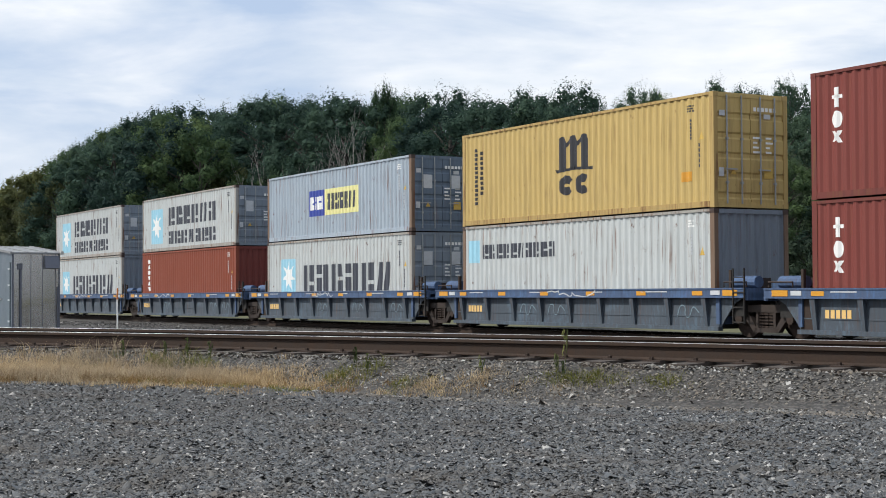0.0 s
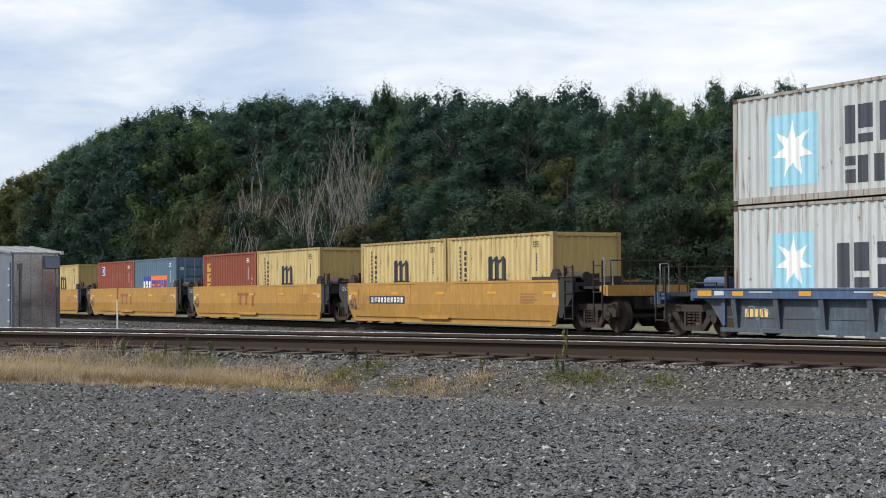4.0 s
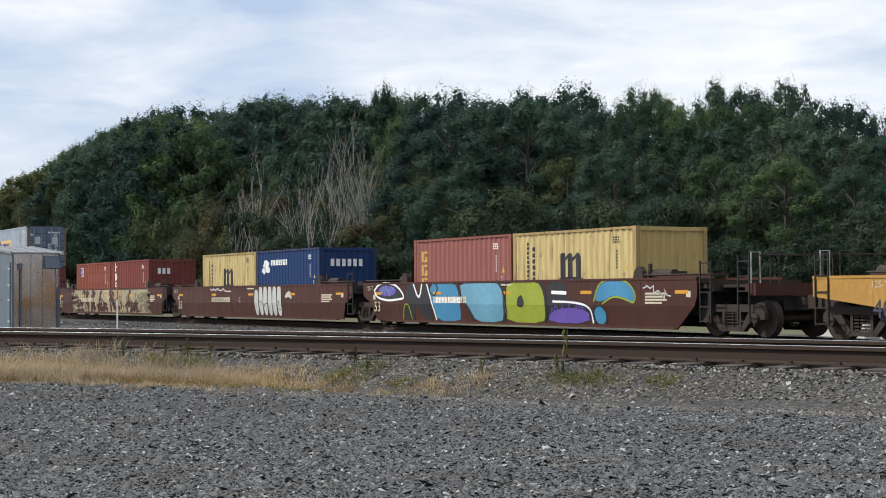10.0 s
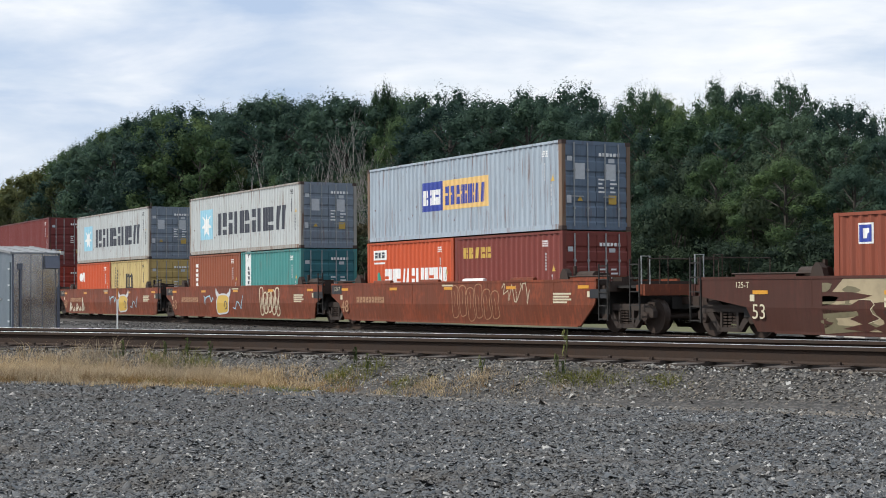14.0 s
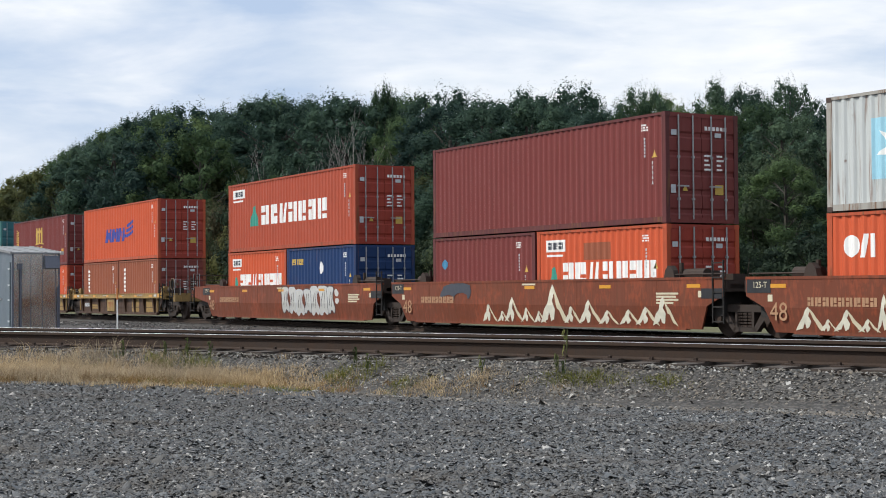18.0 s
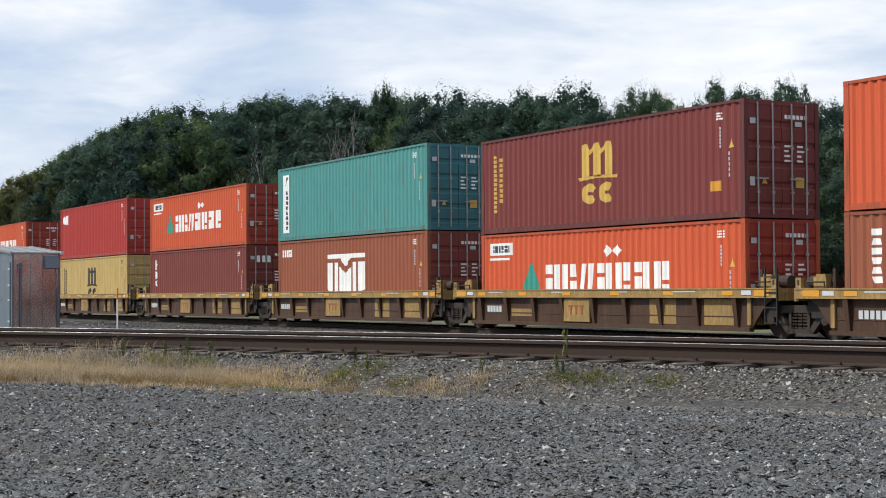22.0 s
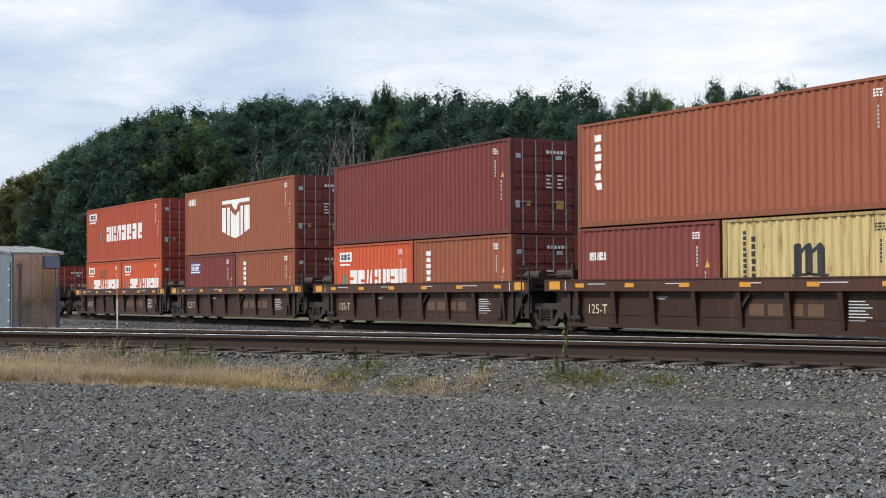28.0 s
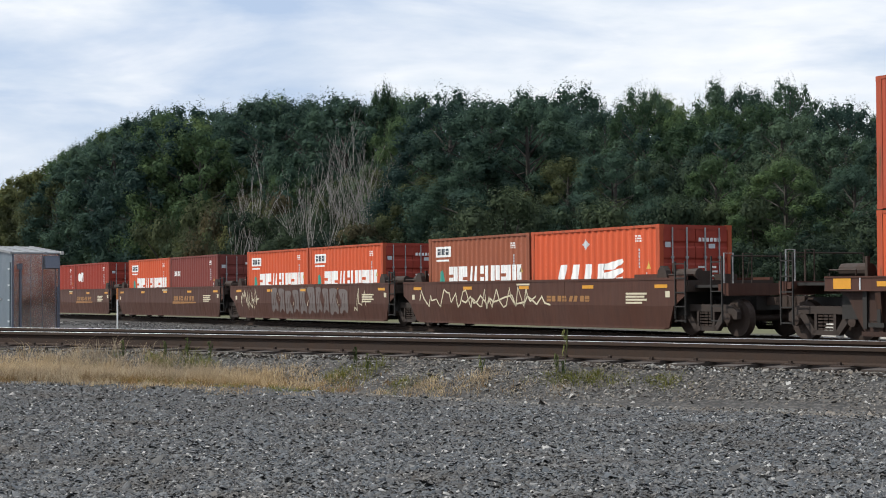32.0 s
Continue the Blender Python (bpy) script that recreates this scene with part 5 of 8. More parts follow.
def smooth_car(jh, body, bracket, front_free, rear_free, label, marks_mat):
    """A well car with tall smooth sides folded once along their length."""
    car = tagged(new("well_car"), label, "rail car", "well cars of the train")
    J = 6.13 + jh
    split = bracket is not body
    a = J - 1.08 if split else J - 0.85 if jh < 2 else J - 1.0
    rear = (J + 1.15 if body is YELLOW_CAR else J + 0.75 if jh > 2 else J - 0.38) if rear_free else a if split else J - 0.38
    front = a if split else J - 0.90 if front_free and jh > 2 else J - 0.38
    for s in (-1, 1):
        ys = (lambda p, q: (p, q)) if s > 0 else (lambda p, q: (-q, -p))
        part("side_sheet", skin_mesh(s, a, (rear, front), body, 0.78 if jh > 2 and front_free else 0.30), car)
        part("top_chord", boxes("top_chord", [(-rear, front, *ys(1.36, 1.47), SIDE_TOP - 0.05, SIDE_TOP + 0.015)], body, (s, rear, front)), car)
        part("bottom_chord", boxes("bottom_chord", [(-a + (0.9 if jh > 2 else 0.45), a - (0.9 if jh > 2 else 0.45), *ys(1.24, 1.375), SIDE_BOT - 0.03, SIDE_BOT + 0.05)], body, (s, a)), car)
        for x in (-0.75 * a, -0.3 * a, 0.3 * a, 0.75 * a):
            part("panel_seam", boxes("panel_seam", [(-0.012, 0.012, *ys(1.455, 1.460), CREASE, SIDE_TOP - 0.05)], body, s), car, (x, 0, 0))
        if split:
            for q in (1,) if rear_free else (-1, 1):
                part("end_bracket", extrude_xz("end_bracket", [[(q * a, 0.40), (q * a, SIDE_TOP), (q * (J - 0.36), SIDE_TOP), (q * (J - 0.36), 1.05), (q * (a + 0.32), 0.62), (q * (a + 0.16), 0.40)]], *ys(1.38, 1.452), bracket, (s, q, J)), car, label="dark grey end bracket")
    part("floor", boxes("floor", [(-6.2, 6.2, -1.27, 1.27, 0.20, 0.298)], STEEL_DARK), car)
    ref = 1.22 if body in (ORANGE_CAR, DARK_CAR) else 1.07
    if body is YELLOW_CAR:
        part("stiffener_plate", extrude_xz("stiffener_plate", [[(-1.75, 1.455), (-1.30, 1.23), (0.30, 1.23), (0.75, 1.455)], [(-1.60, 0.40), (-1.35, 0.28), (0.45, 0.28), (0.60, 0.40)]], -1.462, -1.454, YELLOW_CAR, "yp"), car, label="welded stiffening plate")
        part("weld_line", boxes("weld_line", [(-a + 0.5, a - 0.5, -1.41, -1.398, 0.30, 0.312)], STEEL_RUST, a), car)
    n = 5
    for i in range(n):
        part("reflector", boxes("reflector", [(-0.26, 0.26, -1.463, -1.457, ref, ref + 0.09)], REFLECTOR, ("side", ref)), car, (-a + 0.5 + (2 * a - 1.0) * i / (n - 1), 0, 0))
    for q in (-1, 1):
        part("container_guide", extrude_xz("container_guide", [[(-0.22, 0), (0.22, 0), (0.16, 0.20), (0.05, 0.32), (-0.05, 0.32), (-0.16, 0.20)]], -1.42, -1.26, STEEL_RUST, "guide"), car, (q * 6.45, 0, SIDE_TOP), label="rusty container guide")
        car_end(car, q, J, front_free if q > 0 else rear_free, (body, bracket if split else STEEL_RUST), SIDE_TOP - 0.03)
        if q > 0 and front_free or q < 0 and rear_free:
            part("walkway_board", boxes("walkway_board", [(-1.05, 1.05, -1.34, -0.72, 0.06, 0.10), (-1.05, 1.05, -1.36, -1.33, 0.0, 0.11)], body if not split else STEEL_RUST), car, (q * (J - 1.55), 0, SIDE_TOP), label="steel walkway board along the top of the side")
            part("board_bracket", boxes("board_bracket", [(x, x + 0.08, -1.33, -1.25, 0.0, 0.06) for x in (-0.9, 0.0, 0.85)], STEEL_DARK), car, (q * (J - 1.55), 0, SIDE_TOP))
    if body is ORANGE_CAR and front_free:
        for k, x in enumerate((-4.6, -1.3, 1.5, 4.3)):
            part("edge_guide", extrude_yz("edge_guide", [(-1.45, 0.0), (-1.30, 0.0), (-1.32, 0.06), (-1.38, 0.085), (-1.44, 0.06)], -0.62, 0.62, WHITE_PAINT if k == 2 and front_free else ORANGE_CAR, ("guide", k == 2 and front_free)), car, (x, 0, SIDE_TOP + 0.01), label="rolled container guide on the side's top edge")
    part("white_mark", boxes("white_mark", [(a - 0.32, a - 0.14, -1.462, -1.457, 0.98, 1.14), (-a + 0.14, -a + 0.30, -1.462, -1.457, 0.9, 1.06)], CREAM_PAINT, a), car)
    part("small_writing", boxes("small_writing", [(x, x + w, -1.461, -1.457, z, z + 0.05) for x, w, z in ((a - 2.0, 0.9, 1.05), (a - 2.0, 0.8, 0.97), (a - 2.0, 0.9, 0.89), (a - 2.0, 0.7, 0.81), (-0.4, 0.7, 1.33))], marks_mat, a), car)
    truck(car, J)
    if rear_free:
        truck(car, -J)
    return car, J


def on_skin(name, polys, mat, car, key, proud=0.004, label=""):
    decal(name, polys, mat, car, key, skin, (), (CREASE,), proud, label)


def scribble(x0, x1, z0, z1, n, w, seed):
    rnd = random.Random(seed)
    pts, out, x = [], [], x0
    for i in range(n):
        pts.append((x0 + (x1 - x0) * i / (n - 1) + rnd.uniform(-0.1, 0.1), rnd.uniform(z0, z1)))
    for i in range(0, n - 2, 3):
        out += strokes(pts[i:i + 4], w)
    return out


def peaks(car, rows, key):
    """Sprayed mountains (middle, height, half width): white ridges with ragged snow below the tops."""
    for i, (x, h, w) in enumerate(rows):
        z, rnd = 0.24, random.Random(7 * i + len(rows))
        r = [rnd.uniform(-0.06, 0.06) for _ in range(12)]
        lit = [(x, z + h), (x + 0.10 * w, z + (0.80 + r[0]) * h), (x - 0.04 * w, z + (0.58 + r[1]) * h), (x + 0.12 * w, z + (0.36 + r[2]) * h), (x - 0.02 * w, z + (0.12 + r[3]) * h), (x - 0.22 * w, z + (0.05 + r[4]) * h), (x - 0.30 * w, z + (0.30 + r[5]) * h), (x - 0.46 * w, z + (0.14 + r[6]) * h), (x - 0.95 * w, z), (x - 0.62 * w, z + (0.36 + r[7]) * h), (x - 0.36 * w, z + (0.56 + r[8]) * h), (x - 0.20 * w, z + (0.84 + r[9]) * h)]
        on_skin("spray_fill", [lit], CHALK_PAINT, car, (key, "s", i), 0.006 + 0.0004 * i)
        dim = [(x + 0.02 * w, z + 0.98 * h), (x + 0.30 * w, z + (0.70 + r[3]) * h), (x + 0.46 * w, z + (0.52 + r[4]) * h), (x + 0.72 * w, z + (0.26 + r[5]) * h), (x + 0.95 * w, z), (x + 0.60 * w, z + (0.12 + r[6]) * h), (x + 0.40 * w, z + (0.34 + r[7]) * h), (x + 0.26 * w, z + (0.44 + r[8]) * h), (x + 0.14 * w, z + (0.70 + r[9]) * h)]
        on_skin("spray_fill", [dim], CREAM_PAINT, car, (key, "d", i), 0.0062 + 0.0004 * i)


def bubbles(car, x0, x1, n, mat, w, key, seed):
    """Outlined round letters, drawn in one colour."""
    rnd = random.Random(seed)
    step = (x1 - x0) / n
    for i in range(n):
        x, lo, hi = x0 + i * step, rnd.uniform(0.24, 0.4), rnd.uniform(1.2, 1.44)
        mid = 0.5 * (lo + hi) + rnd.uniform(-0.12, 0.12)
        p = round_off([(x, lo), (x + 0.15 * step, mid), (x - 0.1 * step, hi - 0.1), (x + 0.5 * step, hi), (x + 0.95 * step, hi - 0.12), (x + 0.75 * step, mid), (x + 0.95 * step, lo + 0.12), (x + 0.5 * step, lo - 0.02)])
        on_skin("spray_outline", strokes(p + p[:1], w), mat, car, (key, i), 0.006 + 0.0006 * i)
        on_skin("spray_outline", strokes(round_off([(x + 0.35 * step, mid + 0.25), (x + 0.55 * step, mid + 0.05), (x + 0.4 * step, mid - 0.25)], False), w * 0.8), mat, car, (key, "in", i), 0.006 + 0.0006 * i)


CHALK_PAINT = plain("chalk_paint", (0.60, 0.58, 0.48), 0.6)
FADED_GREY = plain("faded_grey", (0.125, 0.105, 0.098), 0.6)


def graffiti(kind, car, J):
    """Spray paint on the smooth sides; x runs from the middle of the unit."""
    if kind == "bright_piece":
        def fill(pts, mat, key, proud):
            on_skin("spray_fill", [round_off(pts, True, 1)], mat, car, key, proud)

        def line(pts, mat, key, w=0.07, proud=0.011):
            on_skin("spray_outline", strokes(round_off(pts, False), w), mat, car, key, proud)

        fill([(-8.5, 1.22), (-8.2, 1.42), (-7.4, 1.46), (-6.8, 1.3), (-6.4, 0.95), (-6.9, 0.93), (-7.6, 0.9), (-8.3, 1.0)], BLACK_PAINT, "gA", 0.003)
        fill([(-8.3, 1.2), (-8.0, 1.36), (-7.4, 1.38), (-6.9, 1.22), (-7.2, 1.02), (-8.0, 1.02)], VIOLET_PAINT, "gB", 0.006)
        line([(-8.55, 1.22), (-8.2, 1.45), (-7.4, 1.47), (-6.8, 1.34), (-6.3, 0.95), (-6.9, 0.90), (-7.6, 0.86), (-8.4, 0.98), (-8.55, 1.22)], WHITE_PAINT, "gC")
        fill([(-6.5, 0.24), (-6.35, 0.7), (-6.1, 0.72), (-6.0, 0.26)], BLACK_PAINT, "gC2", 0.004)
        line([(-6.55, 0.24), (-6.4, 0.74), (-6.08, 0.76), (-5.95, 0.24)], LIME_PAINT, "gC3", 0.05)
        fill([(-6.3, 1.0), (-6.15, 1.44), (-5.75, 1.44), (-5.3, 0.9), (-5.1, 1.44), (-4.85, 1.44), (-4.5, 0.24), (-5.0, 0.24), (-5.6, 0.8), (-5.7, 0.24), (-5.95, 0.24)], BLACK_PAINT, "gD", 0.006)
        line([(-5.75, 1.44), (-5.35, 0.85), (-5.15, 1.44)], WHITE_PAINT, "gD2")
        line([(-4.85, 1.44), (-4.45, 0.7), (-4.3, 0.24)], WHITE_PAINT, "gD3")
        fill([(-4.7, 1.2), (-4.4, 1.47), (-3.0, 1.47), (-2.75, 1.0), (-2.7, 0.4), (-2.85, 0.22), (-4.3, 0.22), (-4.4, 0.7)], CYAN_PAINT, "gE", 0.003)
        fill([(-2.75, 1.47), (-0.45, 1.47), (-0.15, 1.1), (-0.15, 0.4), (-0.4, 0.22), (-1.9, 0.22), (-2.3, 0.7), (-2.6, 1.0)], AQUA_PAINT, "gF", 0.004)
        fill([(0.1, 1.44), (1.7, 1.47), (2.05, 1.1), (2.1, 0.5), (1.9, 0.22), (0.0, 0.24), (-0.1, 0.6), (0.0, 1.1)], LIME_PAINT, "gG", 0.003)
        fill([(2.2, 1.44), (3.2, 1.45), (3.0, 1.0), (4.3, 0.74), (4.35, 0.24), (2.15, 0.24), (2.2, 0.8)], BLACK_PAINT, "gH", 0.003)
        fill([(2.3, 0.55), (2.2, 0.25), (4.2, 0.25), (4.25, 0.62), (3.2, 0.7)], VIOLET_PAINT, "gI", 0.006)
        on_skin("spray_tag", scribble(2.4, 4.2, 0.35, 0.85, 22, 0.035, 31), VIOLET_PAINT, car, "gI2", 0.008)
        on_skin("spray_tag", scribble(-8.1, -7.1, 1.02, 1.4, 14, 0.03, 33), AQUA_PAINT, car, "gI3", 0.009)
        line([(2.45, 1.12), (3.2, 1.1)], WHITE_PAINT, "gJ", 0.1)
        line([(2.5, 0.86), (3.6, 0.84), (4.35, 0.72), (4.4, 0.26)], WHITE_PAINT, "gK", 0.06)
        fill([(4.5, 0.9), (4.7, 1.3), (5.1, 1.47), (5.9, 1.45), (6.35, 1.15), (6.3, 0.8), (6.0, 0.95), (5.4, 1.05), (4.9, 0.85)], CYAN_PAINT, "gL", 0.003)
        line([(4.5, 0.85), (4.7, 1.32), (5.1, 1.46), (5.95, 1.45), (6.4, 1.12), (6.35, 0.8), (6.0, 0.92), (5.4, 1.02), (4.9, 0.8)], LIME_PAINT, "gM", 0.05)
        fill([(4.55, 0.25), (4.45, 0.6), (4.75, 0.78), (5.05, 0.55), (4.95, 0.25)], CYAN_PAINT, "gN", 0.003)
        line([(4.5, 0.25), (4.42, 0.62), (4.75, 0.82), (5.1, 0.55), (5.0, 0.25)], BLACK_PAINT, "gO", 0.05)
        line([(-4.75, 1.42), (-4.6, 1.1), (-4.3, 1.0), (-4.1, 1.3), (-4.3, 1.44)], BLACK_PAINT, "gP", 0.06)
        line([(-2.95, 1.46), (-2.65, 0.95), (-2.3, 0.75), (-1.9, 0.25)], BLACK_PAINT, "gQ", 0.08)
        line([(-0.5, 1.47), (-0.12, 1.2), (-0.1, 0.5), (-0.25, 0.24)], BLACK_PAINT, "gR", 0.1)
        line([(1.75, 1.47), (2.12, 1.15), (2.15, 0.5), (2.0, 0.24)], BLACK_PAINT, "gS", 0.1)
        line([(0.05, 1.46), (0.0, 1.1), (-0.02, 0.4)], BLACK_PAINT, "gT", 0.05)
        on_skin("spray_fill", [blob(0.8, 0.85, 0.16, 0.2, 3)], BLACK_PAINT, car, "gU", 0.012)
        on_skin("spray_tag", scribble(6.7, 8.0, 0.95, 1.3, 14, 0.035, 35), LABEL_GREY, car, "gV", 0.006)
        on_skin("car_number", word(-4.2, -2.7, 0.80, 0.98, 8, 2), WHITE_PAINT, car, "gW", 0.014)
    elif kind == "camouflage":
        rnd = random.Random(11)
        olive = plain("olive_paint", (0.15, 0.13, 0.075), 0.6, 0.0, 0.35, 1.0)
        on_skin("spray_fill", [[(-6.1, 0.26), (6.6, 0.24), (7.0, 0.8), (6.7, 1.40), (-5.6, 1.42), (-6.2, 0.9)]], plain("khaki_paint", (0.33, 0.27, 0.17), 0.6, 0.0, 0.35, 0.8), car, "cA", 0.003)
        def shard(x, z0, z1, w, lean, n=7):
            """A torn upright shape between two ragged edges."""
            zs = [z0 + (z1 - z0) * k / n for k in range(n + 1)]
            mids = [x + lean * (z - z0) + rnd.uniform(-0.10, 0.10) for z in zs]
            half = [w * rnd.choice((0.25, 0.5, 0.8, 1.1)) * (0.35 if k in (0, n) else 1.0) for k in range(n + 1)]
            edge = [(m + h, z) for m, h, z in zip(mids, half, zs)] + [(m - h * rnd.uniform(0.5, 1.0), z + rnd.uniform(-0.04, 0.04)) for m, h, z in reversed(list(zip(mids, half, zs)))]
            return [(q, min(1.42, max(0.24, z))) for q, z in edge]

        for i in range(22):   # torn olive clouds, thickest towards both ends
            x = rnd.choice((rnd.uniform(-6.7, -4.6), rnd.uniform(4.4, 6.7), rnd.uniform(-4.0, 4.4)))
            z = rnd.choice((0.28, 0.75))
            on_skin("spray_fill", [shard(x, z, z + rnd.uniform(0.35, 0.65), rnd.uniform(0.18, 0.42), rnd.uniform(-0.5, 0.5))], olive, car, ("cB", i), 0.005 + 0.00004 * i)
        for i in range(7):    # bare brown wisps where the paint thins out
            for x, q in ((7.0, -1), (-6.25, 1)):
                z, tip = 0.30 + 0.15 * i + rnd.uniform(-0.06, 0.06), x + q * rnd.choice((0.3, 0.5, 0.9, 1.5))
                on_skin("spray_fill", [[(x, z - 0.10), (0.6 * x + 0.4 * tip, z - rnd.uniform(0.05, 0.11)), (0.2 * x + 0.8 * tip, z - rnd.uniform(0.0, 0.05)), (tip, z + rnd.uniform(0.01, 0.10)), (0.4 * x + 0.6 * tip, z + rnd.uniform(0.04, 0.12)), (x, z + 0.12)]], BROWN_CAR if i % 2 else olive, car, ("cW", i, q), 0.0065)
        x, i = -5.1, 0
        while x < 5.2:        # torn brown shapes, some under a thin pale rim, with pale slashes between
            w, lean = rnd.uniform(0.30, 0.52), rnd.uniform(-0.75, 0.75)
            z0, z1 = rnd.choice(((0.24, 0.95), (0.24, 1.42), (0.62, 1.42), (0.24, 0.8), (0.8, 1.42)))
            p = shard(x, z0, z1, w, lean)
            on_skin("spray_fill", [p], BROWN_CAR, car, ("cC", i), 0.007 + 0.00004 * i)
            if i % 3 == 0:
                on_skin("spray_outline", strokes(p[2:9], 0.014), CREAM_PAINT, car, ("cD", i), 0.009 + 0.00004 * i)
            if i % 2:
                z = rnd.choice((0.30, 0.55, 0.85))
                on_skin("spray_fill", [shard(x + w, z, z + rnd.uniform(0.25, 0.5), 0.07, rnd.uniform(-0.9, 0.9), 5)], CREAM_PAINT, car, ("cE", i), 0.011)
            x, i = x + w + rnd.uniform(0.0, 0.25), i + 1
        for i in range(10):   # dark and olive pen lines
            x, z = rnd.uniform(-4.8, 5.8), rnd.uniform(0.4, 0.9)
            on_skin("spray_outline", strokes([(x, z), (x + rnd.uniform(-0.3, 0.3), z + 0.2), (x + rnd.uniform(-0.3, 0.3), z + 0.3), (x + rnd.uniform(-0.5, 0.5), z + 0.45)], 0.016), olive if i % 2 else BLACK_PAINT, car, ("cF", i), 0.012)
    elif kind == "pale_fingers":
        stencil("C", -1.32, 0.80, 0.20, -1.462, CREAM_PAINT, car)
        tops = (1.30, 1.41, 1.43, 1.45, 1.43, 1.46)
        for i, top in enumerate(tops):
            x = 0.35 + 0.46 * i
            p = round_off([(x, 0.62 - 0.03 * i), (x + 0.02, top), (x + 0.22, top + 0.02), (x + 0.42, top - 0.02), (x + 0.45, 0.5), (x + 0.36, 0.24), (x + 0.12, 0.26)])
            on_skin("spray_fill", [p], SILVER_PAINT, car, ("fB", i), 0.005 + 0.0005 * i)
            on_skin("spray_outline", strokes(p + p[:1], 0.025), BLACK_PAINT, car, ("fA", i), 0.010)
        on_skin("spray_outline", strokes(round_off([(0.75, 0.75), (1.0, 0.9), (1.3, 0.6), (1.7, 0.82), (1.9, 0.4)], False), 0.03) + strokes(round_off([(2.65, 0.9), (2.8, 0.75), (2.95, 0.9), (2.6, 0.55), (3.0, 0.5)], False), 0.03), BLACK_PAINT, car, "fE", 0.011)
        on_skin("spray_fill", [round_off([(3.4, 1.0), (3.62, 1.2), (3.95, 1.24), (4.1, 1.0), (4.05, 0.92), (3.8, 1.02), (3.5, 0.96)])], SILVER_PAINT, car, "fC", 0.006)
        on_skin("spray_tag", strokes(round_off([(-4.6, 1.38), (-4.4, 1.28), (-4.2, 1.4), (-4.0, 1.27), (-3.7, 1.4), (-3.5, 1.28), (-3.2, 1.3), (-3.0, 1.4), (-2.9, 1.25), (-2.2, 1.26)], False), 0.035), WHITE_PAINT, car, "fD")
    elif kind in ("silver_piece", "pale_blocks"):
        rnd = random.Random(17)
        silver = kind == "silver_piece"
        x, i = (0.05, 0) if silver else (-3.1, 0)
        while x < (4.6 if silver else 3.4):
            w, lo, hi = rnd.uniform(0.62, 0.86), rnd.uniform(0.24, 0.36), rnd.uniform(1.3, 1.44)
            n = 0.30 * w * (1 if i % 2 else -1)
            mid = 0.5 * (lo + hi)
            p = round_off([(x, lo + 0.1), (x + 0.06 + max(0, n), mid), (x - 0.05, hi - 0.1), (x + 0.3 * w, hi), (x + w, hi - 0.06), (x + w + min(0, n), mid + 0.1), (x + w + 0.05, lo + 0.3), (x + 0.85 * w, lo), (x + 0.55 * w, lo + 0.22), (x + 0.3 * w, lo)])
            on_skin("spray_fill", [p], SILVER_PAINT if silver else FADED_GREY, car, ("sB", kind, i), 0.005 + 0.0005 * i)
            on_skin("spray_outline", strokes(p + p[:1], 0.035 if silver else 0.07), LABEL_GREY if silver and i % 3 else CHARCOAL_PAINT if silver else DARK_CAR, car, ("sA", kind, i), 0.011)
            on_skin("spray_outline", strokes([(x + 0.3 * w, mid - 0.2), (x + 0.5 * w, mid + 0.3)], 0.04) + strokes([(x + 0.6 * w, lo + 0.3), (x + 0.72 * w, hi - 0.2)], 0.03), BLACK_PAINT if silver else DARK_CAR, car, ("sC", kind, i), 0.012)
            x, i = x + w * 0.92, i + 1
        if silver:
            on_skin("spray_fill", [blob(5.0, 1.15, 0.16, 0.14, 9), blob(5.05, 0.85, 0.14, 0.12, 4)], SILVER_PAINT, car, "sD", 0.006)
        else:
            on_skin("spray_tag", scribble(-6.2, -4.4, 0.5, 1.35, 30, 0.045, 12) + scribble(-2.8, 3.2, 0.4, 1.3, 28, 0.04, 19) + scribble(4.2, 5.2, 0.5, 1.3, 10, 0.04, 15), CREAM_PAINT, car, "bA")
    elif kind == "white_peaks":
        peaks(car, ((-2.3, 0.55, 0.45), (-1.55, 0.35, 0.35), (-0.95, 0.75, 0.55), (-0.2, 0.45, 0.4), (0.45, 0.35, 0.35), (1.2, 1.12, 0.75), (2.1, 0.5, 0.45), (2.95, 0.68, 0.6), (3.8, 0.4, 0.5), (4.75, 0.42, 0.5), (5.5, 0.5, 0.55), (6.25, 0.78, 0.55)), "pA")
        on_skin("spray_fill", [round_off([(-4.95, 1.40), (-3.4, 1.44), (-3.3, 1.1), (-3.5, 0.88), (-3.62, 1.12), (-4.3, 1.10), (-4.4, 0.82), (-4.52, 1.08), (-5.1, 1.0), (-5.35, 0.9), (-5.2, 1.12)], True, 1)], CHARCOAL_PAINT, car, "pB", 0.010)
    elif kind in ("yellow_head", "yellow_head_far"):
        x = -1.4 if kind == "yellow_head" else 2.85
        p = round_off([(x - 0.88, 0.26), (x - 0.72, 0.95), (x - 0.5, 1.12), (x + 0.3, 1.14), (x + 0.72, 1.0), (x + 0.62, 0.75), (x + 0.55, 0.45), (x + 0.30, 0.32), (x - 0.2, 0.30)])
        on_skin("spray_fill", [p], GOLD_PAINT, car, ("hB", x), 0.006)
        on_skin("spray_outline", strokes(p + p[:1], 0.07), LABEL_GREY, car, ("hA", x), 0.009)
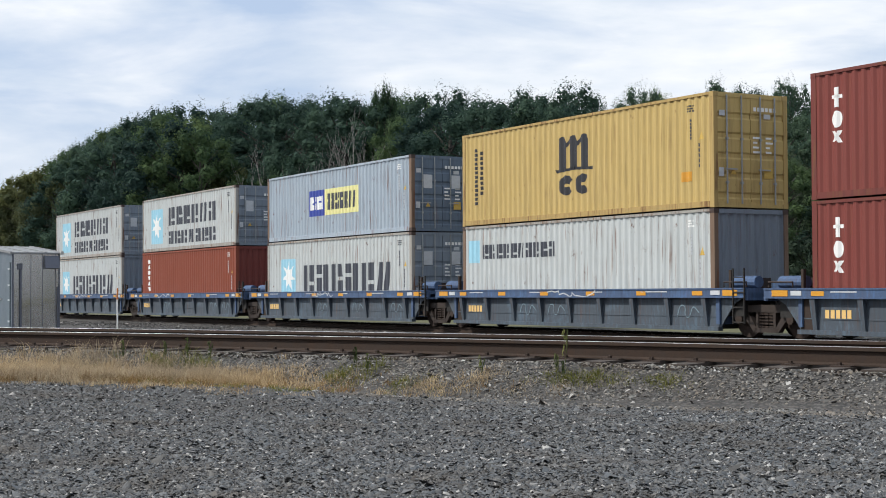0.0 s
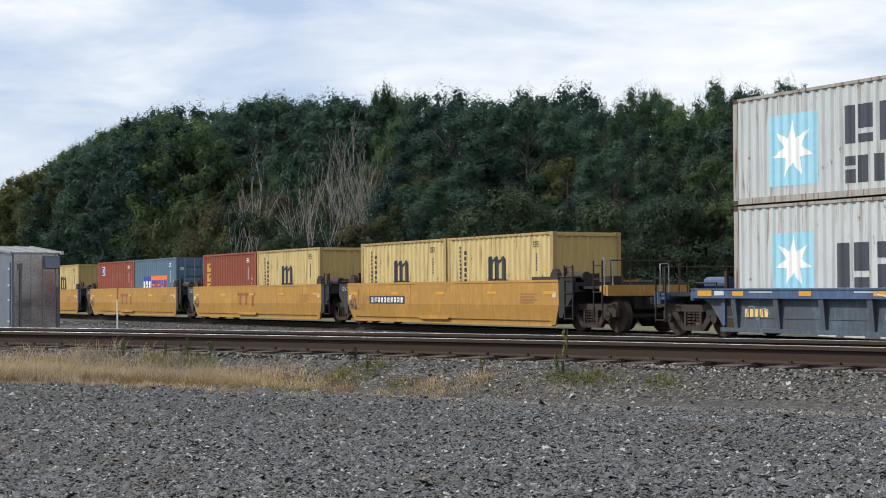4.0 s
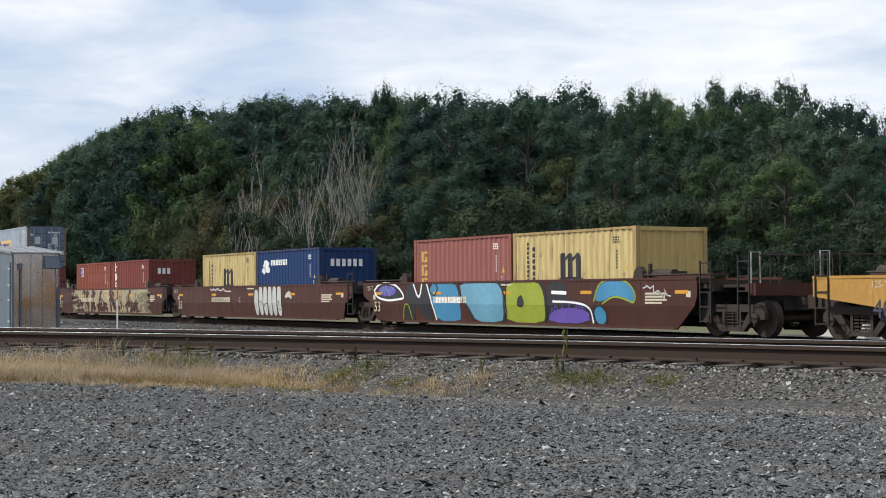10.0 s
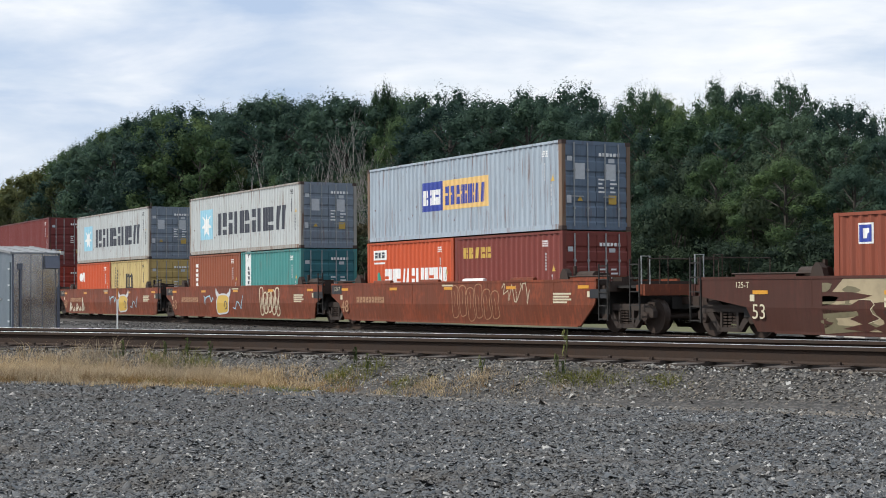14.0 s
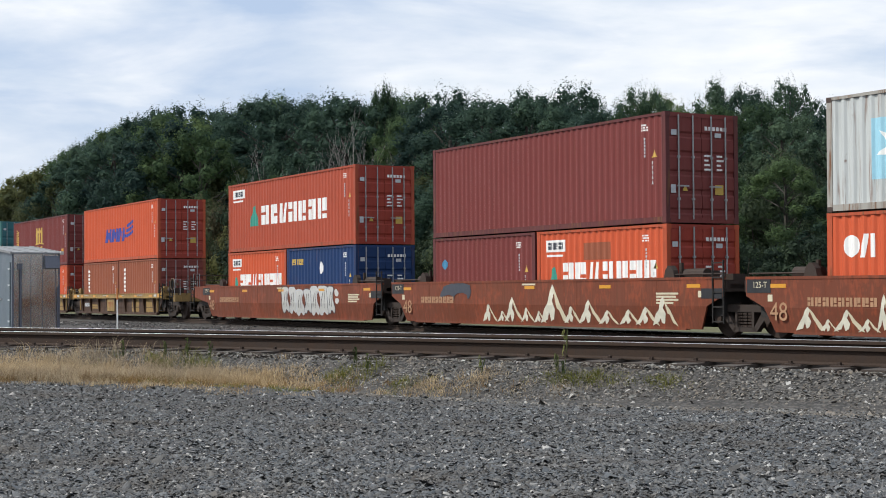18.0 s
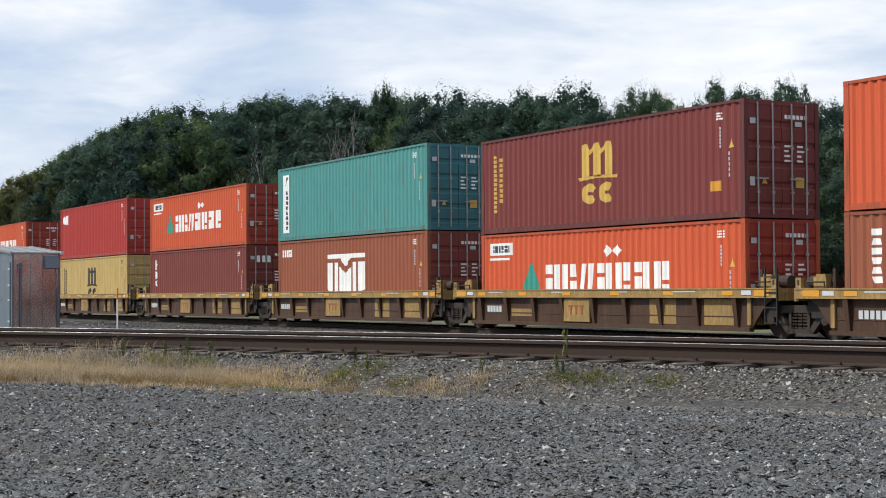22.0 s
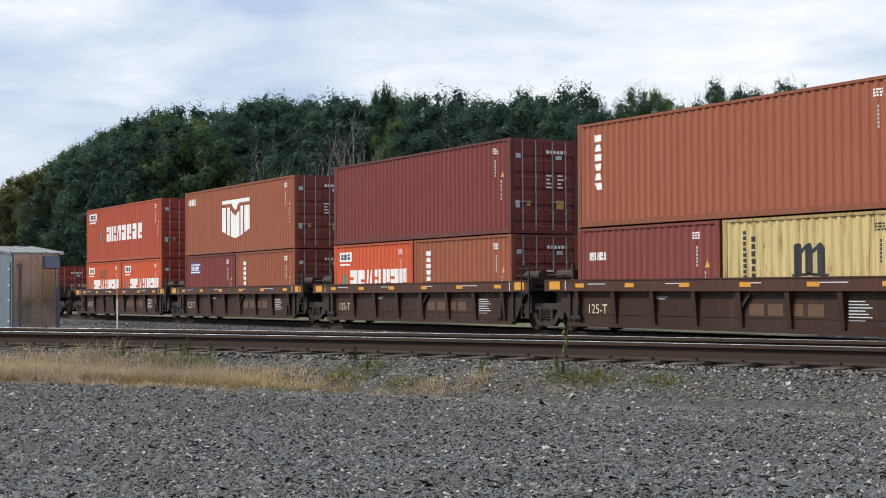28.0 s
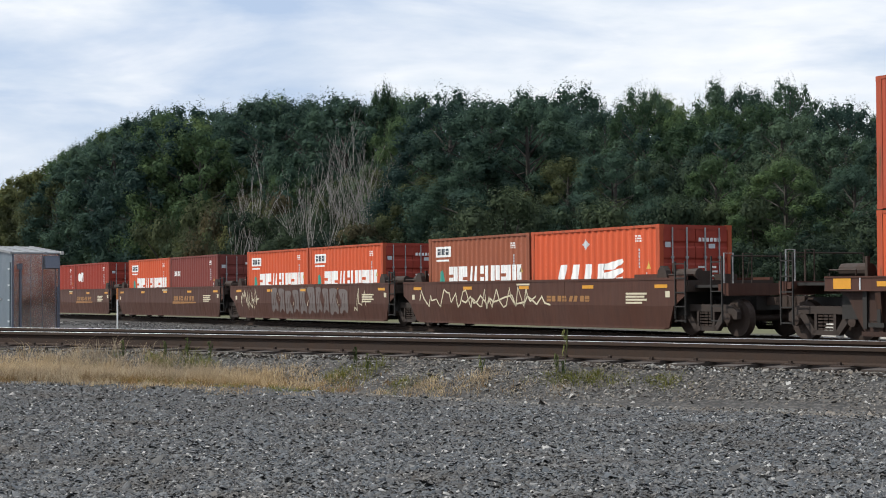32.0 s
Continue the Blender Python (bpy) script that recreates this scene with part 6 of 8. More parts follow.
        for k, sx in enumerate((-1, 1)):
            hp = round_off([(x + sx * 0.35, 1.12), (x + sx * 0.72, 0.98), (x + sx * 0.88, 1.2), (x + sx * 0.84, 1.45), (x + sx * 0.66, 1.22)])
            on_skin("spray_fill", [hp], LABEL_GREY, car, ("hF", x, k), 0.011)
        on_skin("spray_outline", strokes(round_off([(x + 0.1, 0.6), (x + 0.2, 0.85), (x + 0.42, 0.8), (x + 0.4, 0.55), (x + 0.15, 0.5)], False), 0.05), CHARCOAL_PAINT, car, ("hG", x), 0.012)
        on_skin("spray_tag", scribble(x - 2.3, x - 1.1, 0.5, 1.2, 9, 0.05, 6) + scribble(x + 1.1, x + 2.4, 0.45, 1.2, 8, 0.04, 7), SKYBLUE_PAINT, car, ("hC", x))
        if kind == "yellow_head":
            bubbles(car, 2.6, 4.6, 5, CREAM_PAINT, 0.06, "hH", 8)
        else:
            peaks(car, ((-6.5, 0.55, 0.5), (-5.9, 0.28, 0.3), (-5.3, 0.5, 0.5), (-4.7, 0.3, 0.35), (-4.2, 0.85, 0.3)), "hD")
    elif kind == "grey_loops":
        bubbles(car, 0.2, 3.1, 6, SAND_PAINT, 0.026, "lA", 5)
        on_skin("spray_tag", scribble(3.2, 4.9, 0.75, 1.42, 26, 0.026, 5), CREAM_PAINT, car, "lB")
    elif kind == "white_smears":
        for i, (x0, x1) in enumerate(((-6.1, -5.4), (-5.45, -4.8), (-4.85, -4.1))):
            p = round_off([(x0, 0.75), (x0 + 0.05, 1.12), (0.5 * (x0 + x1), 1.22 + 0.08 * i), (x1, 1.05), (x1 + 0.04, 0.4), (0.5 * (x0 + x1) + 0.1, 0.24), (x0 + 0.22, 0.34)])
            on_skin("spray_fill", [p], SMEAR_PAINT, car, ("wA", i), 0.004 + 0.0005 * i)
            on_skin("spray_outline", strokes(p + p[:1], 0.022), OXIDE_LETTER, car, ("wB", i), 0.008)
        for i, (z0, z1) in enumerate(((0.98, 1.45), (0.24, 0.96))):
            p = round_off([(-3.5, z0 + 0.1), (-3.45, z1), (-2.9, z1), (-2.75, 0.5 * (z0 + z1)), (-2.95, z0), (-3.3, z0)])
            on_skin("spray_fill", [p], SMEAR_PAINT, car, ("wC", i), 0.004)
            on_skin("spray_outline", strokes(p + p[:1], 0.04), CHARCOAL_PAINT, car, ("wD", i), 0.008)
        on_skin("spray_fill", [[(-2.75, 0.3), (-2.45, 0.28), (-2.5, 1.45), (-2.7, 1.45)]], LABEL_GREY, car, "wE", 0.005)
    elif kind == "pale_tags":
        on_skin("spray_tag", scribble(-6.3, 0.6, 0.62, 1.28, 40, 0.045, 9) + scribble(-3.6, 1.4, 0.75, 1.05, 22, 0.05, 10), CREAM_PAINT, car, "tA")
        on_skin("faded_name", word(1.2, 3.3, 0.86, 1.02, 4, 3), FADED_LETTER, car, "tB")
    elif kind == "faded_name":
        on_skin("faded_stripe", [[(1.0, 0.70), (4.0, 0.74), (4.1, 0.80), (1.05, 0.82)]], FADED_LETTER, car, "nC")
        on_skin("faded_name", word(1.2, 3.8, 0.86, 1.06, 4, 3), FADED_LETTER, car, "nB")
    elif kind == "orange_tag":
        on_skin("spray_tag", scribble(0.4, 2.4, 0.35, 1.2, 16, 0.06, 13), LABEL_GREY, car, "oT")


# The consist from the front. Middle of the load, joint length, body, free ends, lower loads, upper load, sign on the side, spray paint.
CONSIST = (
    # blue five-unit car with deep sills
    (-19.44, "blue", 0, 0, (("maroon", "side_name", HC),), ("maroon", "side_name", HC), "", ""),
    (-35.03, "blue", 0, 0, (("grey", "grey_small_name", HC, False),), ("yellow", "three_bars", HC), "", ""),
    (-50.61, "blue", 0, 0, (("grey", "grey_low_name", HC),), ("blue-grey", "two_panels", STD), "", ""),
    (-66.20, "blue", 0, 0, (("rust-red", "tall_column", HC, False),), ("grey", "grey_two_names", STD), "", ""),
    (-81.70, "blue", 0, 1, (("grey", "grey_low_name", HC, False),), ("grey", "grey_two_names", STD), "", ""),
    # yellow smooth-sided car, single layer of short containers
    (-101.75, "yellow", 1, 0, (("pale yellow", "three_bars_small", STD), ("pale yellow", "three_bars_small", STD)), None, "40", ""),
    (-117.45, "yellow", 0, 0, (("rust-red", "gold_column", STD), ("pale yellow", "three_bars_small", STD)), None, "40", "block_name"),
    (-133.15, "yellow", 0, 0, (("rust-red", "badge_small", STD), ("slate-blue", "two_panels_small", STD)), None, "40", "block_name"),
    (-148.98, "yellow", 0, 0, (("rust-red", "tall_column_small", STD), ("pale yellow", "three_bars_small", STD)), None, "40", "white_smears"),
    (-164.78, "yellow", 0, 1, (("pale yellow", "smeared", STD), ("pink", "patch", STD)), None, "40", ""),
    # brown three-unit car with long wells
    (-186.68, "brown", 1, 0, (("pink", "gold_column", STD), ("pale yellow", "three_bars_small", STD)), None, "53", "bright_piece"),
    (-206.35, "brown", 0, 0, (("pale yellow", "three_bars_small", STD), ("navy-blue", "horse", STD)), None, "53", "pale_fingers"),
    (-225.96, "brown", 0, 1, (("rust-red", "badge_small", STD), ("maroon", "side_name_small", STD)), None, "53", "camouflage"),
    # orange five-unit car
    (-248.89, "orange", 1, 0, (("orange", "triangle_name_small", STD), ("maroon", "yellow_name", STD)), ("blue-grey", "two_panels_amber", STD), "48", "grey_loops"),
    (-266.80, "orange", 0, 0, (("brown", "tall_column_small", STD), ("teal", "white_box", STD)), ("grey", "grey_name", STD), "48", "yellow_head"),
    (-284.70, "orange", 0, 0, (("orange", "white_short", STD), ("pale yellow", "three_bars_small", STD)), ("grey", "grey_name", STD), "48", "yellow_head_far"),
    (-302.68, "orange", 0, 0, (("plum", "dot", STD), ("orange", "triangle_name_small_patched", STD)), ("plum", "", HC), "48", "white_peaks"),
    (-320.58, "orange", 0, 1, (("orange", "triangle_name_small", STD), ("navy-blue", "amber_name", STD)), ("vermilion", "triangle_name", HC), "48", "silver_piece"),
    # tan-silled five-unit car
    (-341.88, "tan", 1, 0, (("brown", "tall_column_small", STD), ("brown", "tall_column_small", STD)), ("orange", "slanted_blue", HC), "", ""),
    (-357.36, "tan", 0, 0, (("orange", "triangle_name_bold", STD),), ("plum", "three_bars_gold", HC), "", ""),
    (-372.98, "tan", 0, 0, (("brown", "crown", HC),), ("teal", "white_box", HC), "", ""),
    (-388.51, "tan", 0, 0, (("maroon", "side_name", HC),), ("orange", "triangle_name_bold", STD), "", ""),
    (-404.28, "tan", 0, 1, (("yellow", "three_bars", HC),), ("crimson", "white_short_high", HC), "", ""),
    # dark brown five-unit car
    (-424.32, "dark", 1, 0, (("orange", "triangle_name_small", STD), ("maroon", "blue_badge", STD)), ("orange", "triangle_name", HC), "125-T", ""),
    (-439.97, "dark", 0, 0, (("maroon", "white_small", STD), ("pale yellow", "three_bars_small", STD)), ("brown", "tall_column", HC), "125-T", ""),
    (-455.67, "dark", 0, 0, (("orange", "triangle_name_small", STD), ("brown", "tall_column_small", STD)), ("plum", "", HC), "125-T", ""),
    (-471.43, "dark", 0, 0, (("plum", "blue_badge", STD), ("brown", "tall_column_small", STD)), ("brown", "crown", HC), "125-T", ""),
    (-486.92, "dark", 0, 1, (("orange", "triangle_name_small_patched", STD), ("orange", "triangle_name_small", STD)), ("vermilion", "triangle_name_worn", HC), "125-T", ""),
    # umber smooth-sided car
    (-506.70, "umber", 1, 0, (("brown", "triangle_name_small", STD), ("orange", "slanted_white_small", STD)), None, "", "pale_tags"),
    (-522.20, "umber", 0, 0, (("orange", "triangle_name_small", STD), ("orange", "triangle_name_small", STD)), None, "", "pale_blocks"),
    (-537.80, "umber", 0, 0, (("orange", "triangle_name_small", STD), ("maroon", "white_small", STD)), None, "", "faded_name"),
    (-553.40, "umber", 0, 0, (("red", "white_short_high", STD), ("red", "white_short", STD)), None, "", "faded_name"),
)


def build_train():
    names = {"blue": "blue well car with deep sills and grey ribs", "tan": "tan-silled well car with rusty ribs", "dark": "dark brown well car with ribbed sides", "yellow": "yellow smooth-sided well car with dark grey ends",
             "brown": "brown smooth-sided well car", "orange": "faded orange-red smooth-sided well car", "umber": "umber smooth-sided well car"}
    extra = {"bright_piece": " under blue and lime spray paint", "camouflage": " covered in cream and brown spray paint", "pale_fingers": " with pale sprayed fingers", "silver_piece": " with silver sprayed letters",
             "white_peaks": " with white sprayed peaks", "yellow_head": " with a sprayed yellow head", "yellow_head_far": " with a sprayed yellow head", "grey_loops": " with cream sprayed loops", "white_smears": " with white smears",
             "pale_tags": " with pale sprayed tags", "pale_blocks": " with pale sprayed blocks"}
    for x, kind, ff, rf, lower, upper, sign, spray in CONSIST:
        jh = {"brown": 3.66, "orange": 2.83}.get(kind, 1.68)
        text = names[kind] + extra.get(spray, "")
        if kind in ("blue", "tan"):
            sill, panel = (BLUE_CAR, BLUE_PANEL) if kind == "blue" else (TAN_SILL, RUSTY_PANEL)
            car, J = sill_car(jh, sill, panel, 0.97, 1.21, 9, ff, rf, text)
            for i in range(5):
                part("car_number", boxes("car_number", [(0, 0.12, -1.308, -1.302, 0.50, 0.72)], AMBER_PAINT if kind == "blue" else LABEL_GREY), car, (-5.62 + 0.17 * i, 0, 0))
            if kind == "blue":
                part("rust_patch", boxes("rust_patch", [(-6.40, -5.98, -1.306, -1.301, 0.26, 0.96)], STEEL_RUST), car, label="rusted end of the side sheet")
                rs = random.Random(int(-x))
                x0 = rs.uniform(-4.0, 1.5)
                decal("spray_tag", scribble(x0, x0 + rs.uniform(1.4, 2.6), 0.99, 1.17, 18, 0.03, int(-x)), LABEL_GREY, car, ("tag", x), lambda a, b: -1.457, proud=0.012)
                if rs.random() < 0.8:
                    for bay in rs.sample(range(8), 3):
                        c0 = -5.9 + 1.475 * bay + 0.3
                        loop = round_off([(c0, 0.48), (c0 + 0.12, 0.8), (c0 + 0.34, 0.76), (c0 + 0.30, 0.5), (c0 + 0.5, 0.46), (c0 + 0.62, 0.8), (c0 + 0.86, 0.6)], False)
                        decal("spray_tag", strokes(loop, 0.028), FADED_TEAL, car, ("tag2", x, bay), lambda a, b: -1.302, proud=0.01)
            else:
                for k, bay in enumerate((3.0, -3.7, 5.2)):
                    part("painted_bay", boxes("painted_bay", [(-0.55, 0.55, -1.307, -1.301, 0.30 + 0.12 * (k % 2), 0.94 - 0.3 * (k % 2))], TAN_SILL, k % 2), car, (bay, 0, 0), label="tan painted panel between ribs")
                for q in (-1, 1):
                    lug = part("lifting_lug", boxes("lifting_lug", [(-0.09, 0.09, -1.46, -1.36, 0.0, 0.24)], TAN_SILL), car, (q * (J - 0.48), 0, 1.21), label="upright tan lifting lug with a slot")
                    # Dark plate laid on the lug's face paints the shade of an open slot.
                    part("slot", boxes("slot", [(-0.03, 0.03, -1.464, -1.459, 0.07, 0.18)], STEEL_DARK), lug)
                    part("guide_block", boxes("guide_block", [(-0.20, 0.20, -1.25, -0.9, 0.0, 0.26), (-0.14, 0.14, -1.22, -0.95, 0.26, 0.32)], TAN_SILL), car, (q * (J - 0.95), 0, 1.21), label="tan container guide block")
                part("name_panel", boxes("name_panel", [(-0.62, 0.62, -1.40, -1.36, 0.30, 0.95)], TAN_SILL), car, (-0.74, 0, 0), label="tan panel with a faded oxide-red name")
                for i in range(3):
                    part("block_name", boxes("block_name", [(0.05, 0.14, -1.406, -1.401, 0.5, 0.70), (-0.02, 0.20, -1.406, -1.401, 0.705, 0.76)], OXIDE_LETTER), car, (-1.10 + 0.26 * i, 0, 0))
        elif kind == "dark":
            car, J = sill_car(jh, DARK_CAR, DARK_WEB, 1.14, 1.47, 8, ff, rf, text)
            stencil("125-T", -5.55, 0.52, 0.28, -1.312, CREAM_PAINT, car)
            for i in range(4):
                part("faded_name", boxes("faded_name", [(0, 0.52, -1.308, -1.302, 0.56, 0.84)], FAINT_LETTER), car, (1.1 + 0.66 * i, 0, 0))
            part("small_writing", boxes("small_writing", [(4.35, 4.35 + 0.5 + 0.1 * (i % 3), -1.307, -1.302, 0.9 - 0.07 * i, 0.925 - 0.07 * i) for i in range(7)] + [(-2.6, -2.0, -1.307, -1.302, 0.98, 1.0), (-2.6, -2.1, -1.307, -1.302, 0.93, 0.95)], LABEL_GREY), car)
            part("lever_bracket", extrude_xz("lever_bracket", [[(-0.28, 1.06), (-0.2, 1.06), (0.02, 0.82), (0.3, 1.06), (0.38, 1.06), (0.06, 0.72), (-0.04, 0.72)]], -1.38, -1.32, STEEL_DARK, "lb"), car, (0.85, 0, 0))
            part("stirrup", boxes("stirrup", [(5.4, 5.8, -1.42, -1.32, 0.36, 0.46), (5.7, 5.8, -1.42, -1.32, 0.46, 0.7)], STEEL_DARK), car)
            part("stirrup", boxes("stirrup", [(-6.2, -5.75, -1.42, -1.32, 0.36, 0.46), (-5.95, -5.85, -1.42, -1.32, 0.46, 0.75)], STEEL_DARK, "r"), car)
        else:
            body = {"yellow": YELLOW_CAR, "brown": BROWN_CAR, "orange": ORANGE_CAR, "umber": DARK_CAR}[kind]
            car, J = smooth_car(jh, body, GREY_BRACKET if kind == "yellow" else body, ff, rf, text, FADED_LETTER if kind == "yellow" else CREAM_PAINT)
            a = J - 0.85 if jh < 2 else J - 1.0
            if sign:
                zb, hb, ink = {"yellow": (0.57, 0.42, CHARCOAL_PAINT), "brown": (0.49, 0.36, CREAM_PAINT), "orange": (0.46, 0.44, SAND_PAINT)}[kind]
                stencil(sign, -J + (0.66 if kind == "yellow" and rf else 1.2), zb, hb, -1.462, ink, car)
                stencil("125-T", -J + 0.62, 1.22, 0.15, -1.466, CREAM_PAINT, car)
                if kind == "orange":
                    part("dark_panel", boxes("dark_panel", [(-J + 0.42, -J + 1.24, -1.463, -1.456, 1.10, 1.44), (J - 1.2, J - 0.42, -1.463, -1.456, 0.95, 1.2)], GREY_BRACKET, J), car, label="dark grey painted corner")
            if spray == "block_name" or kind == "yellow":
                if spray:
                    on_skin("block_name", [[[(-1.30 + 0.66 * i, 0.66), (-1.10 + 0.66 * i, 0.66), (-1.06 + 0.66 * i, 1.06), (-1.26 + 0.66 * i, 1.06)], rect(-1.50 + 0.66 * i, -0.90 + 0.66 * i, 1.065, 1.18)] for i in range(3)], OXIDE_LETTER, car, "ttl")
                else:
                    on_skin("stencil_panel", [rect(-5.0, -2.42, 0.765, 1.03)], BLACK_PAINT, car, "ttp")
                    on_skin("car_number", word(-4.85, -2.55, 0.81, 0.98, 10, 2, 0.62), WHITE_PAINT, car, "ttn", 0.008)
                    on_skin("spray_outline", scribble(-6.75, -4.95, 0.5, 1.36, 26, 0.022, 44), FADED_LETTER, car, "tts", 0.010)
            elif kind in ("brown", "orange"):
                n0 = -4.4 if kind == "brown" else -6.5
                on_skin("car_number", word(n0, n0 + 2.1, 0.80, 1.0, 9, 3), CREAM_PAINT if kind == "brown" else SAND_PAINT, car, ("num", kind), 0.012)
            graffiti(spray, car, J)
        TRAIN.append((car, x, 0.0))
        z = 0.30
        if len(lower) == 1:
            c, marks, h, *d = lower[0]
            load(x, z, FT40, h, c, marks, names[kind].split(" with")[0], doors=not d)
            z += h + 0.022
        else:
            for k, (c, marks, h) in enumerate(lower):
                load(x + (-1, 1)[k] * (FT20 / 2 + 0.055), z, FT20, h, c, marks, names[kind].split(" with")[0], doors=not (c in ("pale yellow", "pink") and kind in ("yellow", "brown")))
            z += STD + 0.022
        if upper:
            c, marks, h = upper
            load(x, z, FT40, h, c, marks, "")


build_train()


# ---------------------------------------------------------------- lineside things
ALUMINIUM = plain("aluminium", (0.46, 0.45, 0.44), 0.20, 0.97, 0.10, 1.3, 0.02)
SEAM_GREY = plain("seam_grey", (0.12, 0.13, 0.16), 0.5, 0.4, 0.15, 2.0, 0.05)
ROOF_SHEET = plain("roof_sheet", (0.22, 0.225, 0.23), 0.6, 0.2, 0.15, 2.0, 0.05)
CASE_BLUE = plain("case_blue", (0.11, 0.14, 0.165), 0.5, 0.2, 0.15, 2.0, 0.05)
CONCRETE = plain("concrete", (0.50, 0.49, 0.46), 0.9, 0.0, 0.2, 3.0, 0.3)
POST_ORANGE = plain("post_orange", (0.55, 0.20, 0.05), 0.6)


def build_signal_case():
    """The metal signal case: plain sheet walls under a roof that rises to the back."""
    root = tagged(new("signal_case"), "dull aluminium railway signal case with a sloping sheet roof", "signal hut")
    root.location = (-46.1, -13.46, -0.22)
    w, l, h, up = 1.44, 3.6, 2.56, 0.27
    y0, y1 = -w / 2, w / 2
    part("base", boxes("base", [(-l - 0.1, 0.1, y0 - 0.1, y1 + 0.1, -0.1, 0.08)], CONCRETE), root, label="concrete base slab")
    part("wall", boxes("wall", [(-0.04, 0.0, y0, y1, 0.08, h)], ALUMINIUM, "e"), root)
    part("wall", boxes("wall", [(-l, -l + 0.04, y0, y1, 0.08, h + up)], ALUMINIUM, "w"), root)
    for k, y in enumerate((y0, y1 - 0.04)):
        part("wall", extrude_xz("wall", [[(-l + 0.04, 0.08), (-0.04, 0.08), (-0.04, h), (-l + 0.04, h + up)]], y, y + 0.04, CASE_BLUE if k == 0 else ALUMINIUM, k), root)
    for y in (-0.16, 0.19, 0.59):
        part("panel_seam", boxes("panel_seam", [(0.0, 0.006, -0.008, 0.008, 0.1, h)], SEAM_GREY), root, (0, y, 0))
    part("corner_trim", boxes("corner_trim", [(-0.05, 0.012, y0 - 0.012, y0 + 0.04, 0.08, h)], SEAM_GREY), root)
    part("corner_trim", boxes("corner_trim", [(-0.05, 0.012, y1 - 0.03, y1 + 0.012, 0.08, h)], SEAM_GREY, "b"), root)
    e, k = 0.08, up / l
    part("roof", extrude_xz("roof", [[(e, h - e * k), (e, h - e * k + 0.045), (-l - e, h + up + 0.05), (-l - e, h + up)]], y0 - e, y1 + e, ROOF_SHEET, "r"), root, label="pale sheet metal roof")
    for y in (y0 - e, -0.3, 0.25, y1 + e - 0.05):
        part("roof_batten", extrude_xz("roof_batten", [[(e, h - e * k + 0.045), (e, h - e * k + 0.07), (-l - e, h + up + 0.075), (-l - e, h + up + 0.05)]], 0, 0.05, ROOF_SHEET, "b"), root, (0, y, 0))
    part("vent_hood", raw("vent_hood", [(0, 0.24, 2.10), (0, 0.68, 2.10), (0, 0.68, 2.50), (0, 0.24, 2.50), (0.20, 0.24, 2.12), (0.20, 0.68, 2.12), (0.10, 0.68, 2.48), (0.10, 0.24, 2.48)], [(0, 1, 2, 3), (7, 6, 5, 4), (0, 4, 5, 1), (1, 5, 6, 2), (2, 6, 7, 3), (3, 7, 4, 0)], SEAM_GREY), root)
    part("conduit", tube("conduit", [(0.05, -0.48, 0.0), (0.05, -0.48, 2.1)], 0.035, SEAM_GREY, "c", 10), root, label="upright cable conduit")
    part("conduit_box", boxes("conduit_box", [(0.0, 0.10, -0.56, -0.44, 2.08, 2.26)], SEAM_GREY), root)
    part("conduit", tube("conduit", [(0.04, 0.66, 0.0), (0.04, 0.66, 1.55)], 0.025, SEAM_GREY, "d", 8), root)
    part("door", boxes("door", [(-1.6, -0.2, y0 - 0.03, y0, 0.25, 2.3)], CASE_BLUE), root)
    for z in (0.5, 1.15, 1.6, 2.1):
        part("hinge", boxes("hinge", [(-0.36, -0.16, y0 - 0.05, y0 - 0.028, -0.025, 0.025)], LABEL_GREY), root, (0, 0, z))
    part("door_handle", boxes("door_handle", [(-1.4, -1.2, y0 - 0.07, y0 - 0.03, 1.15, 1.21)], RAIL_HEAD), root)
    part("roof_lug", boxes("roof_lug", [(0.02, 0.12, y1, y1 + 0.1, h - 0.02, h + 0.08)], CONCRETE), root)


build_signal_case()


def build_marker_post():
    root = tagged(new("marker_post"), "slim white marker post with a faded orange top", "post")
    root.location = (-43.94, -11.6, -0.24)
    part("post", tube("post", [(0, 0, 0), (0, 0, 1.18)], 0.024, WHITE_PAINT, "post", 10), root)
    part("post_top", tube("post_top", [(0, 0, 1.18), (0, 0, 1.52)], 0.027, POST_ORANGE, "top", 10), root)


build_marker_post()


def build_blocks():
    """Pale concrete blocks lying along the far side of the main line."""
    me = boxes("concrete_block", [(-0.45, 0.45, -0.25, 0.25, 0, 0.34), (-0.38, 0.38, -0.2, 0.2, 0.34, 0.37)], CONCRETE)
    rnd = random.Random(8)
    for i in range(9):
        ob = tagged(new("concrete_block", me), "pale concrete block lying beside the main line", "concrete block", "blocks beside the line")
        x = -31.5 + i * 1.25 + rnd.uniform(-0.15, 0.15)
        ob.location = (x, 5.2 + rnd.uniform(-0.2, 0.2), float(ground_z(np.array([x]), np.array([5.2]))[0]))
        ob.rotation_euler = (0, 0, rnd.uniform(-0.25, 0.25))


build_blocks()


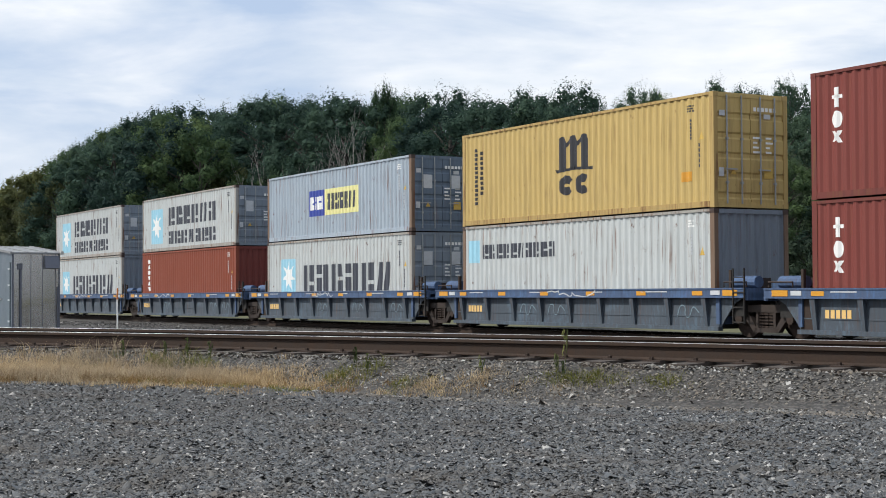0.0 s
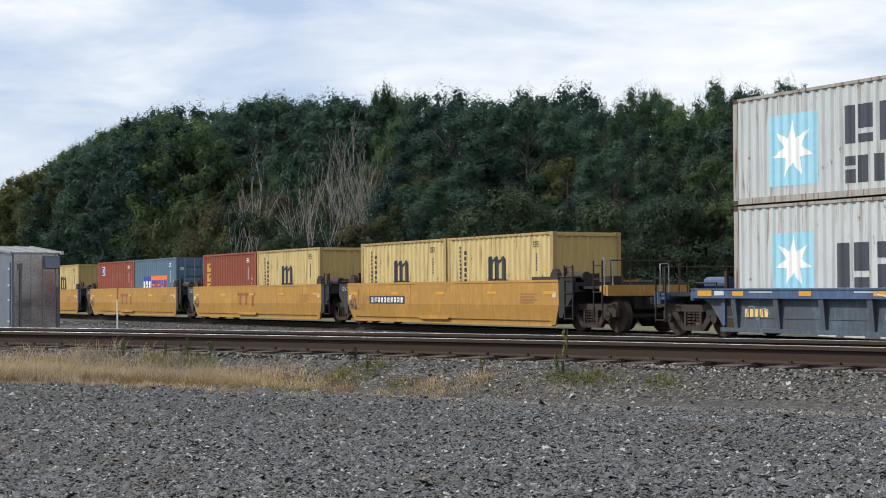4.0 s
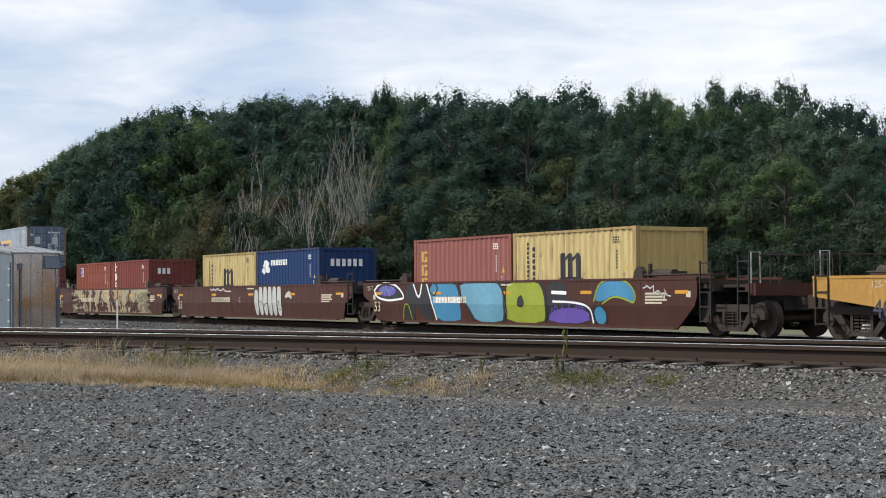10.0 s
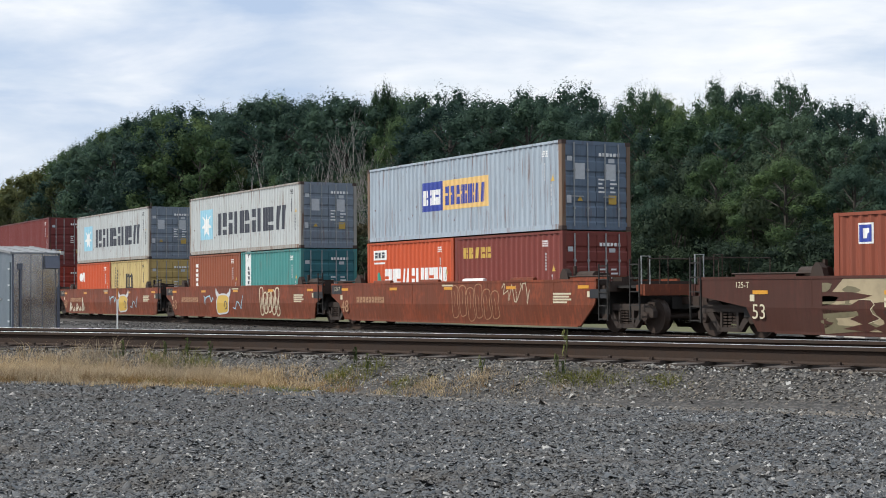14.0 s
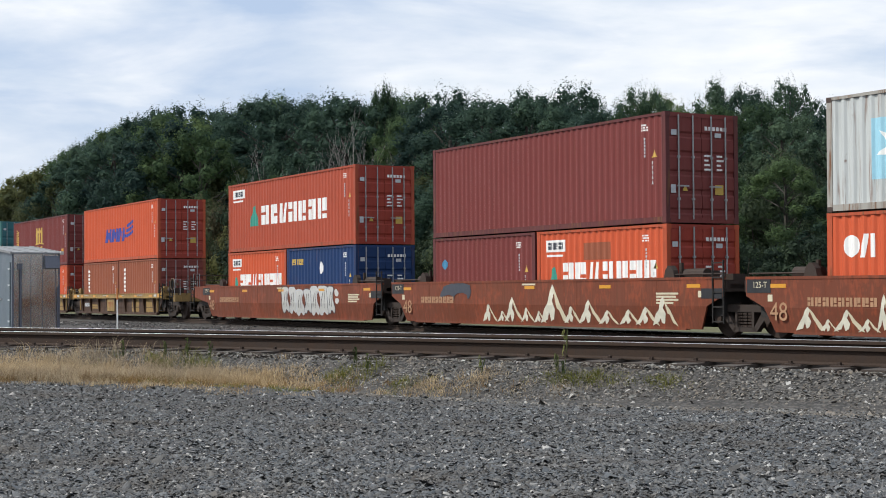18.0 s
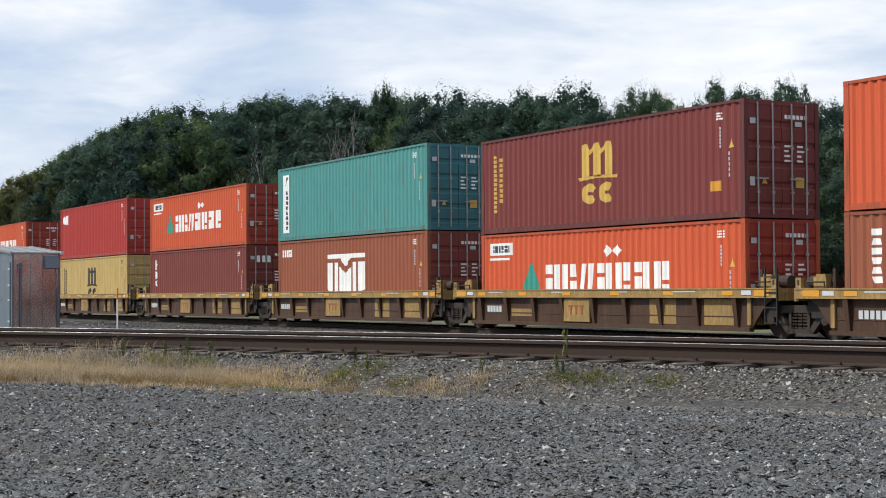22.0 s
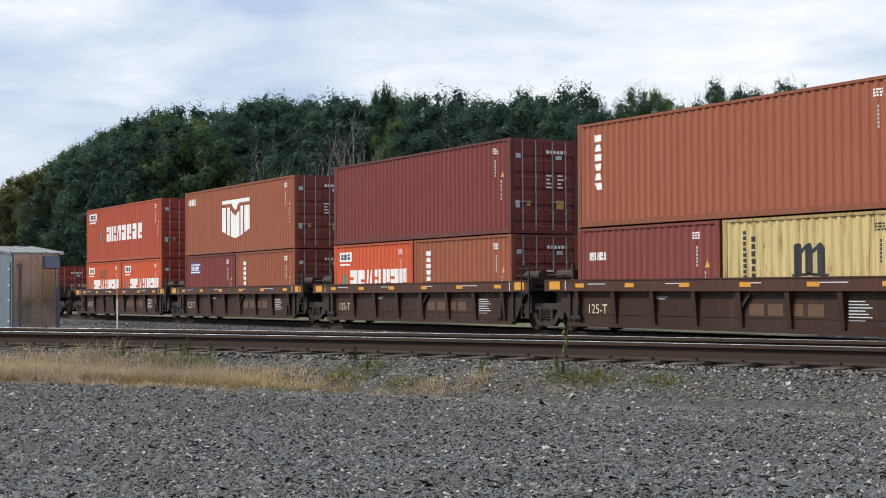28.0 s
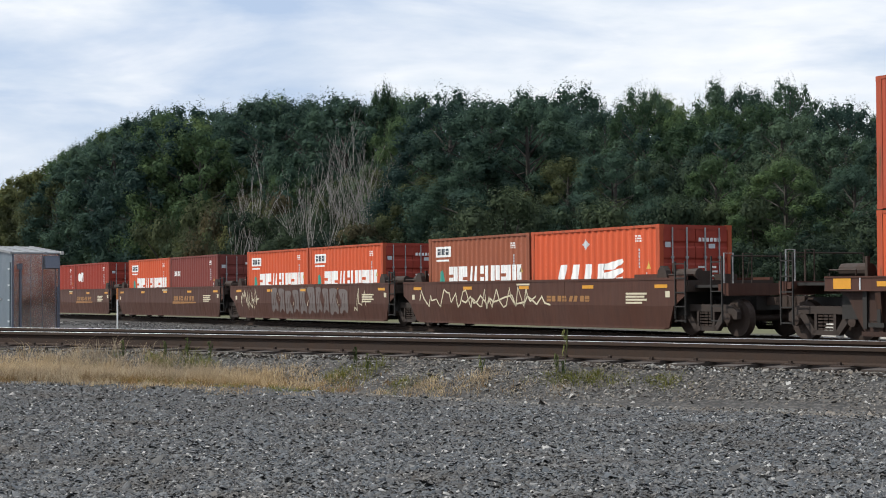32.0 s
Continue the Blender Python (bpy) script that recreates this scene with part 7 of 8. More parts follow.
# ---------------------------------------------------------------- grass and weeds
def leaf_material(name, lo, hi, through=0.25, rough=0.6):
    m, nt, b = tree_of(name)
    g = nt.nodes.new("ShaderNodeNewGeometry")
    info = nt.nodes.new("ShaderNodeObjectInfo")
    c = ramp(nt, g.outputs["Random Per Island"], 0.0, 1.0, (*lo, 1), (*hi, 1))
    warm = tuple(0.7 * a + 0.3 * b_ for a, b_ in zip(hi, (hi[0] * 1.7, hi[1] * 1.05, hi[2] * 0.7)))
    c = mix(nt, ramp(nt, info.outputs["Random"], 0.70, 1.0, (0, 0, 0, 1), (0.32, 0.32, 0.32, 1)), c, warm)
    co = nt.nodes.new("ShaderNodeTexCoord").outputs["Object"]
    c = mix(nt, 1.0, c, ramp(nt, noise_node(nt, co, 0.45, 3), 0.3, 0.7, (0.72, 0.76, 0.80, 1), (1.25, 1.2, 1.0, 1)), "MULTIPLY")
    c = mix(nt, 1.0, c, ramp(nt, info.outputs["Random"], 0.0, 1.0, (0.62, 0.68, 0.74, 1), (1.42, 1.36, 1.18, 1)), "MULTIPLY")
    nt.links.new(c, b.inputs["Base Color"])
    b.inputs["Roughness"].default_value = 0.75
    b.inputs["Specular IOR Level"].default_value = 0.12
    tr = nt.nodes.new("ShaderNodeBsdfTranslucent")
    nt.links.new(c, tr.inputs["Color"])
    ms = nt.nodes.new("ShaderNodeMixShader")
    ms.inputs[0].default_value = through
    nt.links.new(b.outputs[0], ms.inputs[1])
    nt.links.new(tr.outputs[0], ms.inputs[2])
    nt.links.new(ms.outputs[0], nt.nodes["Material Output"].inputs["Surface"])
    MATS[name] = m
    return m


STRAW = leaf_material("straw", (0.30, 0.205, 0.13), (0.76, 0.60, 0.43), 0.5)
THATCH = leaf_material("thatch", (0.11, 0.068, 0.036), (0.27, 0.185, 0.10), 0.35)
GRASS_GREEN = leaf_material("grass_green", (0.10, 0.11, 0.025), (0.27, 0.25, 0.07), 0.3)
WEED_GREEN = leaf_material("weed_green", (0.055, 0.075, 0.030), (0.13, 0.145, 0.06), 0.3)


def on_track(a, q):
    """Place beside the near track: a metres along it from the reference, q across."""
    i = np.clip(np.round(a / 0.5).astype(int) + P_ZERO, 0, len(PATH) - 1)
    p = PATH[i]
    t = a - (i - P_ZERO) * 0.5
    return p[..., 0] + t * np.cos(p[..., 2]) - q * np.sin(p[..., 2]), p[..., 1] + t * np.sin(p[..., 2]) + q * np.cos(p[..., 2])


def blades(name, patches, material, label, seed):
    """Grass in patches (along, across, half length, half width, count, height); each blade bends once."""
    rng = np.random.default_rng(seed)
    vs, fs, o = [], [], 0
    for a, q, ra, rq, n, h in patches:
        tuft_a, tuft_q = rng.normal(0, 0.5, max(3, n // 30)), rng.normal(0, 0.5, max(3, n // 30))
        k = rng.integers(0, len(tuft_a), n)
        aa = a + ra * tuft_a[k] + rng.normal(0, 0.05, n)
        qq = q + rq * tuft_q[k] + rng.normal(0, 0.07, n)
        x, y = on_track(aa, qq)
        z = ground_z(x, y) - 0.01
        hh = h * rng.uniform(0.30, 1.15, len(tuft_a))[k] * rng.uniform(0.35, 1.0, n) * (1 + 0.25 * (rng.random(n) < 0.03))
        ang = rng.uniform(0, 2 * np.pi, n)
        lean = rng.uniform(0.2, 1.9, n) * hh
        w = rng.uniform(0.001, 0.0024, n)
        wx, wy = -np.sin(ang) * w, np.cos(ang) * w
        dx, dy = np.cos(ang) * lean, np.sin(ang) * lean
        base = np.stack([x, y, z], -1)
        rows = np.stack([base + np.stack([wx, wy, 0 * w], -1), base - np.stack([wx, wy, 0 * w], -1),
                         base + np.stack([dx * 0.35 - wx, dy * 0.35 - wy, hh * 0.65], -1), base + np.stack([dx * 0.35 + wx, dy * 0.35 + wy, hh * 0.65], -1),
                         base + np.stack([dx, dy, hh], -1)], 1)
        vs.append(rows.reshape(-1, 3))
        i = np.arange(n)[:, None] * 5 + o
        fs += [tuple(r) for r in (i + np.array([0, 1, 2, 3])).tolist()] + [tuple(r) for r in (i + np.array([3, 2, 4])).tolist()]
        o += n * 5
    tagged(new(name, raw(name, np.concatenate(vs).tolist(), fs, material)), label, "grass", kind="stuff")


blades("dry_grass", [(-10.0, -2.4, 2.0, 0.8, 7000, 0.15), (-7.6, -2.4, 1.0, 0.85, 13000, 0.20), (-6.2, -2.45, 0.7, 0.7, 6000, 0.15), (-5.0, -2.45, 1.1, 0.8, 16000, 0.21), (-3.7, -2.4, 0.8, 0.65, 11000, 0.185), (-2.6, -2.25, 0.9, 0.36, 9000, 0.17), (-1.7, -2.2, 0.5, 0.34, 3500, 0.15), (-0.9, -2.2, 0.6, 0.30, 1500, 0.11), (0.5, -2.1, 0.6, 0.3, 1100, 0.10), (1.0, -1.8, 0.3, 0.25, 400, 0.12), (-4.5, -1.7, 2.5, 0.3, 700, 0.08), (1.6, -2.05, 0.9, 0.35, 350, 0.07), (-5.5, -3.3, 4.0, 0.5, 3600, 0.11), (-8.0, -3.6, 3.0, 0.6, 1500, 0.08), (-2.0, -3.2, 2.0, 0.5, 900, 0.07)], STRAW, "dry golden grass along the foot of the ballast", 21)
blades("thatch", [(-9.0, -2.7, 2.6, 0.7, 5000, 0.11), (-6.5, -2.75, 2.0, 0.7, 8000, 0.12), (-4.2, -2.7, 2.0, 0.65, 8000, 0.12), (-2.4, -2.45, 1.2, 0.5, 3500, 0.10), (-0.6, -2.3, 1.2, 0.4, 1400, 0.08), (1.2, -2.2, 1.0, 0.4, 500, 0.06)], THATCH, "brown dead grass under the golden stalks", 23)
blades("green_grass", [(-0.6, -1.9, 0.3, 0.3, 700, 0.15), (0.3, -2.1, 0.4, 0.25, 500, 0.10), (2.2, -1.75, 0.45, 0.16, 1500, 0.085), (3.0, -1.75, 0.35, 0.12, 700, 0.07), (-6.6, -2.9, 1.6, 0.3, 2200, 0.11), (-3.5, -1.75, 0.7, 0.25, 900, 0.16), (-9.0, -2.4, 0.5, 0.3, 1600, 0.22), (-7.0, -1.9, 0.5, 0.3, 800, 0.17), (-2.4, -2.8, 1.2, 0.2, 1300, 0.08), (-0.9, -2.6, 0.7, 0.2, 700, 0.07)], GRASS_GREEN, "low yellow-green grass at the foot of the ballast", 22)


def weed(a, q, h, n, seed):
    """One tall weed: a stalk with narrow leaves up its length."""
    rnd = random.Random(seed)
    x, y = on_track(np.array([a]), np.array([q]))
    root = tagged(new("weed"), "thin green weed growing out of the ballast", "weed", "weeds by the track")
    root.location = (float(x[0]), float(y[0]), float(ground_z(x, y)[0]))
    part("stalk", tube("stalk", [(0, 0, -0.02), (0.02, 0.01, h * 0.5), (rnd.uniform(-0.06, 0.06), 0.03, h)], 0.006, WEED_GREEN, (seed,), 5), root)
    v, f = [], []
    for i in range(n):
        z, ang, l = h * rnd.uniform(0.12, 1.0), rnd.uniform(0, 6.28), h * rnd.uniform(0.10, 0.24)
        c, s = math.cos(ang), math.sin(ang)
        o = len(v)
        v += [(0, 0, z), (c * l * 0.5 - s * 0.008, s * l * 0.5 + c * 0.008, z + 0.04), (c * l, s * l, z + rnd.uniform(-0.03, 0.06)), (c * l * 0.5 + s * 0.008, s * l * 0.5 - c * 0.008, z + 0.04)]
        f.append((o, o + 1, o + 2, o + 3))
    part("leaves", raw("leaves", v, f, WEED_GREEN), root)


for k, (a, q, h, n) in enumerate(((-0.75, -1.65, 0.20, 26), (-0.5, -1.75, 0.16, 24), (-3.4, -1.45, 0.18, 24), (-3.7, -1.5, 0.16, 22), (1.75, -1.35, 0.34, 14), (1.8, -1.6, 0.16, 18), (1.95, -1.72, 0.13, 18), (-4.3, -1.6, 0.2, 24), (0.95, -1.7, 0.16, 16), (-3.0, -1.5, 0.17, 22), (-0.9, -0.4, 0.10, 8))):
    weed(a, q, h, n, 60 + k)


# ---------------------------------------------------------------- woods
LEAF_DARK = leaf_material("leaf_dark", (0.034, 0.064, 0.058), (0.056, 0.097, 0.078), 0.38)
LEAF_MID = leaf_material("leaf_mid", (0.044, 0.079, 0.048), (0.077, 0.122, 0.062), 0.40)
LEAF_OLIVE = leaf_material("leaf_olive", (0.068, 0.083, 0.046), (0.104, 0.119, 0.061), 0.40)
LEAF_SCRUB = leaf_material("leaf_scrub", (0.062, 0.056, 0.034), (0.104, 0.086, 0.052), 0.38)
# Darkened leaf colour for low bushes: the understory's shade is put into it.
LEAF_SHADED = leaf_material("leaf_shaded", (0.026, 0.043, 0.033), (0.044, 0.066, 0.045), 0.35)
LEAF_FIR = leaf_material("leaf_fir", (0.031, 0.061, 0.043), (0.060, 0.099, 0.062), 0.25)
BARK = plain("bark", (0.040, 0.034, 0.028), 0.9, 0.0, 0.35, 3.0, 0.5)
DEAD_WOOD = plain("dead_wood", (0.30, 0.28, 0.26), 0.9, 0.0, 0.3, 3.0, 0.4)


def branch_mesh(name, segs, material):
    """Tapered five-sided limbs from (start, end, r0, r1)."""
    v, f = [], []
    for p, q, r0, r1 in segs:
        p, q = Vector(p), Vector(q)
        d = (q - p).normalized()
        side = d.cross(Vector((0.3, 0.2, 1.0))).normalized()
        up = side.cross(d)
        o = len(v)
        for c, r in ((p, r0), (q, r1)):
            v += [c + (side * math.cos(a) + up * math.sin(a)) * r for a in (1.2566 * j for j in range(5))]
        f += [(o + j, o + (j + 1) % 5, o + 5 + (j + 1) % 5, o + 5 + j) for j in range(5)]
    return raw(name, v, f, material)


def crown_mesh(seed, lobes, leaves, size, material):
    """A crown of many small leaf sprays. Each lobe (x, y, z, rx, rz) carries tight upward tufts whose leaves grow smaller towards the tip, round a darker heart."""
    rng = np.random.default_rng(seed)
    lobes = np.array(lobes)
    vol = lobes[:, 3] ** 2
    tufts = 34 * len(lobes)
    k = rng.choice(len(lobes), tufts, p=vol / vol.sum())
    d = rng.normal(0, 1, (tufts, 3))
    d[:, 2] += 0.35
    d /= np.linalg.norm(d, axis=1, keepdims=True)
    L = lobes[k]
    at = L[:, :3] + d * rng.uniform(0.72, 1.0, (tufts, 1)) * np.stack([L[:, 3], L[:, 3], L[:, 4]], -1)
    axis = 0.6 * d + np.array([0, 0, 0.8]) + rng.normal(0, 0.25, (tufts, 3))
    axis /= np.linalg.norm(axis, axis=1, keepdims=True)
    reach = L[:, 3] * rng.uniform(0.14, 0.34, tufts)
    outer = int(leaves * 0.66)
    t = rng.integers(0, tufts, outer)
    u = rng.uniform(-0.8, 1.0, outer)
    side = np.clip(rng.normal(0, 1, (outer, 3)), -1.5, 1.5) * (0.40 - 0.35 * np.clip(u, 0, 1.0))[:, None]
    c1 = at[t] + (axis[t] * u[:, None] + side) * reach[t][:, None]
    n1 = 0.85 * d[t] + 0.35 * axis[t] + 0.3 * side + rng.normal(0, 0.17, (outer, 3))
    inner = leaves - outer
    j = rng.choice(len(lobes), inner, p=vol / vol.sum())
    e = rng.normal(0, 1, (inner, 3))
    e /= np.linalg.norm(e, axis=1, keepdims=True)
    c2 = lobes[j, :3] + e * rng.uniform(0.20, 0.72, (inner, 1)) * np.stack([lobes[j, 3], lobes[j, 3], lobes[j, 4]], -1)
    c, nrm = np.concatenate([c1, c2]), np.concatenate([n1, e + rng.normal(0, 0.25, (inner, 3))])
    s = size * rng.uniform(0.55, 1.30, (leaves, 1))
    s[:outer, 0] *= 1.15 - 0.75 * np.clip(u, 0, 1)
    s[outer:, 0] = np.minimum(s[outer:, 0] * 2.4, 0.34 * lobes[j, 3])
    nrm /= np.linalg.norm(nrm, axis=1, keepdims=True)
    a = np.cross(nrm, rng.normal(0, 1, (leaves, 3)))
    a /= np.linalg.norm(a, axis=1, keepdims=True)
    b = np.cross(nrm, a)
    v = np.stack([c - a * s * 0.8, c + b * s * 0.65 + a * s * 0.25 + nrm * s * 0.1, c + a * s * 0.75 - b * s * 0.5 - nrm * s * 0.15], 1).reshape(-1, 3)
    me = bpy.data.meshes.new("crown")
    me.vertices.add(len(v))
    me.vertices.foreach_set("co", v.reshape(-1))
    me.loops.add(len(v))
    me.loops.foreach_set("vertex_index", np.arange(len(v), dtype=np.int32))
    me.polygons.add(leaves)
    me.polygons.foreach_set("loop_start", np.arange(0, len(v), 3, dtype=np.int32))
    me.materials.append(material)
    me.update(calc_edges=True)
    return me


def make_tree(seed, height, kind, material, leaves):
    """Builds the meshes of one tree: a tapered trunk with limbs, and its crown."""
    rnd = random.Random(seed)
    segs, lobes = [], []
    h = height
    if kind in ("broad", "top"):
        limb = 0.004 if kind == "broad" else 0.002
        base = 0.30 * h
        top = (rnd.uniform(-0.4, 0.4), rnd.uniform(-0.4, 0.4), 0.86 * h)
        segs.append(((0, 0, -0.3), (0.1, 0.0, base), 0.022 * h, 0.017 * h))
        segs.append(((0.1, 0.0, base), top, 0.017 * h, 0.005 * h))
        n = 38
        for i in range(n):
            u = i / (n - 1)
            z = h * (0.20 + 0.70 * u) if kind == "broad" else h * (0.48 + 0.43 * u)
            ang = i * 2.4 + rnd.uniform(-0.4, 0.4)
            out = h * (0.06 + 0.20 * math.sin(math.pi * (0.12 + 0.83 * u if kind == "broad" else 0.5 + 0.45 * u)) ** 0.8) * rnd.uniform(0.7, 1.2)
            p = (out * math.cos(ang), out * math.sin(ang), z)
            rr = h * rnd.uniform(0.056, 0.098) * (1.1 - 0.30 * u)
            lobes.append((*p, rr, rr * rnd.uniform(0.8, 1.15)))
            segs.append(((0.05, 0, max(0.2 * h, z - 0.12 * h)), p, limb * h, 0.002 * h))
        lobes.append((top[0], top[1], 0.90 * h, 0.08 * h, 0.10 * h))
    elif kind == "spire":
        segs.append(((0, 0, -0.3), (0, 0, 0.90 * h), 0.016 * h, 0.003 * h))
        n = 15
        for i in range(n):
            u = i / (n - 1)
            z = h * (0.10 + 0.84 * u)
            ang = i * 2.4
            out = h * 0.10 * (1 - 0.85 * u)
            rr = h * (0.075 * (1 - u) + 0.052) * rnd.uniform(0.85, 1.15)
            lobes.append((out * math.cos(ang), out * math.sin(ang), z, rr, rr * 0.75))
            segs.append(((0, 0, z), (out * math.cos(ang), out * math.sin(ang), z + 0.02 * h), 0.004 * h, 0.0015 * h))
    else:
        for i in range(16):
            ang, out = i * 2.4, h * rnd.uniform(0.05, 0.55)
            z = h * rnd.uniform(0.25, 0.80)
            rr = h * rnd.uniform(0.12, 0.21)
            lobes.append((out * math.cos(ang), out * math.sin(ang), z, rr, rr * 0.85))
            segs.append(((0, 0, -0.2), (out * math.cos(ang), out * math.sin(ang), z), 0.015 * h, 0.004 * h))
    return branch_mesh("trunk", segs, BARK), crown_mesh(seed, lobes, leaves, {"broad": 13.6, "top": 9.4, "spire": 8.0, "bush": 5.6}[kind] / math.sqrt(leaves), material)


MODELS = {"broad": [make_tree(100 + i, 14.0, "broad", m, 52000) for i, m in enumerate((LEAF_DARK, LEAF_MID, LEAF_DARK, LEAF_OLIVE, LEAF_MID))],
          "far": [make_tree(110 + i, 14.0, "broad", m, 21000) for i, m in enumerate((LEAF_DARK, LEAF_MID, LEAF_OLIVE, LEAF_DARK))],
          "back": [make_tree(115 + i, 14.0, "top", m, 17000) for i, m in enumerate((LEAF_DARK, LEAF_MID, LEAF_DARK))],
          "spire": [make_tree(120 + i, 14.0, "spire", m, 16000) for i, m in enumerate((LEAF_FIR, LEAF_MID))],
          "bush": [make_tree(130 + i, 5.0, "bush", m, 8500) for i, m in enumerate((LEAF_SHADED, LEAF_OLIVE, LEAF_SHADED, LEAF_SCRUB))]}
TREE_TEXT = {"broad": ("tree", "dense dark green broadleaf tree behind the railway", "tree", "trees of the wood"),
             "far": ("tree", "green broadleaf tree deep in the wood", "tree", "trees of the wood"),
             "back": ("tree", "green broadleaf tree deep in the wood", "tree", "trees of the wood"),
             "spire": ("tree", "slim dark green pointed tree rising from the wood", "tree", "trees of the wood"),
             "bush": ("bush", "ragged green bush at the edge of the wood", "bush", "bushes of the wood")}


def plant(kind, model, x, y, top, turn, wide=1.0):
    z = float(ground_z(np.array([x]), np.array([y]))[0])
    name, label, cat, grp = TREE_TEXT[kind]
    root = tagged(new(name), label, cat, grp)
    trunk, crown = MODELS[kind][model % len(MODELS[kind])]
    h = (top - z) / (14.0 if kind != "bush" else 5.0)
    root.matrix_basis = Matrix.LocRotScale((x, y, z), Euler((0, 0, turn)), (h * wide, h * wide, h))
    part("trunk", trunk, root)
    part("crown", crown, root)


# Canopy height along the wood's edge: it stands tall up the line and falls away towards the crossing.
EDGE_X = (-260, -205, -189, -173, -151, -132, -112, -101, -87, -75, -63, -57, -49, -43, -25, 40)
EDGE_Z = (11.3, 12.5, 13.9, 15.6, 16.8, 17.7, 16.4, 15.7, 14.1, 12.9, 11.7, 11.0, 10.1, 8.9, 8.0, 7.4)


def canopy(x, y):
    """Top of the canopy: the edge's height at the place in line with it, a little higher with the hill behind."""
    k = (20 - EYE.y) / (y - EYE.y)
    xe = x * k
    return EYE.z + (float(np.interp(xe, EDGE_X, EDGE_Z)) - EYE.z) / k


def seen_at(xe, y):
    """The x at depth y that stands in line with xe on the wood's edge."""
    return xe * (y - EYE.y) / (20 - EYE.y)


def build_wood():
    rnd = random.Random(42)

    def stand(kind, model, xe, y, f, wide):
        x = seen_at(xe, y)
        plant(kind, model, x, y, canopy(x, y) * f, rnd.uniform(0, 6.28), wide)

    def row(kind, models, xa, xb, step, ya, yb, lo, hi, wa, wb):
        xe = xa
        while xe < xb:
            stand(kind, rnd.choice(models), xe, rnd.uniform(ya, yb), rnd.uniform(lo, hi), rnd.uniform(wa, wb))
            xe += step * rnd.uniform(0.75, 1.25)

    # up the line: olive crowns far off, then dark ones
    row("far", (2,), -215, -158, 6.5, 16, 21, 0.84, 1.0, 1.0, 1.3)
    row("far", (1, 2), -225, -150, 7.0, 26, 31, 0.94, 1.02, 1.0, 1.2)
    row("far", (0, 3), -158, -126, 5.6, 18, 22, 0.86, 1.0, 1.05, 1.3)
    row("far", (2, 1), -129, -116, 5.0, 18, 21, 0.84, 0.97, 0.85, 1.05)
    row("far", (0, 1, 3), -152, -84, 5.0, 25, 32, 0.94, 1.03, 1.0, 1.25)
    row("back", (0, 1, 2), -150, -62, 4.6, 38, 44, 0.98, 1.04, 0.9, 1.2)
    # scrub and low growth round the dead trees
    row("bush", (3, 3, 1), -121, -104, 1.8, 12.5, 15.5, 0.44, 0.70, 0.62, 0.85)
    row("bush", (3, 2, 0), -106, -84, 1.7, 12.5, 15.5, 0.34, 0.54, 0.7, 0.95)
    row("broad", (3, 1), -112, -84, 6.0, 22, 24, 0.62, 0.80, 0.9, 1.1)
    # one broad dark tree and its neighbours
    for xe, y, f, wide, m in ((-84.0, 21.0, 0.90, 1.0, 4), (-78.6, 20.0, 0.97, 1.25, 0), (-74.0, 18.5, 0.98, 1.3, 2), (-69.6, 20.0, 0.97, 1.2, 0), (-75.5, 16.5, 0.72, 1.2, 2), (-81.5, 17.0, 0.62, 1.1, 3)):
        stand("broad", m, xe, y, f, wide)
    row("far", (0, 3), -86, -68, 4.2, 25, 30, 0.78, 0.93, 0.95, 1.15)
    row("bush", (0, 2), -88, -68, 2.2, 22, 26, 0.50, 0.72, 0.8, 1.0)
    # towards the crossing: low pale crowns before a higher ridge of dark ones
    row("broad", (1, 0, 3, 2), -66, -36, 4.6, 17, 20, 0.52, 0.74, 1.05, 1.35)
    row("far", (0, 1, 3, 0), -67, -38, 3.6, 26, 31, 0.70, 0.88, 0.95, 1.2)
    row("back", (0, 2, 1), -68, -36, 2.5, 44, 54, 0.90, 1.03, 0.62, 0.9)
    row("back", (1, 0, 2), -68, -36, 2.8, 35, 40, 0.84, 0.97, 0.75, 1.0)
    row("bush", (0,), -120, -70, 2.1, 12.5, 15.0, 0.26, 0.42, 0.9, 1.2)
    row("bush", (0, 2), -72, -30, 2.3, 11.5, 15.0, 0.26, 0.46, 0.9, 1.2)
    row("bush", (0, 2), -68, -34, 2.0, 25, 30, 0.62, 0.82, 0.7, 0.9)
    row("bush", (0, 2), -72, -34, 1.9, 14, 24, 0.42, 0.66, 0.75, 1.0)
    # Unseen trees added past the crossing to block low sky light on container ends.
    row("back", (0, 1), -26, 70, 5.0, 19, 28, 1.2, 1.5, 1.0, 1.25)
    stand("back", 1, -86.9, 26.0, 1.08, 0.34)
    for xe, f in ((-53.4, 1.05), (-52.2, 1.01), (-48.8, 1.05), (-59.5, 1.03)):
        stand("back", 0, xe, 42.0, f, 0.66)


build_wood()


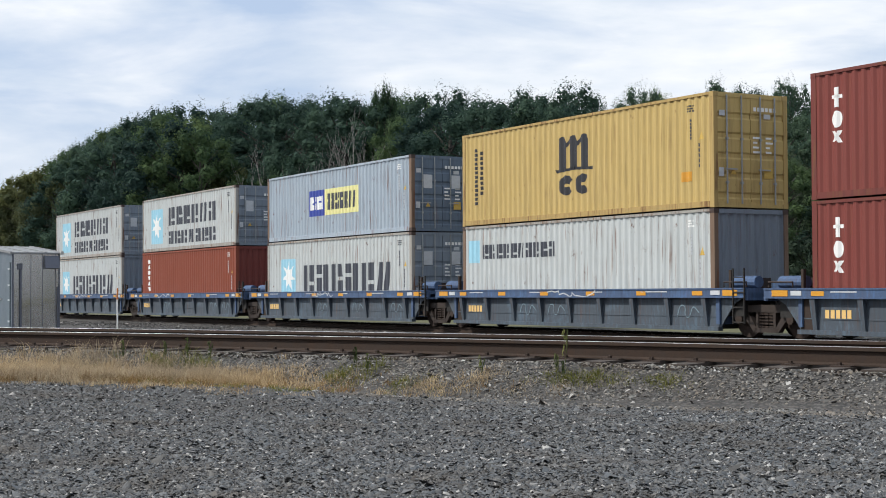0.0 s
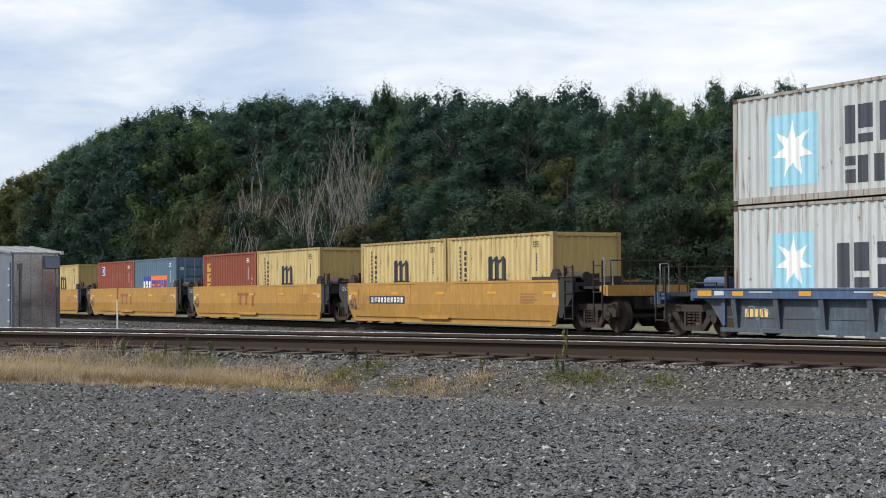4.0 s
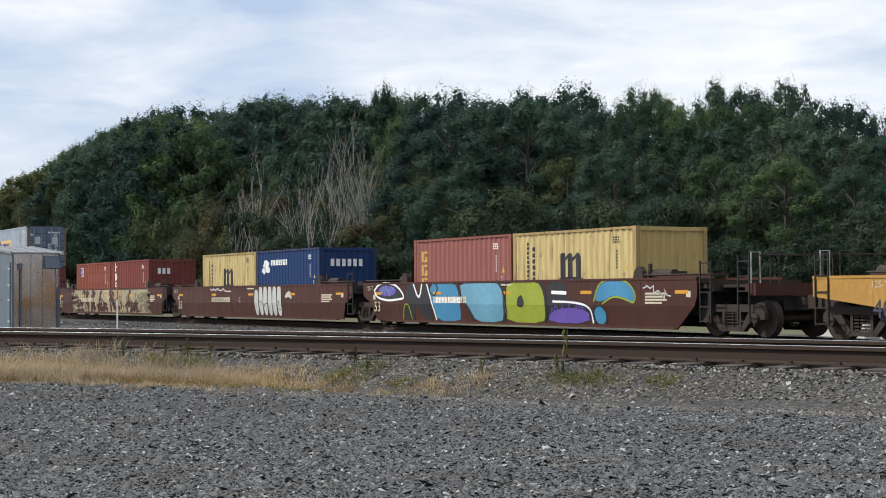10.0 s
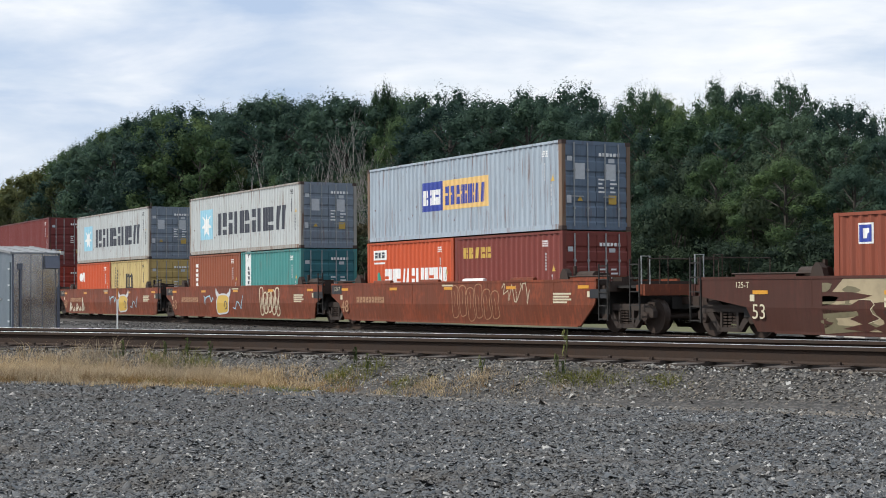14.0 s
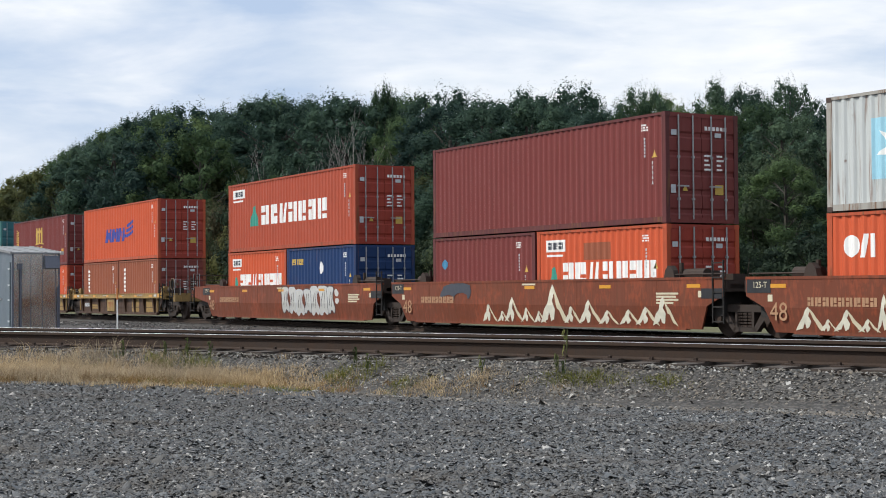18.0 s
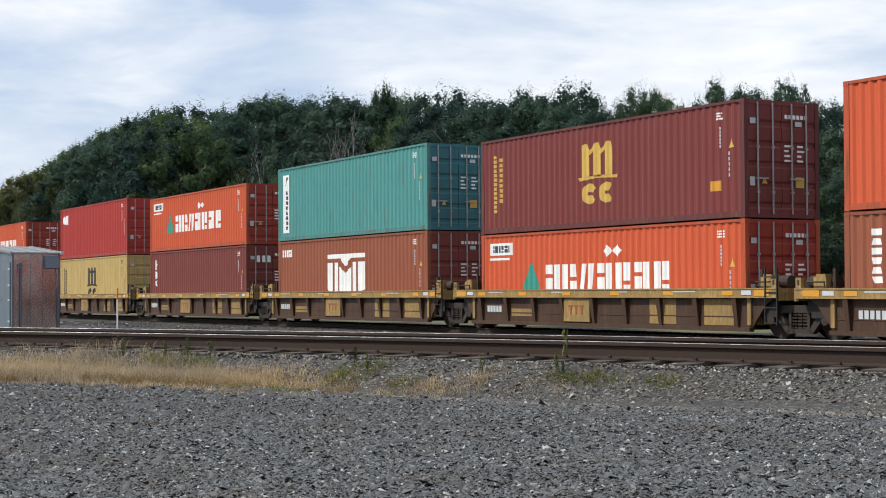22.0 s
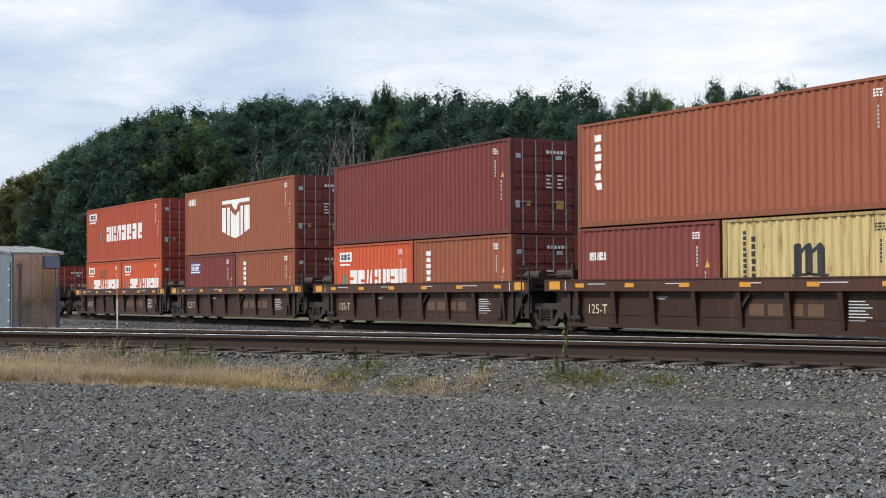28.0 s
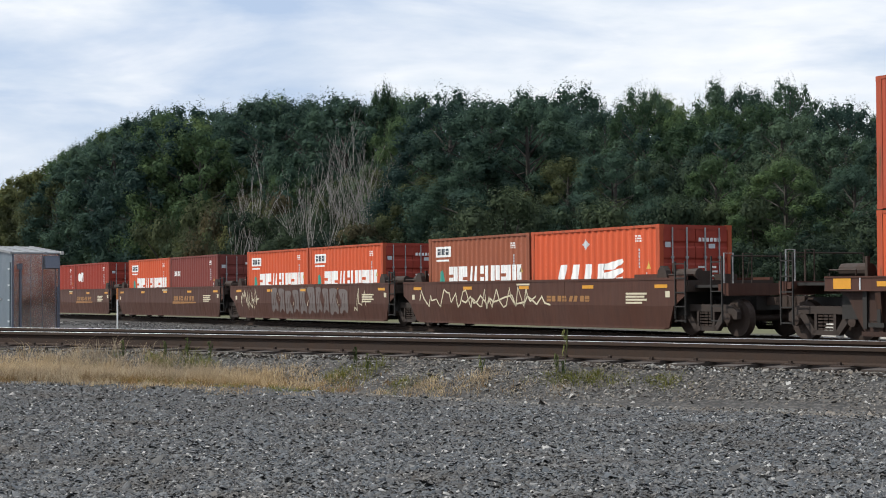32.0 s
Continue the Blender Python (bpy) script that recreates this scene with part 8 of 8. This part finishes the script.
def build_dead_trees():
    """Bare grey trees that stand before the wood: bundles of upright stems with fine twigs towards their tops."""
    rows = [(-112.0, 10.6, 0.16), (-109.5, 11.6, 0.05), (-107.5, 10.4, -0.12), (-102.4, 9.8, 0.30), (-99.8, 10.2, -0.25), (-97.2, 10.8, -0.05), (-95.6, 8.6, 0.22)]
    rows += [(-93.6 + 0.82 * i, (11.4, 12.6, 11.0, 12.9, 12.2, 13.0, 11.6, 12.4, 10.8)[i], (-0.05, 0.02, -0.1, 0.04, -0.02, 0.06, 0.0, 0.09, -0.06)[i]) for i in range(9)]
    for i, (xe, h, lean) in enumerate(rows):
        y = (11.2 if i < 7 else 16.4) + 0.35 * (i % 5)
        x = seen_at(xe, y)
        rnd = random.Random(300 + i)
        segs = []

        def grow(p, d, length, r, depth):
            bend = (d + Vector((rnd.uniform(-0.10, 0.10), rnd.uniform(-0.10, 0.10), 0.04))).normalized()
            m = p + d * length * 0.5
            q = m + bend * length * 0.5
            segs.append((p, m, r, r * 0.85))
            segs.append((m, q, r * 0.85, r * 0.62))
            if depth == 0:
                return
            for _ in range(4 if depth == 4 else 2):
                nd = (d + Vector((rnd.uniform(-0.5, 0.5), rnd.uniform(-0.5, 0.5), rnd.uniform(0.0, 0.40)))).normalized()
                grow(m.lerp(q, rnd.uniform(0.0, 1.0)), nd, length * rnd.uniform(0.42, 0.66), r * 0.56, depth - 1)

        for _ in range(2):
            d = Vector((lean + rnd.uniform(-0.09, 0.09), rnd.uniform(-0.08, 0.08), 1)).normalized()
            grow(Vector((rnd.uniform(-0.5, 0.5), rnd.uniform(-0.5, 0.5), -0.2)), d, h * rnd.uniform(0.42, 0.54), 0.026, 4)
        root = tagged(new("dead_tree", branch_mesh("dead_tree", segs, DEAD_WOOD)), "bare grey dead tree before the wood", "tree", "dead trees")
        root.location = (x, y, float(ground_z(np.array([x]), np.array([y]))[0]))


build_dead_trees()


# ---------------------------------------------------------------- motion of the train
ROLL_T = (0, 1, 2, 3, 3.5, 5.5, 6, 7, 8, 9, 10, 11, 12, 13, 14, 14.5, 16.5, 17, 18, 19, 20, 21, 21.5, 22, 22.5, 23, 24, 25, 25.5, 27.5, 28, 29, 30, 31, 32)
ROLL_S = (0, 15.0, 29.92, 44.77, 52.15, 81.95, 89.30, 104.07, 118.93, 133.70, 148.45, 163.17, 177.90, 192.57, 207.22, 214.56, 243.84, 251.11, 265.75, 280.33, 294.92, 309.52, 316.72, 323.46, 330.88, 338.24, 352.94, 367.52, 374.80, 404.03, 411.28, 425.86, 440.40, 454.90, 469.47)


def travel(t):
    """Metres rolled since the clip's start: about 15 m/s, easing off slightly."""
    return float(np.interp(t, ROLL_T, ROLL_S))


def motions():
    for thing, x, z in TRAIN:
        walk(thing, [(t, pose(x + s, 0, z - float(dip(x + s)), 0, -math.degrees(math.atan(grade(x + s))), 0)) for t, s in zip(ROLL_T, ROLL_S)])
    lead = {}
    for w in WHEELS:
        side = w.location.x > 0
        if side not in lead:
            x, z = w.location.x, w.location.z
            walk(w, [(k / FPS, pose(x, 0, z, 0, math.degrees(travel(k / FPS) / 0.462) % 360, 0)) for k in range(32 * FPS + 1)])
            lead[side] = w.animation_data
        else:
            w.rotation_mode = "QUATERNION"
            keys = w.animation_data_create()
            keys.action = lead[side].action
            keys.action_slot = lead[side].action_slot


motions()
